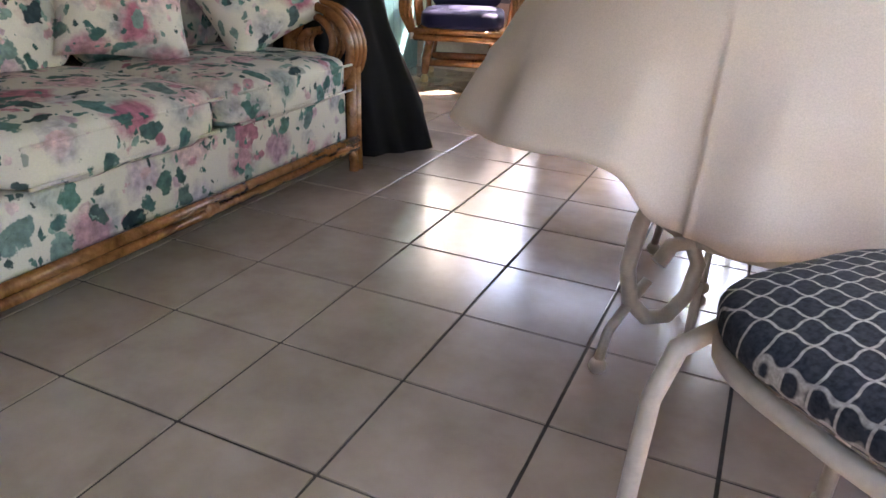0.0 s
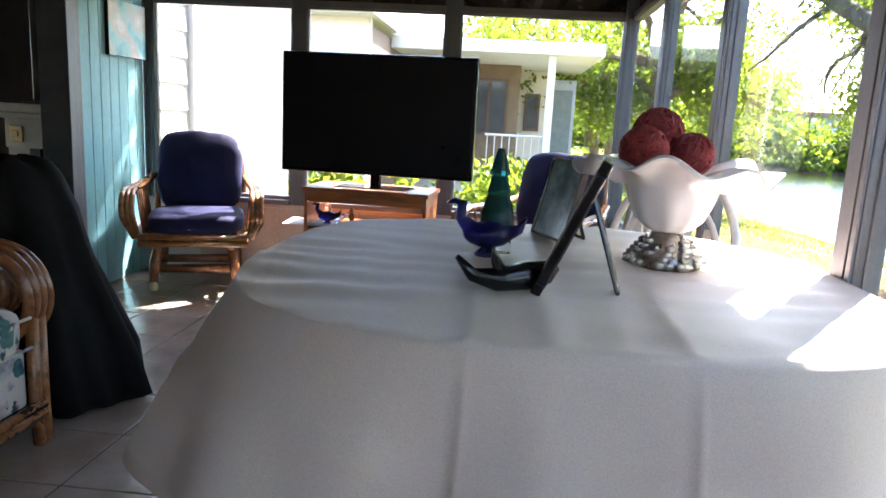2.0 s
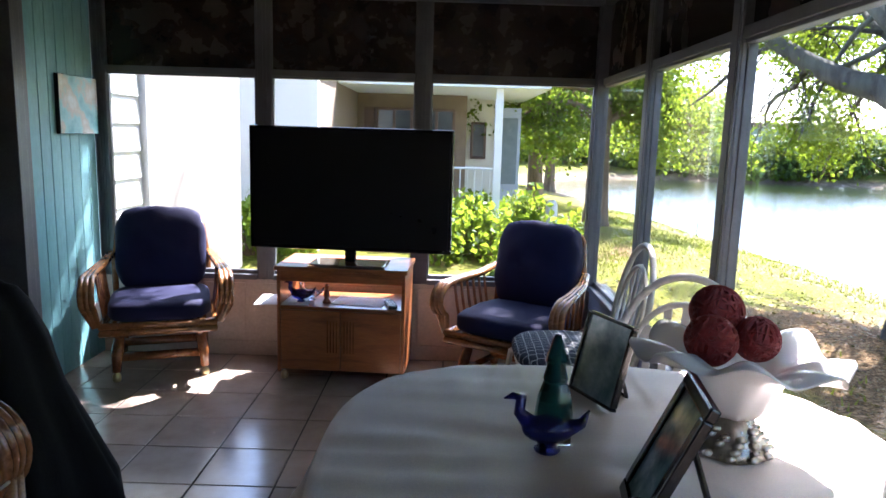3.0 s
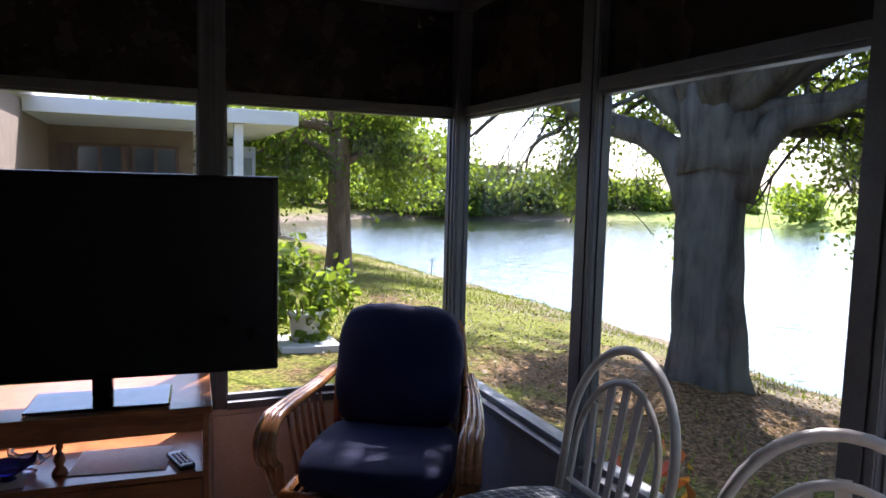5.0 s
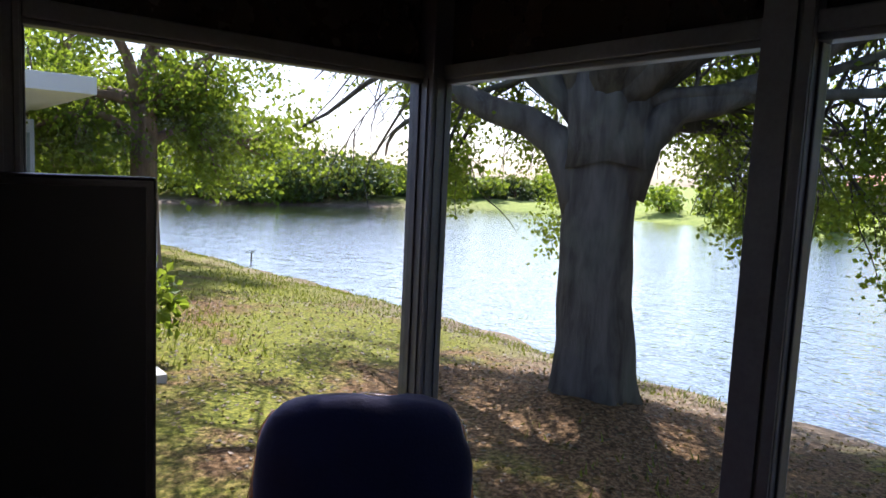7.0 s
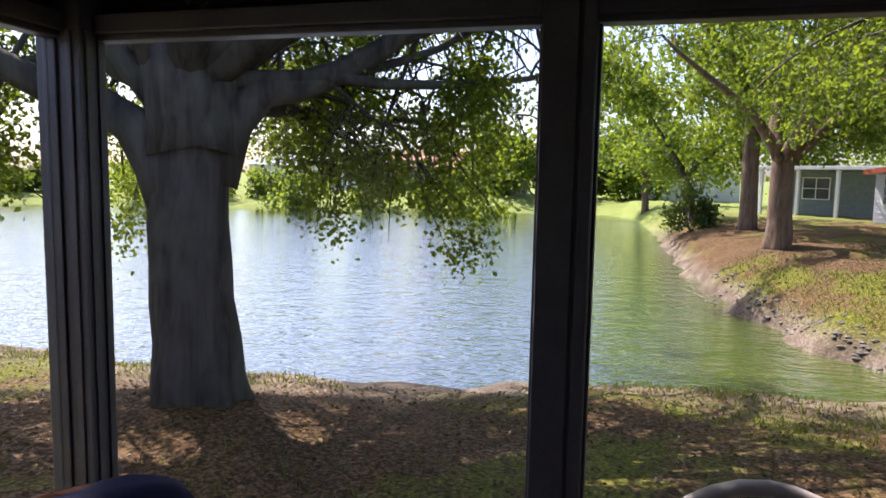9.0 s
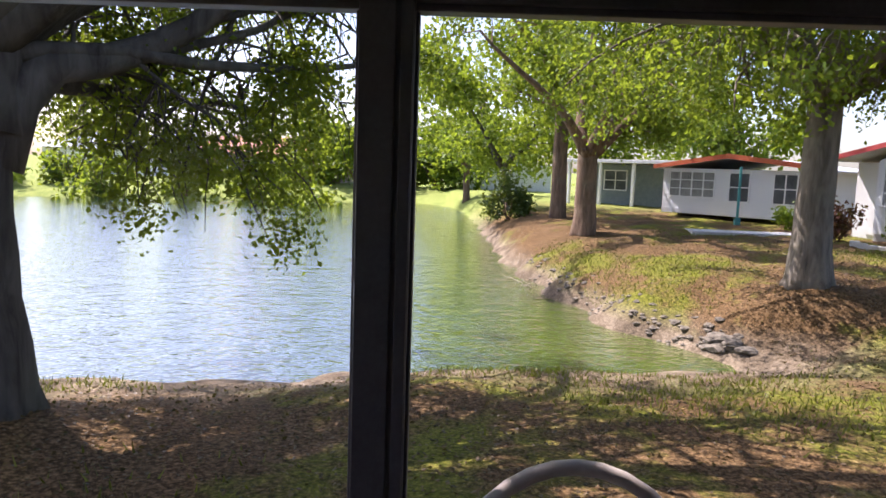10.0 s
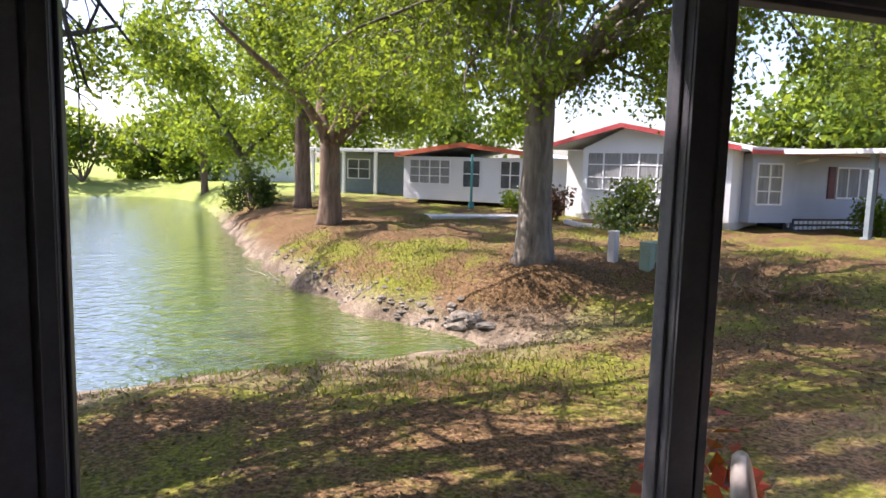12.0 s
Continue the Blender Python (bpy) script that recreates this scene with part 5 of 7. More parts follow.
# ---- materials of the things indoors ----
M_FLORAL = mat_floral()
M_LATT = mat_lattice()
M_RATTAN = mat_wood("honey_rattan", (0.12, 0.045, 0.015), (0.33, 0.145, 0.05), 0.25, (6, 6, 6), 2.0)
M_RATTAN_D = mat_wood("brown_rattan", (0.09, 0.03, 0.012), (0.28, 0.11, 0.04), 0.22, (6, 6, 6), 2.0)
M_NAVY = mat_mottled("navy_velour", (0.005, 0.006, 0.032), (0.009, 0.011, 0.05), scale=5, rough=0.75, grain=140, bmp=0.3, spec=0.25)
M_BLACKCLOTH = mat_mottled("black_cloth", (0.006, 0.006, 0.0065), (0.011, 0.0105, 0.0105), scale=4, rough=0.8, grain=160, bmp=0.25, spec=0.15)
M_LINEN = mat_mottled("cream_damask_cloth", (0.60, 0.505, 0.43), (0.66, 0.565, 0.49), scale=3, rough=0.46, grain=420, bmp=0.12, spec=0.5)
M_IRON = mat_mottled("cream_painted_iron", (0.50, 0.46, 0.395), (0.58, 0.535, 0.465), scale=12, rough=0.35, bmp=0.05)
M_TEAK = mat_wood("red_brown_veneer", (0.17, 0.054, 0.018), (0.37, 0.135, 0.045), 0.3, (1.2, 1.2, 9), 2.5)
M_BLACKP = mat_mottled("black_gloss_plastic", (0.004, 0.004, 0.005), (0.007, 0.007, 0.008), rough=0.18, bmp=0.0, grain=20)
M_SCREEN = mat_mottled("matt_dark_screen", (0.003, 0.003, 0.004), (0.004, 0.004, 0.005), rough=0.3, bmp=0.0, grain=20, spec=0.3)
M_BRASS = mat_mottled("caster_brass", (0.55, 0.42, 0.22), (0.65, 0.52, 0.30), rough=0.3, metal=1.0, bmp=0.02)
M_SILVER = mat_mottled("tarnished_silver", (0.30, 0.27, 0.23), (0.55, 0.52, 0.47), scale=30, rough=0.28, metal=1.0, bmp=0.3)
M_MILK = mat_clear("milk_glass", (0.86, 0.84, 0.84), 0.18, 0.35)
M_PINK = mat_mottled("red_rattan_ball", (0.19, 0.012, 0.011), (0.32, 0.026, 0.02), scale=20, rough=0.6)
M_TEALG = mat_clear("teal_glass", (0.012, 0.10, 0.10), 0.08, 0.75)
M_COBALT = mat_clear("cobalt_glass", (0.012, 0.014, 0.17), 0.05, 0.7)
M_CLEAR = mat_clear("clear_glass", (0.9, 0.95, 0.95), 0.03, 1.0)
M_PAPER = mat_mottled("white_paper", (0.72, 0.73, 0.75), (0.78, 0.79, 0.80), rough=0.7, bmp=0.05)
M_CREAM = mat_mottled("cream_plaster", (0.55, 0.49, 0.38), (0.64, 0.58, 0.46), scale=10, rough=0.75)
M_GILT = mat_mottled("dull_gilt", (0.35, 0.24, 0.10), (0.48, 0.34, 0.15), scale=30, rough=0.45, metal=0.7)
M_MAUVE = mat_mottled("mauve_leather", (0.045, 0.03, 0.034), (0.065, 0.045, 0.05), scale=6, rough=0.5)


# ---- floral rattan sofa ----
def build_sofa():
    s = thing("sofa", "floral cotton sofa with a honey rattan frame", "sofa", at=(0, 0, 0))
    y0, y1, xf, xb = -0.27, 1.745, -0.205, -0.98
    bm = B()
    for z, r in ((0.122, 0.016), (0.092, 0.014)):
        tube(bm, [(xf + 0.012, y0, z), (xf + 0.012, y1, z)], r, 10)
    for y in (0.30, 0.95):
        tube(bm, [(xf + 0.012, y - 0.02, 0.105), (xf + 0.012, y + 0.02, 0.105)], 0.026, 10)
    part("front_rail", bm, M_RATTAN, s, "honey rattan front rail", True)
    bm = B()
    tube(bm, [(xb, y0, 0.11), (xb, y1, 0.11)], 0.022, 8)
    part("back_rail", bm, M_RATTAN, s, smooth=True)
    for y in (y0, y1):
        for x in (xf, xb):
            bm = B()
            for dy in (-0.016, 0.016):
                tube(bm, [(x, y + dy, 0.42 if x == xf else 0.5), (x, y + dy, 0.12), (x + 0.006, y + dy, 0.0)], 0.019, 10)
            if x == xf:
                sg = -1 if y == y1 else 1
                tube(bm, [(x + 0.01, y + sg * 0.02, 0.0), (x + 0.012, y + sg * 0.025, 0.06), (x + 0.012, y + sg * 0.06, 0.10), (x + 0.012, y + sg * 0.15, 0.105)], 0.013, 8)
            part("leg", bm, M_RATTAN, s, smooth=True)
        # scrolled arm
        bm = B()
        out = arc((xf - 0.14, y, 0.45), 0.155, -70, 95, 14, (1, 0, 0), (0, 0, 1), 0.145) + [Vector((xf - 0.30, y, 0.60)), Vector((xf - 0.55, y, 0.615)), Vector((xb + 0.02, y, 0.66))]
        for dy in (-0.042, -0.014, 0.014, 0.042):
            tube(bm, [p + Vector((0, dy, -0.004 * abs(dy) * 50)) for p in out], 0.017, 8)
        scr = []
        for i in range(30):
            a = radians(-70 - i * 19)
            r = 0.135 - i * 0.0032
            scr.append(Vector((xf - 0.15 + r * math.cos(a), y, 0.455 + r * math.sin(a))))
        for dy in (-0.03, 0.0, 0.03):
            tube(bm, [p + Vector((0, dy, 0)) for p in scr], 0.015, 8)
        part("arm", bm, M_RATTAN_D, s, "glossy bent rattan arm with a scroll", True)
    bm = B()
    box(bm, xb + 0.01, xf - 0.012, y0 + 0.02, y1 - 0.035, 0.125, 0.30, 0.012)
    part("base_panel", bm, M_FLORAL, s, "floral covered base panel")
    for k in range(3):
        ya = y0 + 0.02 + k * 0.655
        bm = B()
        cushion(bm, (xf - 0.30, ya + 0.325, 0.365), (0.68, 0.655, 0.155), 5.5, 12, 0.008, None, 0.10, k * 3.1)
        cu = part("seat_cushion", bm, M_FLORAL, s, "plump floral seat cushion", True)
        bm = B()
        for z in (0.318, 0.405):
            tube(bm, [(xf + 0.034, ya + 0.03, z), (xf + 0.036, ya + 0.32, z + 0.003), (xf + 0.034, ya + 0.62, z)], 0.0045, 6)
        part("piping", bm, M_FLORAL, cu, smooth=True)
        bm = B()
        cushion(bm, (xb + 0.14, ya + 0.325, 0.64), (0.20, 0.66, 0.50), 3.6, 12, 0.012, pose(0, 0, 0, 0, -14, 0), 0.1, 5 + k * 2.3)
        part("back_cushion", bm, M_FLORAL, s, "floral back cushion", True)
    return s


build_sofa()
for c, face, spin, sd in (((-0.52, 1.60, 0.63), (0.62, -0.66, 0.42), 30, 2.0), ((-0.68, 1.18, 0.62), (0.8, -0.35, 0.45), -10, 7.0)):
    zq = Vector(face).normalized()
    xq = Vector((0, 0, 1)).cross(zq).normalized()
    mq = Matrix((xq, zq.cross(xq), zq)).transposed().to_4x4()
    bm = B()
    pillow(bm, 0.40, 0.17, Matrix.Translation(c) @ mq @ pose(0, 0, 0, 0, 0, spin), 14, sd)
    solo("throw_pillow", bm, M_FLORAL, "floral throw pillow leaning on the sofa arm", "pillow", "sofa pillows", True)


# ---- black draped stand ----
def draped():
    bm = B()
    seg, rings = 64, []
    prof = [(0.0, 0.02, 0.0), (0.07, 0.07, 0.805), (0.115, 0.11, 0.79), (0.145, 0.135, 0.75), (0.19, 0.165, 0.64), (0.235, 0.19, 0.48), (0.29, 0.225, 0.33), (0.325, 0.25, 0.16), (0.36, 0.275, 0.012)]
    prof[0] = (0.03, 0.03, 0.808)
    for i, (rx, ry, z) in enumerate(prof):
        f = max(0, (0.8 - z) / 0.8)
        cx, cy = -0.53 + 0.07 * f, 2.12 - 0.05 * f
        ring = []
        for k in range(seg):
            a = 2 * math.pi * k / seg
            fold = 0.03 * f * (math.sin(a * 9 + 1.3) + 0.6 * math.sin(a * 14 + z * 3)) + 0.05 * f * noise.noise(Vector((math.cos(a) * 2.2, math.sin(a) * 2.2, z * 3.5)))
            ring.append(bm.verts.new((cx + (rx + fold) * math.cos(a), cy + (ry + fold) * math.sin(a), z + (0.012 * math.sin(a * 5) if i < 8 else 0.006 * (1 + math.sin(a * 7))))))
        rings.append(ring)
    for a_, b_ in zip(rings, rings[1:]):
        for k in range(seg):
            bm.faces.new((a_[k], a_[(k + 1) % seg], b_[(k + 1) % seg], b_[k]))
    bm.faces.new(rings[0][::-1])
    bm.faces.new(rings[-1])
    return solo("draped_stand", bm, M_BLACKCLOTH, "stand covered to the floor by a folded black cloth", "draped stand", "", True)


draped()


# ---- rattan glider chair with navy cushions ----
def build_glider(at, turn, label):
    """Front looks to local -y."""
    c = thing("glider_chair", label, "armchair", "rattan glider chairs", at=at, turn=turn)
    for x in (-0.215, 0.215):
        for y in (-0.2, 0.16):
            bm = B()
            tube(bm, [(x * 0.9, y * 0.8, 0.245), (x * 0.98, y * 0.95, 0.14), (x, y, 0.05)], [0.026, 0.03, 0.022], 8)
            leg = part("leg", bm, M_RATTAN_D, c, smooth=True)
            bm = B()
            lathe(bm, [(0.016, 0.0), (0.022, 0.008), (0.022, 0.032), (0.012, 0.045), (0.012, 0.06)], 12, (x, y, 0))
            part("caster", bm, M_BRASS, leg, "brass caster", True)
        bm = B()
        tube(bm, [(x * 0.96, -0.19, 0.10), (x * 0.96, 0.15, 0.10)], 0.018, 8)
        tube(bm, [(x * 0.9, -0.22, 0.25), (x * 0.9, -0.1, 0.235), (x * 0.9, 0.08, 0.235), (x * 0.9, 0.2, 0.25)], 0.022, 8)
        part("side_stretcher", bm, M_RATTAN_D, c, smooth=True)
    for y in (-0.16, 0.12):
        bm = B()
        tube(bm, [(-0.2, y, 0.115), (0.2, y, 0.115)], 0.024, 8)
        part("stretcher", bm, M_RATTAN_D, c, smooth=True)
    bm = B()
    for z in (0.275, 0.31):
        tube(bm, [(-0.27, -0.27, z), (0.27, -0.27, z), (0.27, 0.2, z), (-0.27, 0.2, z)], 0.020, 8, closed=True)
    for k in range(6):
        tube(bm, [(-0.22 + k * 0.088, -0.26, 0.30), (-0.22 + k * 0.088, 0.2, 0.30)], 0.010, 6)
    part("seat_frame", bm, M_RATTAN, c, "rattan seat frame", True)
    bm = B()
    fr = [Vector((-0.24, 0.2, 0.30)), Vector((-0.25, 0.25, 0.55)), Vector((-0.22, 0.29, 0.76))] + [Vector((0.22 * math.cos(radians(180 - i * 22.5)), 0.30, 0.76 + 0.07 * math.sin(radians(i * 22.5)))) for i in range(9)] + [Vector((0.22, 0.29, 0.76)), Vector((0.25, 0.25, 0.55)), Vector((0.24, 0.2, 0.30))]
    tube(bm, fr, 0.017, 8)
    for x in (-0.12, -0.04, 0.04, 0.12):
        tube(bm, [(x, 0.21, 0.32), (x, 0.26, 0.56), (x, 0.295, 0.8)], 0.008, 6)
    part("back_frame", bm, M_RATTAN_D, c, smooth=True)
    for sg in (-1, 1):
        bm = B()
        for k, o in enumerate((0.0, 0.024, 0.048)):
            path = [Vector((sg * (0.25 + o * 0.4), 0.24, 0.60)), Vector((sg * (0.28 + o * 0.6), 0.10, 0.565)), Vector((sg * (0.30 + o * 0.8), -0.08, 0.555))]
            path += arc((sg * (0.305 + o), -0.16, 0.465), 0.12, 70, -60, 8, (0, -1, 0), (0, 0, 1), 0.088 + 0.0 * k)
            path += [Vector((sg * (0.285 + o * 0.3), -0.24, 0.30))]
            tube(bm, path, 0.0155, 8)
        arm = part("arm", bm, M_RATTAN, c, "bent rattan arm", True)
        for k in range(6):
            bm = B()
            y = 0.16 - k * 0.062
            tube(bm, [(sg * 0.27, y + 0.02, 0.31), (sg * 0.285, y, 0.44), (sg * (0.295), y - 0.012, 0.555)], 0.0075, 6)
            part("spindle", bm, M_RATTAN_D, arm, smooth=True)
    bm = B()
    cushion(bm, (0, -0.04, 0.375), (0.5, 0.5, 0.115), 5.0, 10, 0.006, None, 0.12)
    part("seat_cushion", bm, M_NAVY, c, "navy velour seat cushion", True)
    bm = B()
    cushion(bm, (0, 0.21, 0.625), (0.475, 0.15, 0.47), 4.2, 12, 0.010, pose(0, 0, 0, -10, 0, 0), 0.0)
    for v in bm.verts:
        if v.co.y < 0.21:
            d = math.hypot(v.co.x, (v.co.z - 0.63))
            v.co.y -= 0.02 * (1 - min(1, d / 0.25)) - 0.012 * math.exp(-((abs(v.co.x) - 0.09) / 0.02) ** 2 - ((v.co.z - 0.66) / 0.02) ** 2)
    part("back_cushion", bm, M_NAVY, c, "tufted navy velour back cushion", True)
    return c


build_glider((-0.63, 3.72, 0.0), 20, "rattan glider armchair with navy cushions beside the aqua wall")
build_glider((1.30, 3.56, 0.0), -32, "rattan glider armchair with navy cushions in the window corner")


# ---- television and its cabinet ----
def build_cabinet():
    c = thing("tv_cabinet", "red-brown wooden cabinet with an open shelf and two doors", "cabinet", at=(0.385, 3.74, 0), turn=-3)
    w, d = 0.335, 0.195
    bm = B(); box(bm, -w - 0.012, w + 0.012, -d - 0.012, d, 0.592, 0.615, 0.004); part("top", bm, M_TEAK, c)
    for sx in (-1, 1):
        bm = B(); box(bm, min(sx * w, sx * (w - 0.018)), max(sx * w, sx * (w - 0.018)), -d, d - 0.004, 0.045, 0.592, 0.003); part("side_panel", bm, M_TEAK, c)
    bm = B(); box(bm, -w + 0.018, w - 0.018, -d, -d + 0.018, 0.535, 0.592, 0.003); part("apron", bm, M_TEAK, c)
    bm = B(); box(bm, -w + 0.018, w - 0.018, -d + 0.004, d - 0.012, 0.385, 0.403, 0.002); part("shelf", bm, M_TEAK, c)
    bm = B(); box(bm, -w + 0.018, w - 0.018, d - 0.012, d - 0.004, 0.06, 0.384); part("back_panel", bm, M_TEAK, c)
    bm = B(); box(bm, -w + 0.018, w - 0.018, -d + 0.02, d - 0.012, 0.06, 0.076); part("bottom", bm, M_TEAK, c)
    for sx in (-1, 1):
        bm = B(); box(bm, min(sx * 0.002, sx * (w - 0.02)), max(sx * 0.002, sx * (w - 0.02)), -d, -d + 0.016, 0.062, 0.383, 0.003)
        dr = part("door", bm, M_TEAK, c)
        for k in range(4):
            bm = B(); box(bm, sx * (0.02 + k * 0.016) - 0.003, sx * (0.02 + k * 0.016) + 0.003, -d - 0.004, -d + 0.001, 0.16, 0.33, 0.001); part("groove_strip", bm, M_RATTAN_D, dr)
        for y in (-d + 0.03, d - 0.03):
            bm = B(); lathe(bm, [(0.012, 0), (0.02, 0.006), (0.02, 0.03), (0.01, 0.045)], 12, (sx * (w - 0.03), y, 0)); part("caster", bm, M_BRASS, c, "small caster", True)
    return c


build_cabinet()
tv = thing("television", "large black flat-screen television on a pedestal", "television", at=(0.405, 3.67, 0.615), turn=-4)
bm = B(); box(bm, -0.535, 0.535, -0.012, 0.03, 0.072, 0.714, 0.006); box(bm, -0.3, 0.3, 0.03, 0.065, 0.15, 0.55, 0.012); part("housing", bm, M_BLACKP, tv)
bm = B(); box(bm, -0.518, 0.518, -0.0155, -0.011, 0.095, 0.698, 0.001); part("screen", bm, M_SCREEN, tv, "dark switched-off screen")
bm = B(); box(bm, -0.03, 0.03, 0.0, 0.035, 0.01, 0.09, 0.008); part("neck", bm, M_BLACKP, tv)
bm = B(); box(bm, -0.2, 0.2, -0.11, 0.1, 0.0, 0.012, 0.005); part("foot", bm, M_CLEAR, tv, "clear glass foot plate")
bm = B()
for k in range(3):
    box(bm, -0.26 + 0.004 * k, 0.02 - 0.01 * k, -0.14 + 0.01 * k, 0.07, 0.0 + k * 0.0025, 0.002 + k * 0.0025, 0, pose(0.17, 3.72, 0.4045, 0, 0, 4))
solo("paper_stack", bm, M_PAPER, "white papers lying on the cabinet shelf", "papers")
bm = B(); box(bm, -0.14, 0.14, -0.1, 0.1, 0, 0.003, 0, pose(0.46, 3.70, 0.404, 0, 0, -8)); solo("paper_sheet", bm, M_PAPER, "white sheet lying on the cabinet shelf", "papers")
rc = thing("remote_control", "dark remote control on the cabinet shelf", "remote control", at=(0.63, 3.62, 0.404), turn=15)
bm = B(); box(bm, -0.025, 0.025, -0.07, 0.07, 0, 0.018, 0.005); part("shell", bm, M_BLACKP, rc)
for i in range(3):
    for j in range(5):
        bm = B(); box(bm, -0.018 + i * 0.013, -0.009 + i * 0.013, -0.05 + j * 0.02, -0.04 + j * 0.02, 0.018, 0.0205, 0.001); part("button", bm, M_PAPER, rc)


def figurine(at, mat, label, h, kind):
    bm = B()
    if kind == "bird":
        ball(bm, (0, 0, h * 0.38), h * 0.32, 3, (1.35, 0.75, 0.75))
        tube(bm, [(-h * 0.28, 0, h * 0.45), (-h * 0.48, 0, h * 0.66), (-h * 0.46, 0, h * 0.9), (-h * 0.6, 0, h * 0.93), (-h * 0.74, 0, h * 0.88)], [h * 0.16, h * 0.1, h * 0.1, h * 0.06, h * 0.015], 10)
        tube(bm, [(h * 0.3, 0, h * 0.4), (h * 0.55, 0, h * 0.5), (h * 0.66, 0, h * 0.72)], [h * 0.16, h * 0.09, h * 0.02], 8)
        lathe(bm, [(h * 0.2, 0), (h * 0.22, h * 0.04), (h * 0.1, h * 0.14)], 14)
    else:
        lathe(bm, [(h * 0.22, 0), (h * 0.2, h * 0.12), (h * 0.1, h * 0.25), (h * 0.17, h * 0.42), (h * 0.12, h * 0.6), (h * 0.06, h * 0.68), (h * 0.11, h * 0.82), (h * 0.08, h * 0.95), (h * 0.02, h)], 16)
    ob = solo("figurine", bm, mat, label, "figurine", "", True)
    ob.matrix_world = pose(*at, 0, 0, 0)
    return ob


figurine((0.15, 3.64, 0.4045), M_COBALT, "cobalt glass bird figurine on the cabinet shelf", 0.12, "bird")
figurine((0.20, 3.68, 0.410), mat_clear("pale_blue_glass", (0.6, 0.7, 0.9), 0.05, 0.8), "pale glass figurine on the cabinet shelf", 0.10, "bird")
figurine((0.285, 3.65, 0.4045), M_TEAK, "carved brown figurine on the cabinet shelf", 0.105, "turned")

# ---- wall picture and socket ----
pic = thing("wall_picture", "small unframed aqua seascape picture", "picture", at=(XW + 0.0125, 3.765, 1.405))
bm = B(); box(bm, 0, 0.022, -0.19, 0.19, -0.15, 0.15, 0.002); part("canvas_edge", bm, M_BLACKP, pic, "dark edge")
m_, nt_, b_ = mat_base("aqua_painting", 0.35)
nt_.links.new(ramp(nt_, noise_tex(nt_, 7, 6), [(0.3, (0.10, 0.30, 0.36)), (0.48, (0.25, 0.48, 0.52)), (0.56, (0.45, 0.40, 0.36)), (0.7, (0.55, 0.62, 0.64))]), b_.inputs["Base Color"])
bm = B(); box(bm, 0.022, 0.0245, -0.188, 0.188, -0.148, 0.148); part("painted_face", bm, m_, pic, "blurred aqua painting")
bm = B(); box(bm, XW + 0.012, XW + 0.018, 3.84, 3.91, 0.19, 0.31, 0.003); solo("wall_socket", bm, M_PAPER, "white wall socket plate on aqua boards", "socket")

# ---- room beyond the sliding door ----
mt = thing("fireplace_mantel", "cream plaster mantel with a square gilt rosette", "mantel", at=(-2.3, 4.46, 0))
bm = B(); box(bm, -0.02, 0.14, -0.02, 0.30, 0.0, 0.78, 0.008); part("pilaster", bm, M_CREAM, mt)
bm = B(); box(bm, 0.82, 1.0, -0.02, 0.30, 0.0, 0.78, 0.008); part("pilaster", bm, M_CREAM, mt)
bm = B(); box(bm, -0.03, 1.02, -0.03, 0.30, 0.66, 0.86, 0.006); part("frieze", bm, M_CREAM, mt)
bm = B(); box(bm, -0.07, 1.05, -0.07, 0.3, 0.86, 0.90, 0.01); box(bm, -0.11, 1.08, -0.11, 0.3, 0.90, 0.96, 0.014); part("shelf", bm, M_CREAM, mt)
bm = B(); box(bm, 0.015, 0.105, -0.045, -0.029, 0.70, 0.81, 0.006); box(bm, 0.04, 0.08, -0.055, -0.044, 0.735, 0.78, 0.006); part("rosette", bm, M_GILT, mt, "gilt square rosette")
bm = B(); box(bm, 0.14, 0.82, 0.08, 0.3, 0.0, 0.66); part("firebox", bm, M_BLACKP, mt, "dark fire opening")
bm = B(); box(bm, -2.26, -1.75, 4.52, 4.74, 0.961, 0.985, 0.006); box(bm, -2.2, -1.85, 4.55, 4.72, 0.985, 1.9, 0.01); solo("tall_dark_cabinet", bm, M_BLACKP, "dark cabinet standing on the mantel shelf", "cabinet")


def lounge(at, turn):
    c = thing("lounge_chair", "dark mauve leather armchair behind the glass door", "armchair", "lounge chairs", at=at, turn=turn)
    bm = B(); cushion(bm, (0, 0, 0.30), (0.75, 0.75, 0.3), 6, 7, 0.004); part("seat", bm, M_MAUVE, c, smooth=True)
    bm = B(); cushion(bm, (0, 0.33, 0.68), (0.66, 0.2, 0.76), 4, 9, 0.004, pose(0, 0, 0, -8, 0, 0)); part("backrest", bm, M_MAUVE, c, smooth=True)
    for sg in (-1, 1):
        bm = B(); cushion(bm, (sg * 0.40, 0, 0.38), (0.16, 0.75, 0.45), 5, 7, 0.004); part("armrest", bm, M_MAUVE, c, smooth=True)
    for x in (-0.3, 0.3):
        for y in (-0.3, 0.3):
            bm = B(); box(bm, x - 0.025, x + 0.025, y - 0.025, y + 0.025, -0.004, 0.17, 0.004); part("leg", bm, M_TEAK, c)
    return c


lounge((-1.85, 2.5, 0.0), -80)
lounge((-1.9, 1.55, 0.0), -95)


# ---- dining table and cloth ----
TC, TA, TB_, TZ = (1.225, 1.165), 0.515, 0.485, 0.766


def rim(a, p=2.9, ka=TA, kb=TB_):
    c, s = math.cos(a), math.sin(a)
    r = (abs(c / ka) ** p + abs(s / kb) ** p) ** (-1 / p)
    return r * c, r * s


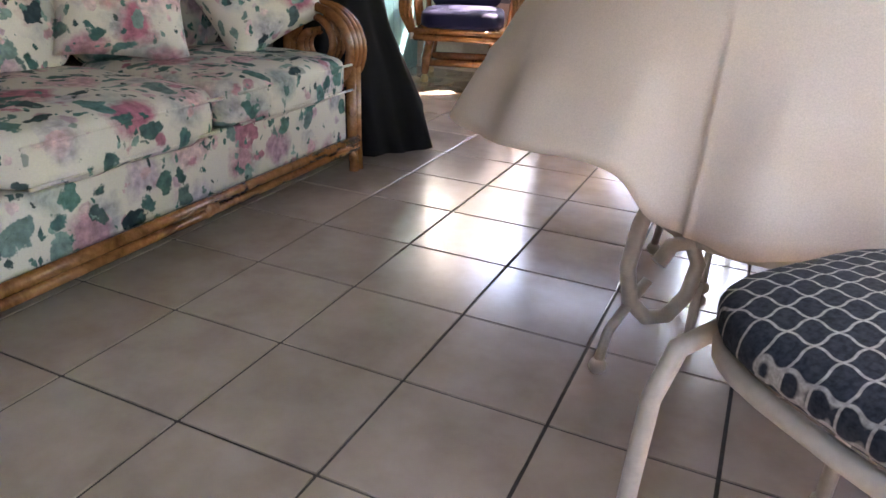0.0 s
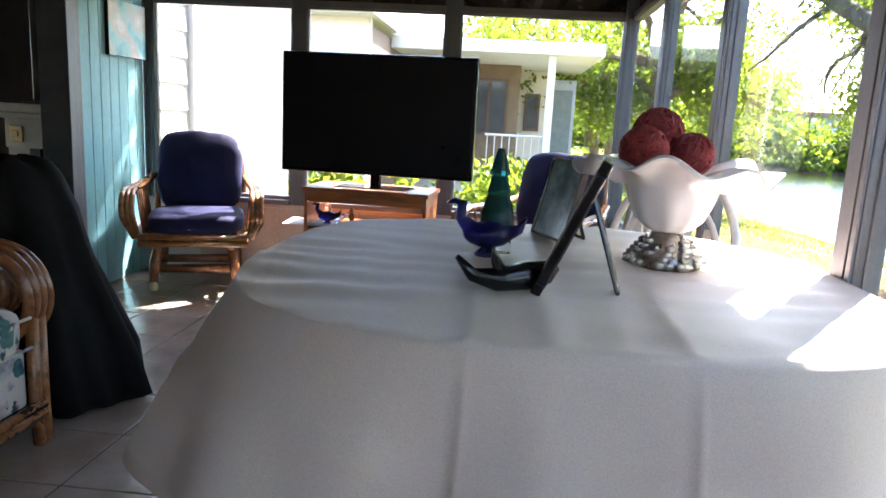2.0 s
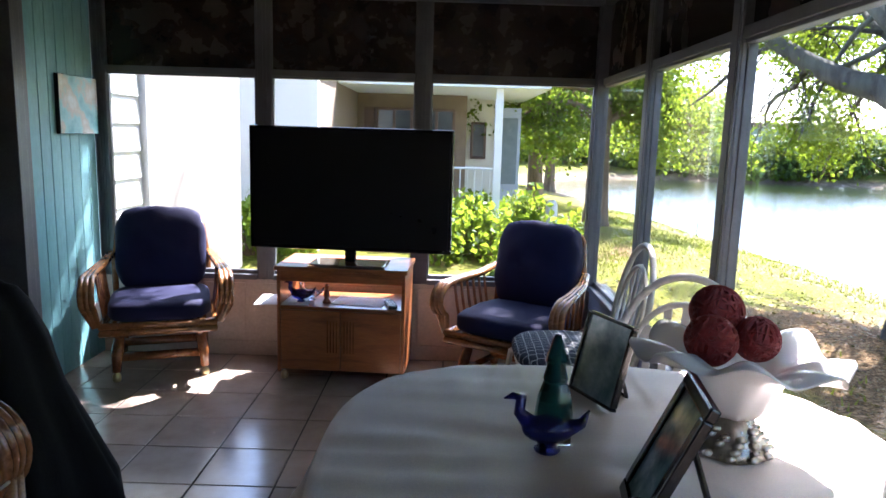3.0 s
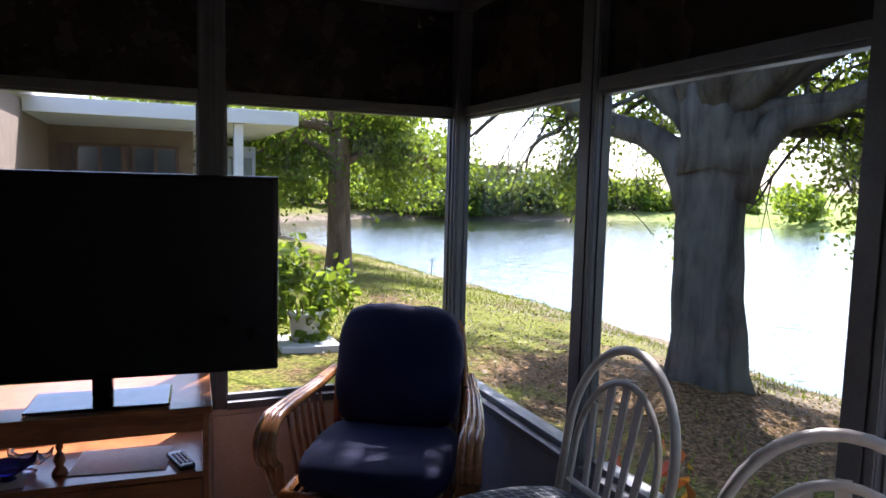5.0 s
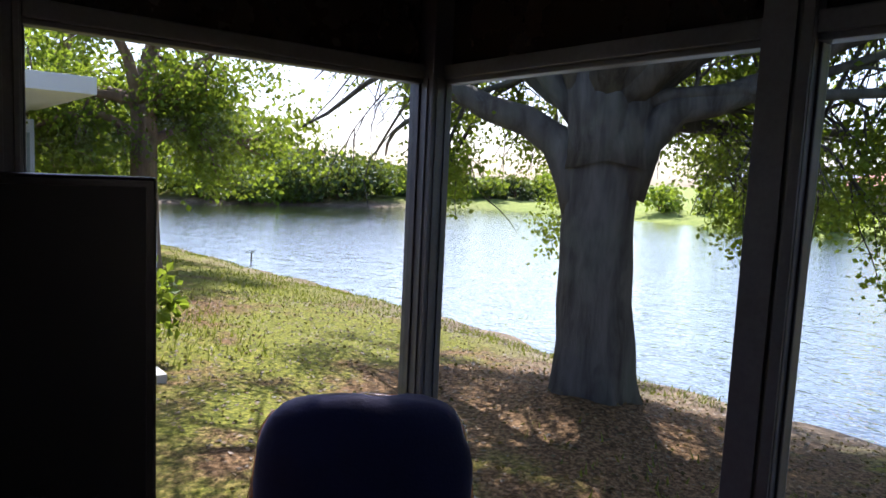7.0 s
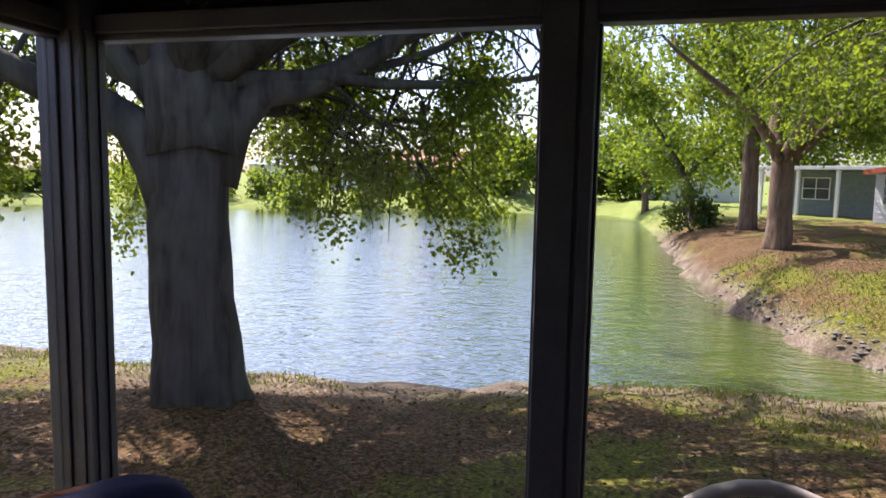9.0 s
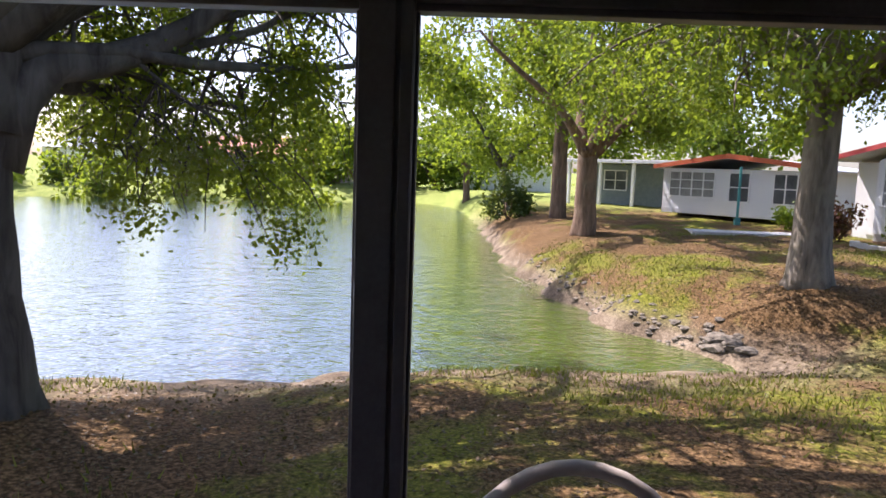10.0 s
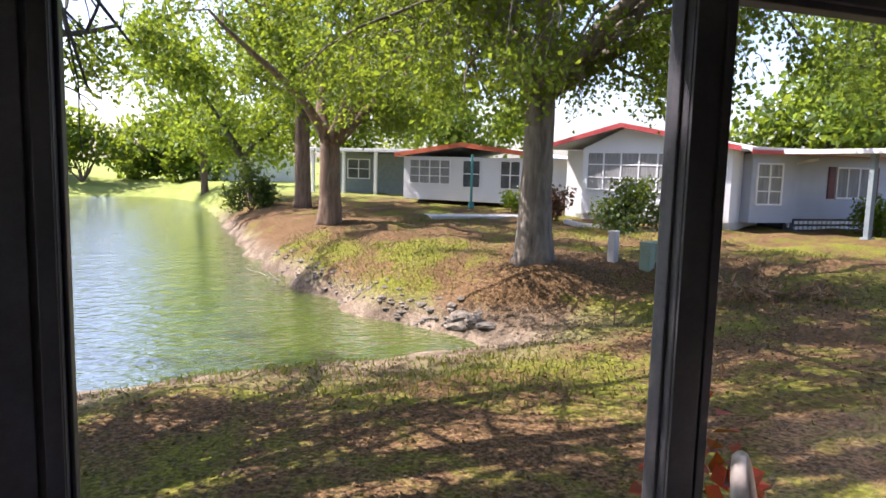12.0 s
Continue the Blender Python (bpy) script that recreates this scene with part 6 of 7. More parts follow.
def build_table():
    t = thing("dining_table", "round-cornered table on cream scrolled iron legs", "table", at=(TC[0], TC[1], 0))
    bm = B()
    n = 56
    lo = [bm.verts.new((*[v * 0.985 for v in rim(2 * math.pi * k / n)], TZ - 0.03)) for k in range(n)]
    hi = [bm.verts.new((*[v * 0.99 for v in rim(2 * math.pi * k / n)], TZ - 0.004)) for k in range(n)]
    bm.faces.new(lo[::-1]); bm.faces.new(hi)
    for k in range(n):
        bm.faces.new((lo[k], lo[(k + 1) % n], hi[(k + 1) % n], hi[k]))
    part("tabletop", bm, M_IRON, t)
    for sx in (-1, 1):
        for sy in (-1, 1):
            bm = B()
            u = Vector((sx * 0.62, sy * 0.78, 0)).normalized()
            base = Vector((sx * 0.10, sy * 0.13, 0))
            pr = [(0.05, 0.735), (0.10, 0.56), (0.165, 0.43), (0.215, 0.33), (0.23, 0.24), (0.21, 0.16), (0.16, 0.11), (0.10, 0.10), (0.05, 0.14), (0.035, 0.21), (0.065, 0.265), (0.12, 0.27), (0.15, 0.235)]
            tube(bm, [base + u * a + Vector((0, 0, z)) for a, z in pr], 0.0165, 10)
            pr = [(0.17, 0.20), (0.215, 0.15), (0.255, 0.10), (0.27, 0.03)]
            tube(bm, [base + u * a + Vector((0, 0, z)) for a, z in pr], 0.011, 8)
            pr = [(0.02, 0.16), (0.02, 0.08), (0.02, 0.03)]
            tube(bm, [base + u * a + Vector((0, 0, z)) for a, z in pr], 0.010, 8)
            lg = part("leg", bm, M_IRON, t, "cream scrolled iron leg", True)
            for a in (0.27, 0.02):
                bm = B(); ball(bm, base + u * a + Vector((0, 0, 0.02)), 0.02, 2)
                part("ball_foot", bm, M_IRON, lg, smooth=True)
    bm = B()
    tube(bm, [Vector((0.24 * math.cos(2 * math.pi * k / 32), 0.22 * math.sin(2 * math.pi * k / 32), 0.27)) for k in range(32)], 0.011, 8, closed=True)
    part("ring_stretcher", bm, M_IRON, t, smooth=True)
    return t


build_table()


def build_cloth():
    """A square cloth: flat on the top, hanging in soft folds, longest at its corners."""
    bm = B()
    n, rings = 720, []
    for k in range(n):
        a = 2 * math.pi * k / n
        x, y = rim(a)
        col = []
        for i in range(25):
            f = (i + 0.005) / 24
            col.append((x * f, y * f, TZ + 0.002 + 0.007 * noise.noise(Vector((x * f * 3, y * f * 15, 3))) + 0.004 * noise.noise(Vector((x * f * 16, y * f * 5, 8))) + 0.0035 * math.exp(-abs(x * f + 0.128) / 0.008) + 0.0035 * math.exp(-abs(x * f - 0.128) / 0.008)))
        nx, ny = x / math.hypot(x, y), y / math.hypot(x, y)
        front = 1 / (1 + math.exp(-(math.degrees(a) - 247) / 1.4)) if a > 1 else 0.6
        drop = 0.262 + 0.085 * front + 0.008 * math.sin(a * 7 + 0.7)
        fold = math.sin(a * 11 + 0.6) + 0.55 * math.sin(a * 19 + 2.0) + 0.4 * math.sin(a * 5 + 1.0)
        west = max(0.0, math.cos(a - radians(199)))
        flare = 0.045 + 0.10 * west ** 6
        col.append((x + nx * 0.0035, y + ny * 0.0035, TZ - 0.0005))
        col.append((x + nx * 0.006, y + ny * 0.006, TZ - 0.006))
        for i in range(1, 13):
            f = i / 12
            crease = (max(0, 1 - abs(x + 0.128) / 0.010) + max(0, 1 - abs(x - 0.128) / 0.010)) * (y < 0)
            o = 0.006 + flare * f + 0.013 * fold * f ** 1.3 + (0.0015 + 0.002 * f) * crease + 0.010 * f * min(1, abs(abs(x) - 0.128) / 0.1) + 0.007 * max(0, 1 - abs(f - 0.5) * 12) + 0.010 * f * noise.noise(Vector((x * 9, y * 9, f * 4)))
            o += 0.011 * f ** 0.7 * sum(math.exp(-(x - q) / 0.05) * min(1.0, (x - q) / 0.004) for q in (-0.128, 0.128) if x > q) * (y < 0)
            z = TZ - 0.006 - drop * f
            col.append((x + nx * o, y + ny * o, z + 0.004 * noise.noise(Vector((x * 20, y * 20, z * 9)))))
        rings.append([bm.verts.new((c[0] + TC[0], c[1] + TC[1], c[2])) for c in col])
    for k in range(n):
        A_, B_ = rings[k], rings[(k + 1) % n]
        for i in range(len(A_) - 1):
            bm.faces.new((A_[i], A_[i + 1], B_[i + 1], B_[i]))
    bm.faces.new([r[0] for r in rings])
    ob = solo("tablecloth", bm, M_LINEN, "cream damask tablecloth with fold creases, hanging over the table", "tablecloth", "", True)
    md = ob.modifiers.new("thick", "SOLIDIFY")
    md.thickness, md.offset = 0.0016, -1
    return ob


build_cloth()


# ---- cream iron chairs with trellis seats ----
def build_chair(at, turn, label):
    """Front looks to local -y; the hooped back stands at +y."""
    c = thing("dining_chair", label, "chair", "cream iron dining chairs", at=at, turn=turn)
    for sx in (-1, 1):
        bm = B()
        tube(bm, [(sx * 0.19, 0.19, 0.43), (sx * 0.20, 0.21, 0.2), (sx * 0.205, 0.235, 0.012)], 0.0125, 10)
        part("leg", bm, M_IRON, c, smooth=True)
        bm = B()
        tube(bm, [(sx * 0.02, -0.20, 0.425), (sx * 0.13, -0.205, 0.425), (sx * 0.185, -0.215, 0.40), (sx * 0.205, -0.222, 0.33), (sx * 0.21, -0.225, 0.2), (sx * 0.212, -0.23, 0.012)], 0.0125, 10)
        part("leg", bm, M_IRON, c, smooth=True)
        for y in (-0.23, 0.235):
            bm = B(); ball(bm, (sx * 0.21, y, 0.012), 0.0165, 2, (1, 1, 0.75)); part("foot_cap", bm, M_IRON, c, smooth=True)
    bm = B()
    tube(bm, [(0.205 * math.copysign(abs(math.cos(a)) ** 0.55, math.cos(a)), 0.205 * math.copysign(abs(math.sin(a)) ** 0.55, math.sin(a)), 0.425) for a in (2 * math.pi * k / 36 for k in range(36))], 0.012, 8, closed=True)
    part("seat_ring", bm, M_IRON, c, smooth=True)
    bm = B()
    cushion(bm, (0, -0.01, 0.463), (0.43, 0.43, 0.075), 3.2, 12, 0.003, None, 0.5)
    part("seat_cushion", bm, M_LATT, c, "navy seat cushion with a white trellis", True)

    def hoop(w, h, z0, y0, tip, r):
        pts = [Vector((-w, y0, z0))]
        for k in range(19):
            a = radians(180 - k * 10)
            f = math.sin(a)
            pts.append(Vector((w * 1.04 * math.cos(a), y0 + tip * (0.45 + 0.55 * f), z0 + h * (0.45 + 0.55 * f))))
        pts.append(Vector((w, y0, z0)))
        bm = B(); tube(bm, pts, r, 10)
        return bm

    back = part("back_hoop", hoop(0.205, 0.475, 0.425, 0.195, 0.085, 0.0125), M_IRON, c, smooth=True)
    inner = part("inner_hoop", hoop(0.16, 0.37, 0.445, 0.195, 0.068, 0.0095), M_IRON, c, smooth=True)
    bm = B(); tube(bm, [(-0.165, 0.205, 0.505), (0.165, 0.205, 0.505)], 0.009, 8); part("cross_bar", bm, M_IRON, c, smooth=True)
    for k in range(5):
        x = -0.1 + k * 0.05
        top = 0.445 + 0.38 * (0.45 + 0.55 * math.sqrt(max(0, 1 - (x * 1.25 / 0.15) ** 2)))
        tz = (top - 0.445) / 0.38
        bm = B()
        vs = [(x * 0.9 - 0.011, 0.205, 0.505), (x * 0.9 + 0.011, 0.205, 0.505), (x * 1.2 + 0.013, 0.195 + 0.068 * tz, top), (x * 1.2 - 0.013, 0.195 + 0.068 * tz, top)]
        lo_ = [bm.verts.new(v) for v in vs]
        hi_ = [bm.verts.new((v[0], v[1] + 0.006, v[2])) for v in vs]
        bm.faces.new(lo_[::-1]); bm.faces.new(hi_)
        for i in range(4):
            bm.faces.new((lo_[i], lo_[(i + 1) % 4], hi_[(i + 1) % 4], hi_[i]))
        part("back_slat", bm, M_IRON, c)
    return c


build_chair((1.42, 2.74, 0), -90, "cream iron chair with a hooped back by the lake windows")
build_chair((1.47, 1.92, 0), -44, "cream iron hoop-back chair drawn up to the table")
build_chair((1.41, 0.31, 0), -131, "cream iron chair with a trellis cushion pulled out from the table")

# ---- things on the table ----
TOP = TZ + 0.0045
bowl = thing("compote_bowl", "ruffled white glass bowl on a silver leaf foot", "bowl", at=(1.425, 1.215, TOP), turn=20)
bm = B()
lathe(bm, [(0.062, 0.0), (0.068, 0.008), (0.055, 0.024), (0.036, 0.045), (0.028, 0.062)], 24)
foot = part("foot", bm, M_SILVER, bowl, "tarnished silver leaf foot", True)
for k in range(46):
    a, f = k * 2.4, (k % 5) / 5
    r = 0.066 - 0.034 * f
    bm = B()
    ball(bm, (r * math.cos(a), r * math.sin(a), 0.01 + 0.045 * f), 0.011, 1, (1.2, 0.8, 0.7))
    part("leaf", bm, M_SILVER, foot, smooth=True)
bm = B()
prof = [(0.02, 0.062), (0.038, 0.068), (0.058, 0.085), (0.072, 0.115), (0.082, 0.145), (0.105, 0.165), (0.145, 0.176), (0.175, 0.178), (0.172, 0.182), (0.14, 0.181), (0.10, 0.171), (0.076, 0.148), (0.066, 0.117), (0.05, 0.09), (0.01, 0.078)]
lathe(bm, prof, 96, (0, 0, 0), lambda a, i: ((0.008 * math.sin(a * 8), 0.013 * math.sin(a * 8 + 0.4) + 0.012 * math.sin(a * 2)) if 5 <= i <= 10 else (0.002 * math.sin(a * 8), 0)))
part("cup", bm, M_MILK, bowl, "ruffled milk glass cup", True)


def wicker_ball(at, r, seed, label):
    rng = np.random.default_rng(seed)
    t = thing("wicker_ball", label, "ornament", "red wicker balls", at=at)
    bm = B(); ball(bm, (0, 0, 0), r * 0.93, 3); part("core", bm, M_PINK, t, smooth=True)
    bm = B()
    for k in range(34):
        q = Euler(tuple(rng.uniform(0, 6.28, 3))).to_matrix()
        off = rng.uniform(-0.45, 0.45) * r
        rr = math.sqrt(r * r - off * off)
        tube(bm, [q @ Vector((rr * math.cos(2 * math.pi * i / 26), rr * math.sin(2 * math.pi * i / 26), off)) for i in range(26)], 0.0028, 4, closed=True)
    part("weave", bm, M_PINK, t, "woven red cane strands")
    return t


wicker_ball((1.40, 1.262, TOP + 0.237), 0.045, 3, "red woven cane ball heaped in the glass bowl")
wicker_ball((1.362, 1.18, TOP + 0.207), 0.041, 4, "red woven cane ball resting in the glass bowl")
wicker_ball((1.452, 1.21, TOP + 0.203), 0.037, 5, "dark red woven cane ball resting in the glass bowl")


def photo_frame(at, turn, w, h, tilt, label, face, bar=0.02):
    f = thing("photo_frame", label, "photo frame", "table photo frames", at=at, turn=turn)
    m = pose(0, 0, 0, -tilt, 0, 0)
    bm = B()
    for b_ in ((-w / 2, w / 2, 0, bar), (-w / 2, w / 2, h - bar, h)):
        box(bm, b_[0], b_[1], -0.008, 0.008, b_[2], b_[3], 0.003, m)
    for x in (-w / 2, w / 2 - bar):
        box(bm, x, x + bar, -0.008, 0.008, bar, h - bar, 0.003, m)
    part("frame", bm, M_BLACKP, f)
    bm = B(); box(bm, -w / 2 + bar - 0.002, w / 2 - bar + 0.002, -0.003, 0.0, bar - 0.002, h - bar + 0.002, 0, m); part("picture", bm, face, f, "faded picture under glass")
    bm = B(); box(bm, -w / 2 + 0.012, w / 2 - 0.012, 0.003, 0.009, 0.012, h - 0.012, 0.001, m); part("backing", bm, M_BLACKP, f, "black backing board")
    bm = B()
    top = m @ Vector((0, 0.01, h * 0.72))
    far = Vector((0, top.y + h * 0.21, 0.003))
    tube(bm, [top + Vector((-0.012, 0, 0)), far + Vector((-0.018, 0, 0))], 0.004, 6)
    tube(bm, [top + Vector((0.012, 0, 0)), far + Vector((0.018, 0, 0))], 0.004, 6)
    tube(bm, [far + Vector((-0.02, 0, 0)), far + Vector((0.02, 0, 0))], 0.004, 6)
    part("easel_strut", bm, M_BLACKP, f)
    return f


m_, nt_, b_ = mat_base("faded_photo", 0.12)
nt_.links.new(ramp(nt_, noise_tex(nt_, 14, 4), [(0.35, (0.05, 0.11, 0.14)), (0.5, (0.14, 0.23, 0.26)), (0.65, (0.30, 0.40, 0.42))]), b_.inputs["Base Color"])
photo_frame((1.19, 0.985, TOP), -98, 0.15, 0.215, 24, "black photo frame propped on its strut", m_)
photo_frame((1.225, 1.43, TOP), -66, 0.15, 0.175, 14, "dark photo frame with a pale faded picture", m_, 0.007)
# glass tree and bird
g = thing("glass_tree", "tall teal glass tree ornament on a clear base", "ornament", at=(1.115, 1.225, TOP))
bm = B(); box(bm, -0.03, 0.03, -0.022, 0.022, 0, 0.025, 0.006); part("base", bm, M_CLEAR, g, "clear glass base")
bm = B(); lathe(bm, [(0.026, 0.025), (0.032, 0.045), (0.028, 0.075), (0.03, 0.08), (0.023, 0.11), (0.025, 0.115), (0.016, 0.145), (0.018, 0.15), (0.003, 0.195)], 9, (0, 0, 0), lambda a, i: (0.003 * math.sin(a * 9 + i), 0)); part("cone", bm, M_TEALG, g)
figurine((1.10, 1.185, TOP), M_COBALT, "cobalt blue glass bird ornament on the tablecloth", 0.105, "bird")
d = thing("glass_whale", "small dark glass whale ornament", "ornament", at=(1.15, 0.93, TOP), turn=30)
bm = B()
tube(bm, [(-0.095, 0, 0.055), (-0.07, 0, 0.028), (-0.03, 0, 0.018), (0.02, 0, 0.022), (0.055, 0, 0.025), (0.075, 0, 0.03)], [0.004, 0.010, 0.017, 0.022, 0.018, 0.004], 12)
part("body", bm, M_BLACKP, d, smooth=True)
bm = B(); tube(bm, [(-0.02, 0.0, 0.025), (-0.05, -0.03, 0.055), (-0.06, -0.04, 0.075)], [0.012, 0.007, 0.002], 8); part("fin", bm, M_BLACKP, d, smooth=True)

# ---- yard things ----
rng = np.random.default_rng(77)
M_ROCK = mat_mottled("bank_rock", (0.07, 0.058, 0.043), (0.25, 0.215, 0.165), scale=9, rough=0.9, bmp=0.6, grain=40)


def rock(x, y, s, label, group):
    bm = B()
    bmesh.ops.create_icosphere(bm, subdivisions=2, radius=s)
    o = Vector((x * 3.1, y * 2.3, 0))
    for v in bm.verts:
        k = 1 + 0.55 * noise.noise(v.co / s * 0.9 + o) + 0.25 * noise.noise(v.co / s * 2.6 + o)
        v.co = Vector((v.co.x * k * 1.25, v.co.y * k, v.co.z * k * 0.5))
    ob = solo("rock", bm, M_ROCK, label, "rock", group)
    ob.matrix_world = pose(x, y, gz(x, y) - s * 0.22, 0, 0, rng.uniform(0, 360))


for k in range(170):
    f = (k / 169) ** 1.5
    i = f * 5.5
    x = 10.75 + 7.5 * f + rng.normal(0, 0.12)
    ys = np.arange(2.5, -3.0, -0.05)
    off = shore_distance(np.full(ys.shape, x), ys)
    y = float(ys[np.argmax(off > 0.02 + abs(rng.normal(0, 0.22)))])
    rock(x, y, rng.uniform(0.022, 0.07) * (2.6 if k < 14 else 1.35 if k % 9 == 4 and k < 60 else 1), "grey rubble rock along the lake bank", "bank rocks")
for k in range(7):
    y = 5.2 + k * 1.5
    rock(8.35 + rng.normal(0, 0.1), y, rng.uniform(0.05, 0.09), "small dark stone at the water's edge", "shore stones")

# dead branches in the shallows
M_DEADWOOD = mat_mottled("bleached_dead_wood", (0.30, 0.25, 0.20), (0.42, 0.37, 0.30), scale=14, rough=0.9)
bp = thing("driftwood", "pile of bare grey dead branches at the water's edge", "dead branches", at=(16.2, 0.85, WATER))
for k in range(26):
    a = rng.uniform(0, 6.28)
    p0 = (rng.normal(0, 0.7), rng.normal(0, 0.3), -0.05)
    bm = B()
    lp = bend(p0, (math.cos(a), math.sin(a), rng.uniform(0.02, 0.4)), rng.uniform(0.4, 1.0), 5, rng, 0.35)
    tube(bm, lp, [0.014 * (1 - 0.7 * i / 5) for i in range(6)], 4)
    part("branch", bm, M_DEADWOOD, bp)

bush((16.6, -8.2, gz(16.6, -8.2)), 0.85, 1.25, 2600, 0.11, LEAF_D, "rounded dark green shrub before the white house", 301)
bush((15.9, -9.3, gz(15.9, -9.3)), 0.6, 1.1, 1500, 0.11, LEAF_D, "dark green shrub beside the house wall", 302)
bush((14.9, -15.0, gz(14.9, -15.0)), 0.6, 1.0, 1200, 0.11, LEAF_O, "green shrub beside the porch post", 303)
bush((23.3, -8.2, gz(23.3, -8.2)), 0.6, 0.9, 1000, 0.12, LEAF_Y, "light green potted shrub by the path", 304)
M_CROTON = mat_leaf("croton_leaf", (0.05, 0.008, 0.008), (0.42, 0.035, 0.012), 0.25)
M_CROTON2 = mat_leaf("purple_shrub_leaf", (0.06, 0.015, 0.02), (0.2, 0.07, 0.06), 0.3)
bush((19.6, -7.6, gz(19.6, -7.6)), 0.45, 1.1, 800, 0.12, M_CROTON2, "reddish purple shrub by the house entry", 305)
bush((29.3, 0.6, gz(29.3, 0.6)), 0.9, 1.8, 1800, 0.16, LEAF_D, "dark shrub cluster on the bank", 306)
bush((2.05, 8.55, gz(2.05, 8.55)), 0.32, 0.95, 900, 0.11, LEAF_O, "leafy green potted shrub on a paver", 307)
for k, (x, y) in enumerate([(-0.9, 8.6), (-1.6, 8.8), (-2.3, 8.7), (1.0, 10.2), (1.45, 9.6), (1.7, 11.4), (0.75, 9.2)]):
    bush((x, y, gz(x, y)), 0.42, 0.85, 700, 0.11, LEAF_Y if k % 2 else LEAF_O, "light green border shrub by the neighbour's wall", 310 + k, group="border shrubs")
bm = B(); lathe(bm, [(0.12, 0), (0.15, 0.02), (0.17, 0.26), (0.19, 0.27), (0.19, 0.3), (0.16, 0.3)], 18, (2.05, 8.5, gz(2.05, 8.5) + 0.07))
solo("plant_pot", bm, M_CONC, "grey concrete plant pot on a paver", "plant pot", "", True)
bm = B(); box(bm, 1.75, 2.35, 8.15, 8.8, gz(2.05, 8.5) - 0.05, gz(2.05, 8.5) + 0.07, 0.01); solo("paver", bm, M_CONC, "square grey concrete paver on the lawn", "paver")
bm = B(); lathe(bm, [(0.12, -0.1), (0.13, 0.1), (0.12, 0.45), (0.06, 0.55)], 14, (3.1, 14.6, gz(3.1, 14.6))); solo("marker_post", bm, M_CONC, "short pale marker post on the lawn", "post", "", True)

# slab, edging, utility posts
bm = B(); box(bm, -1.7, 1.7, -0.5, 0.5, -0.1, 0.09, 0.02); sl = solo("slab", bm, M_CONC, "white concrete slab lying on the lawn", "slab"); sl.matrix_world = pose(21.4, -5.9, gz(21.4, -5.9), 0, 0, -95)
ed = thing("bed_edging", "row of pale blocks edging the shrub bed", "edging", at=(17.6, -8.2, 0))
for k in range(14):
    a = k / 13
    x, y = 0.9 - 3.0 * a, 0.75 - 1.9 * a + 0.35 * math.sin(a * 3)
    bm = B(); box(bm, -0.11, 0.11, -0.06, 0.06, -0.05, 0.14, 0.02, pose(x, y, gz(17.6 + x, -8.2 + y), 0, 0, 32 + 12 * math.cos(a * 3))); part("block", bm, M_CONC, ed)
M_UTIL = mat_mottled("green_utility_box", (0.17, 0.24, 0.17), (0.22, 0.30, 0.21), rough=0.6)
for x, y, h, r, m_, lab in ((11.5, -4.3, 0.52, 0.075, M_CONC, "short weathered pale post in the yard"), (10.9, -4.6, 0.42, 0.10, M_UTIL, "squat green utility pedestal in the yard"), (11.2, -5.05, 0.32, 0.2, M_UTIL, "low green utility box in the yard")):
    bm = B(); box(bm, -r, r, -r, r, -0.1, h, 0.02); box(bm, -r * 1.1, r * 1.1, -r * 1.1, r * 1.1, h, h + 0.04, 0.015)
    u = solo("utility_post", bm, m_, lab, "utility post", "utility posts"); u.matrix_world = pose(x, y, gz(x, y), 0, 0, 25)
bm = B(); tube(bm, [(0, 0, -0.1), (0.0, 0.01, 0.42)], 0.009, 6); ball(bm, (0, 0.01, 0.42), 0.02, 1); st = solo("garden_stake", bm, BARK_B, "thin dark garden stake", "stake"); st.matrix_world = pose(9.3, -2.9, gz(9.3, -2.9))
# bin and teal post near the second house
bn = thing("bin", "dark lidded storage bin beside the house", "bin", at=(30.0, -7.4, G0), turn=-135)
bm = B(); box(bm, -0.7, 0.7, -0.35, 0.35, 0, 0.62, 0.03); part("body", bm, M_BLACKP, bn)
bm = B(); box(bm, -0.74, 0.74, -0.38, 0.38, 0.62, 0.72, 0.03); part("lid", bm, M_BLACKP, bn)
bm = B(); tube(bm, [(0, 0, -0.1), (0, 0, 2.0)], 0.05, 8); box(bm, -0.09, 0.09, -0.09, 0.09, -0.05, 0.25, 0.02); tp = solo("teal_post", bm, M_TEAL, "teal painted post by the path", "post"); tp.matrix_world = pose(24.6, -6.9, gz(24.6, -6.9))
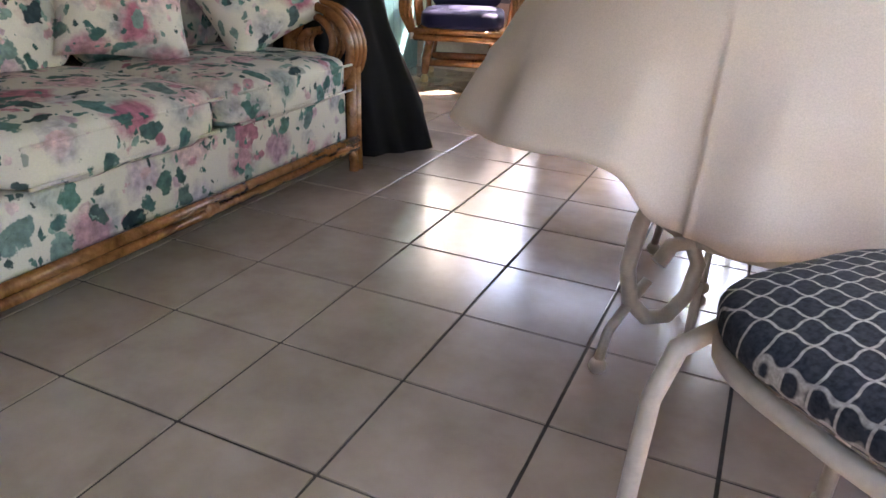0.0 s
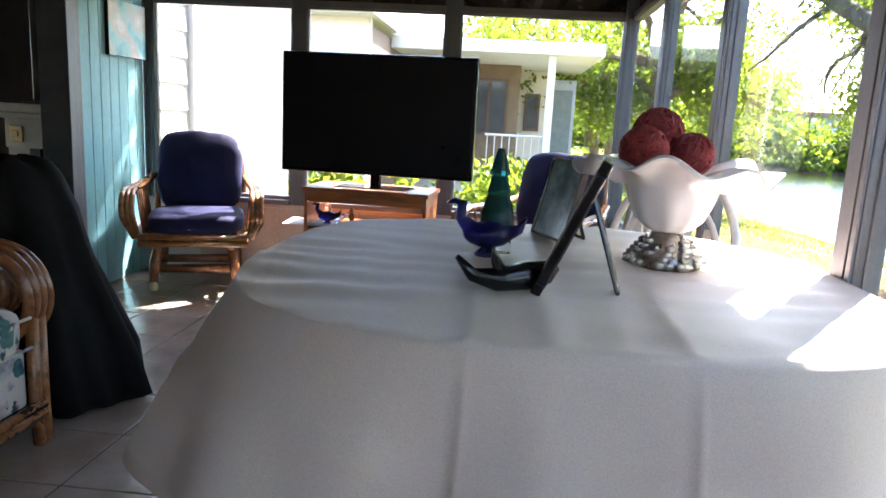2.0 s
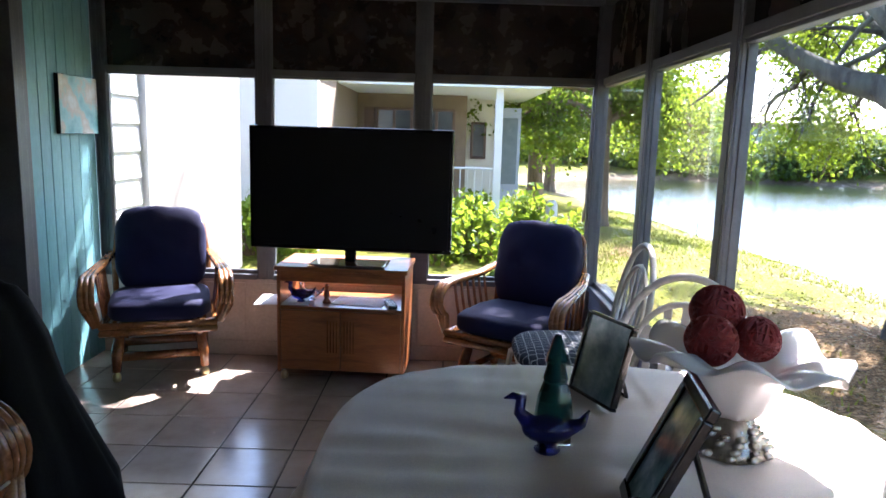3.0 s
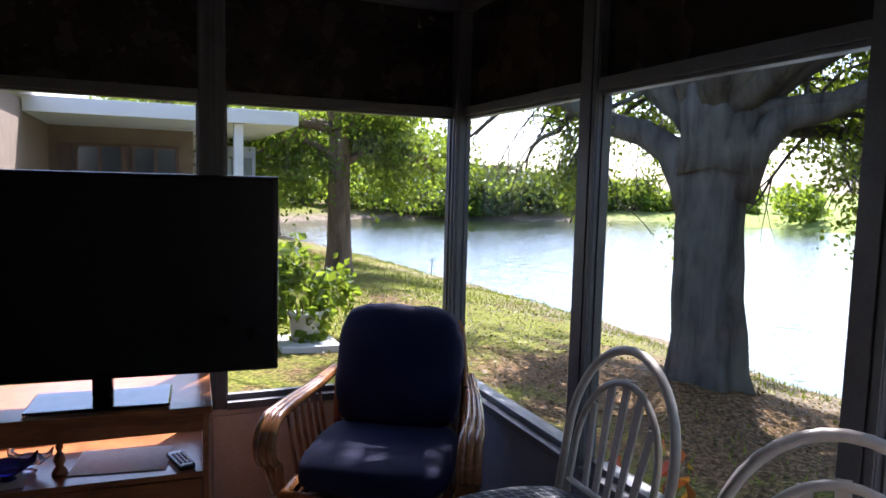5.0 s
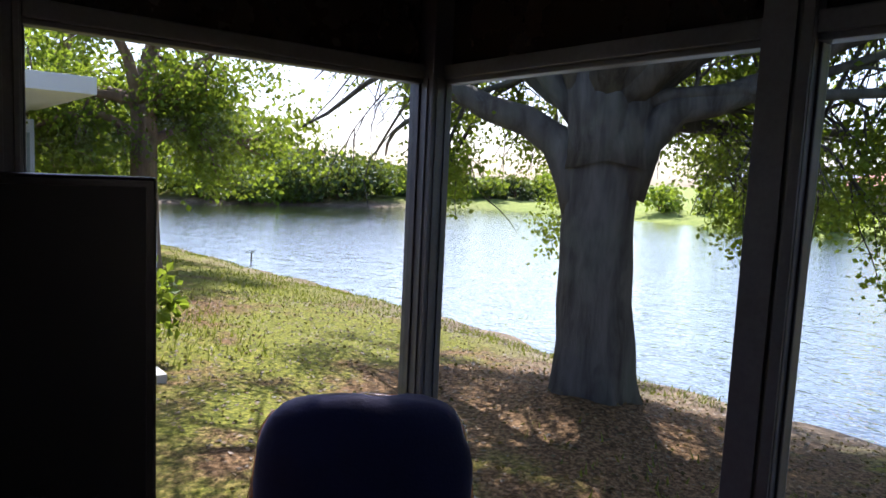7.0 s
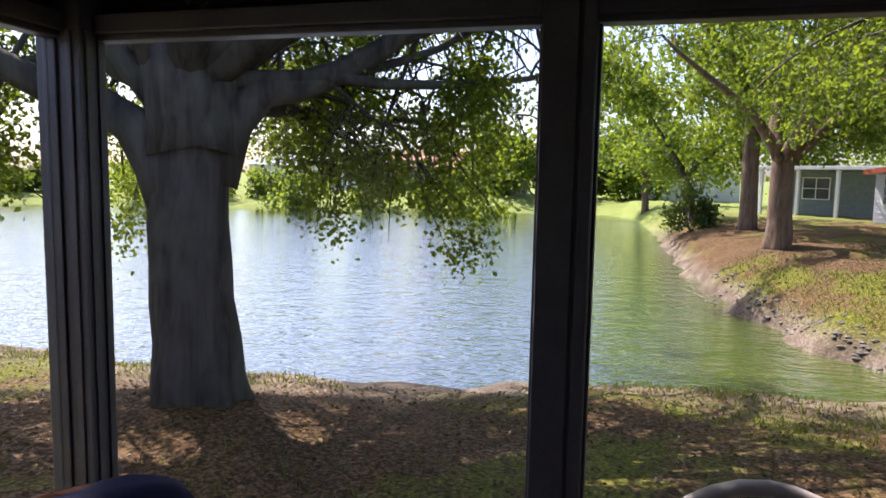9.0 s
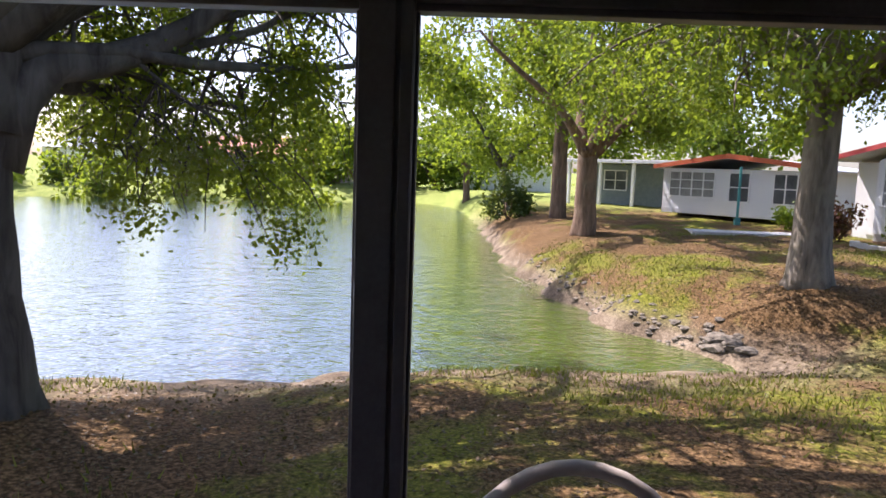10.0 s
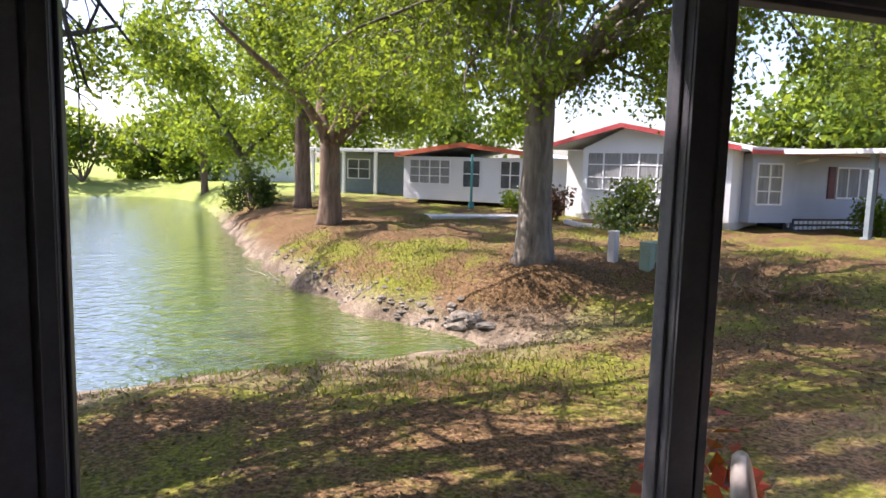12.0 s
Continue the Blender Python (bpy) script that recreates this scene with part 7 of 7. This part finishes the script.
# fallen palm fronds
dz = thing("fallen_fronds", "heap of dry reddish fallen palm fronds", "fallen fronds", at=(9.5, -5.6, gz(9.5, -5.6)))
M_DRY = mat_leaf("dry_frond", (0.14, 0.06, 0.03), (0.34, 0.19, 0.11), 0.2)
for k in range(16):
    a = rng.uniform(0, 6.28)
    lp = bend((rng.normal(0, 0.5), rng.normal(0, 0.5), 0.03), (math.cos(a), math.sin(a), 0.35), rng.uniform(0.5, 0.9), 5, rng, 0.3, 0.12)
    bm = B(); tube(bm, lp, [0.008 * (1 - 0.6 * i / 5) for i in range(6)], 4)
    fr_ = part("frond", bm, BARK_B, dz)
    leaves("leaflets", np.repeat(np.array([tuple(p) for p in lp]), 7, 0), 0.16, M_DRY, fr_, spread=0.02, rng=rng, long=3.0)
# croton in a pot outside the lake window, with a pale stone
bush((2.45, 1.42, gz(2.45, 1.40)), 0.13, 0.88, 150, 0.085, M_CROTON, "red and orange croton outside the window", 330)
bush((2.35, 3.5, gz(2.35, 3.5)), 0.13, 0.78, 110, 0.10, M_CROTON, "red croton outside the lake window", 331)
rock(3.5, 1.2, 0.22, "flat pale stone under the window", "")
# fine far shore reeds
for k, (x, y) in enumerate([(7.95, 19.5)]):
    bm = B(); tube(bm, [(x, y, -1.4), (x + 0.02, y, -0.85)], 0.015, 5); tube(bm, [(x - 0.12, y, -0.86), (x + 0.12, y, -0.84)], 0.012, 5)
    solo("shore_stake", bm, BARK_G, "thin stake standing at the water's edge", "stake")

# ---- floor tiles ----
bm = B()
box(bm, 0.0034, TILE - 0.0034, 0.0034, TILE - 0.0034, -0.008, 0.0, 0.0018)
proto = part("tile", bm, M_TILE, floor)
tile_mesh = proto.data
bpy.data.objects.remove(proto)
i0, i1 = math.floor(XW / TILE), math.ceil(XE / TILE)
cut = {}
for i in range(i0, i1):
    for j in range(-9, math.ceil(YN / TILE)):
        x0, x1 = max(i * TILE, XW + 0.001), min((i + 1) * TILE, XE - 0.014)
        y0, y1 = j * TILE, min((j + 1) * TILE, YN - 0.014)
        if x1 - x0 < 0.03 or y1 - y0 < 0.03:
            continue
        full = x1 - x0 > TILE - 1e-6 and y1 - y0 > TILE - 1e-6
        key = (round(x1 - x0, 4), round(y1 - y0, 4))
        if full:
            me = tile_mesh
        else:
            if key not in cut:
                bm = B()
                box(bm, 0.0034, key[0] - 0.0034, 0.0034, key[1] - 0.0034, -0.008, 0.0, 0.0018)
                me = bpy.data.meshes.new("tile")
                bm.to_mesh(me)
                bm.free()
                me.materials.append(M_TILE)
                cut[key] = me
            me = cut[key]
        t = new("tile", me)
        t.parent = floor
        t.location = (x0, y0, 0.0)
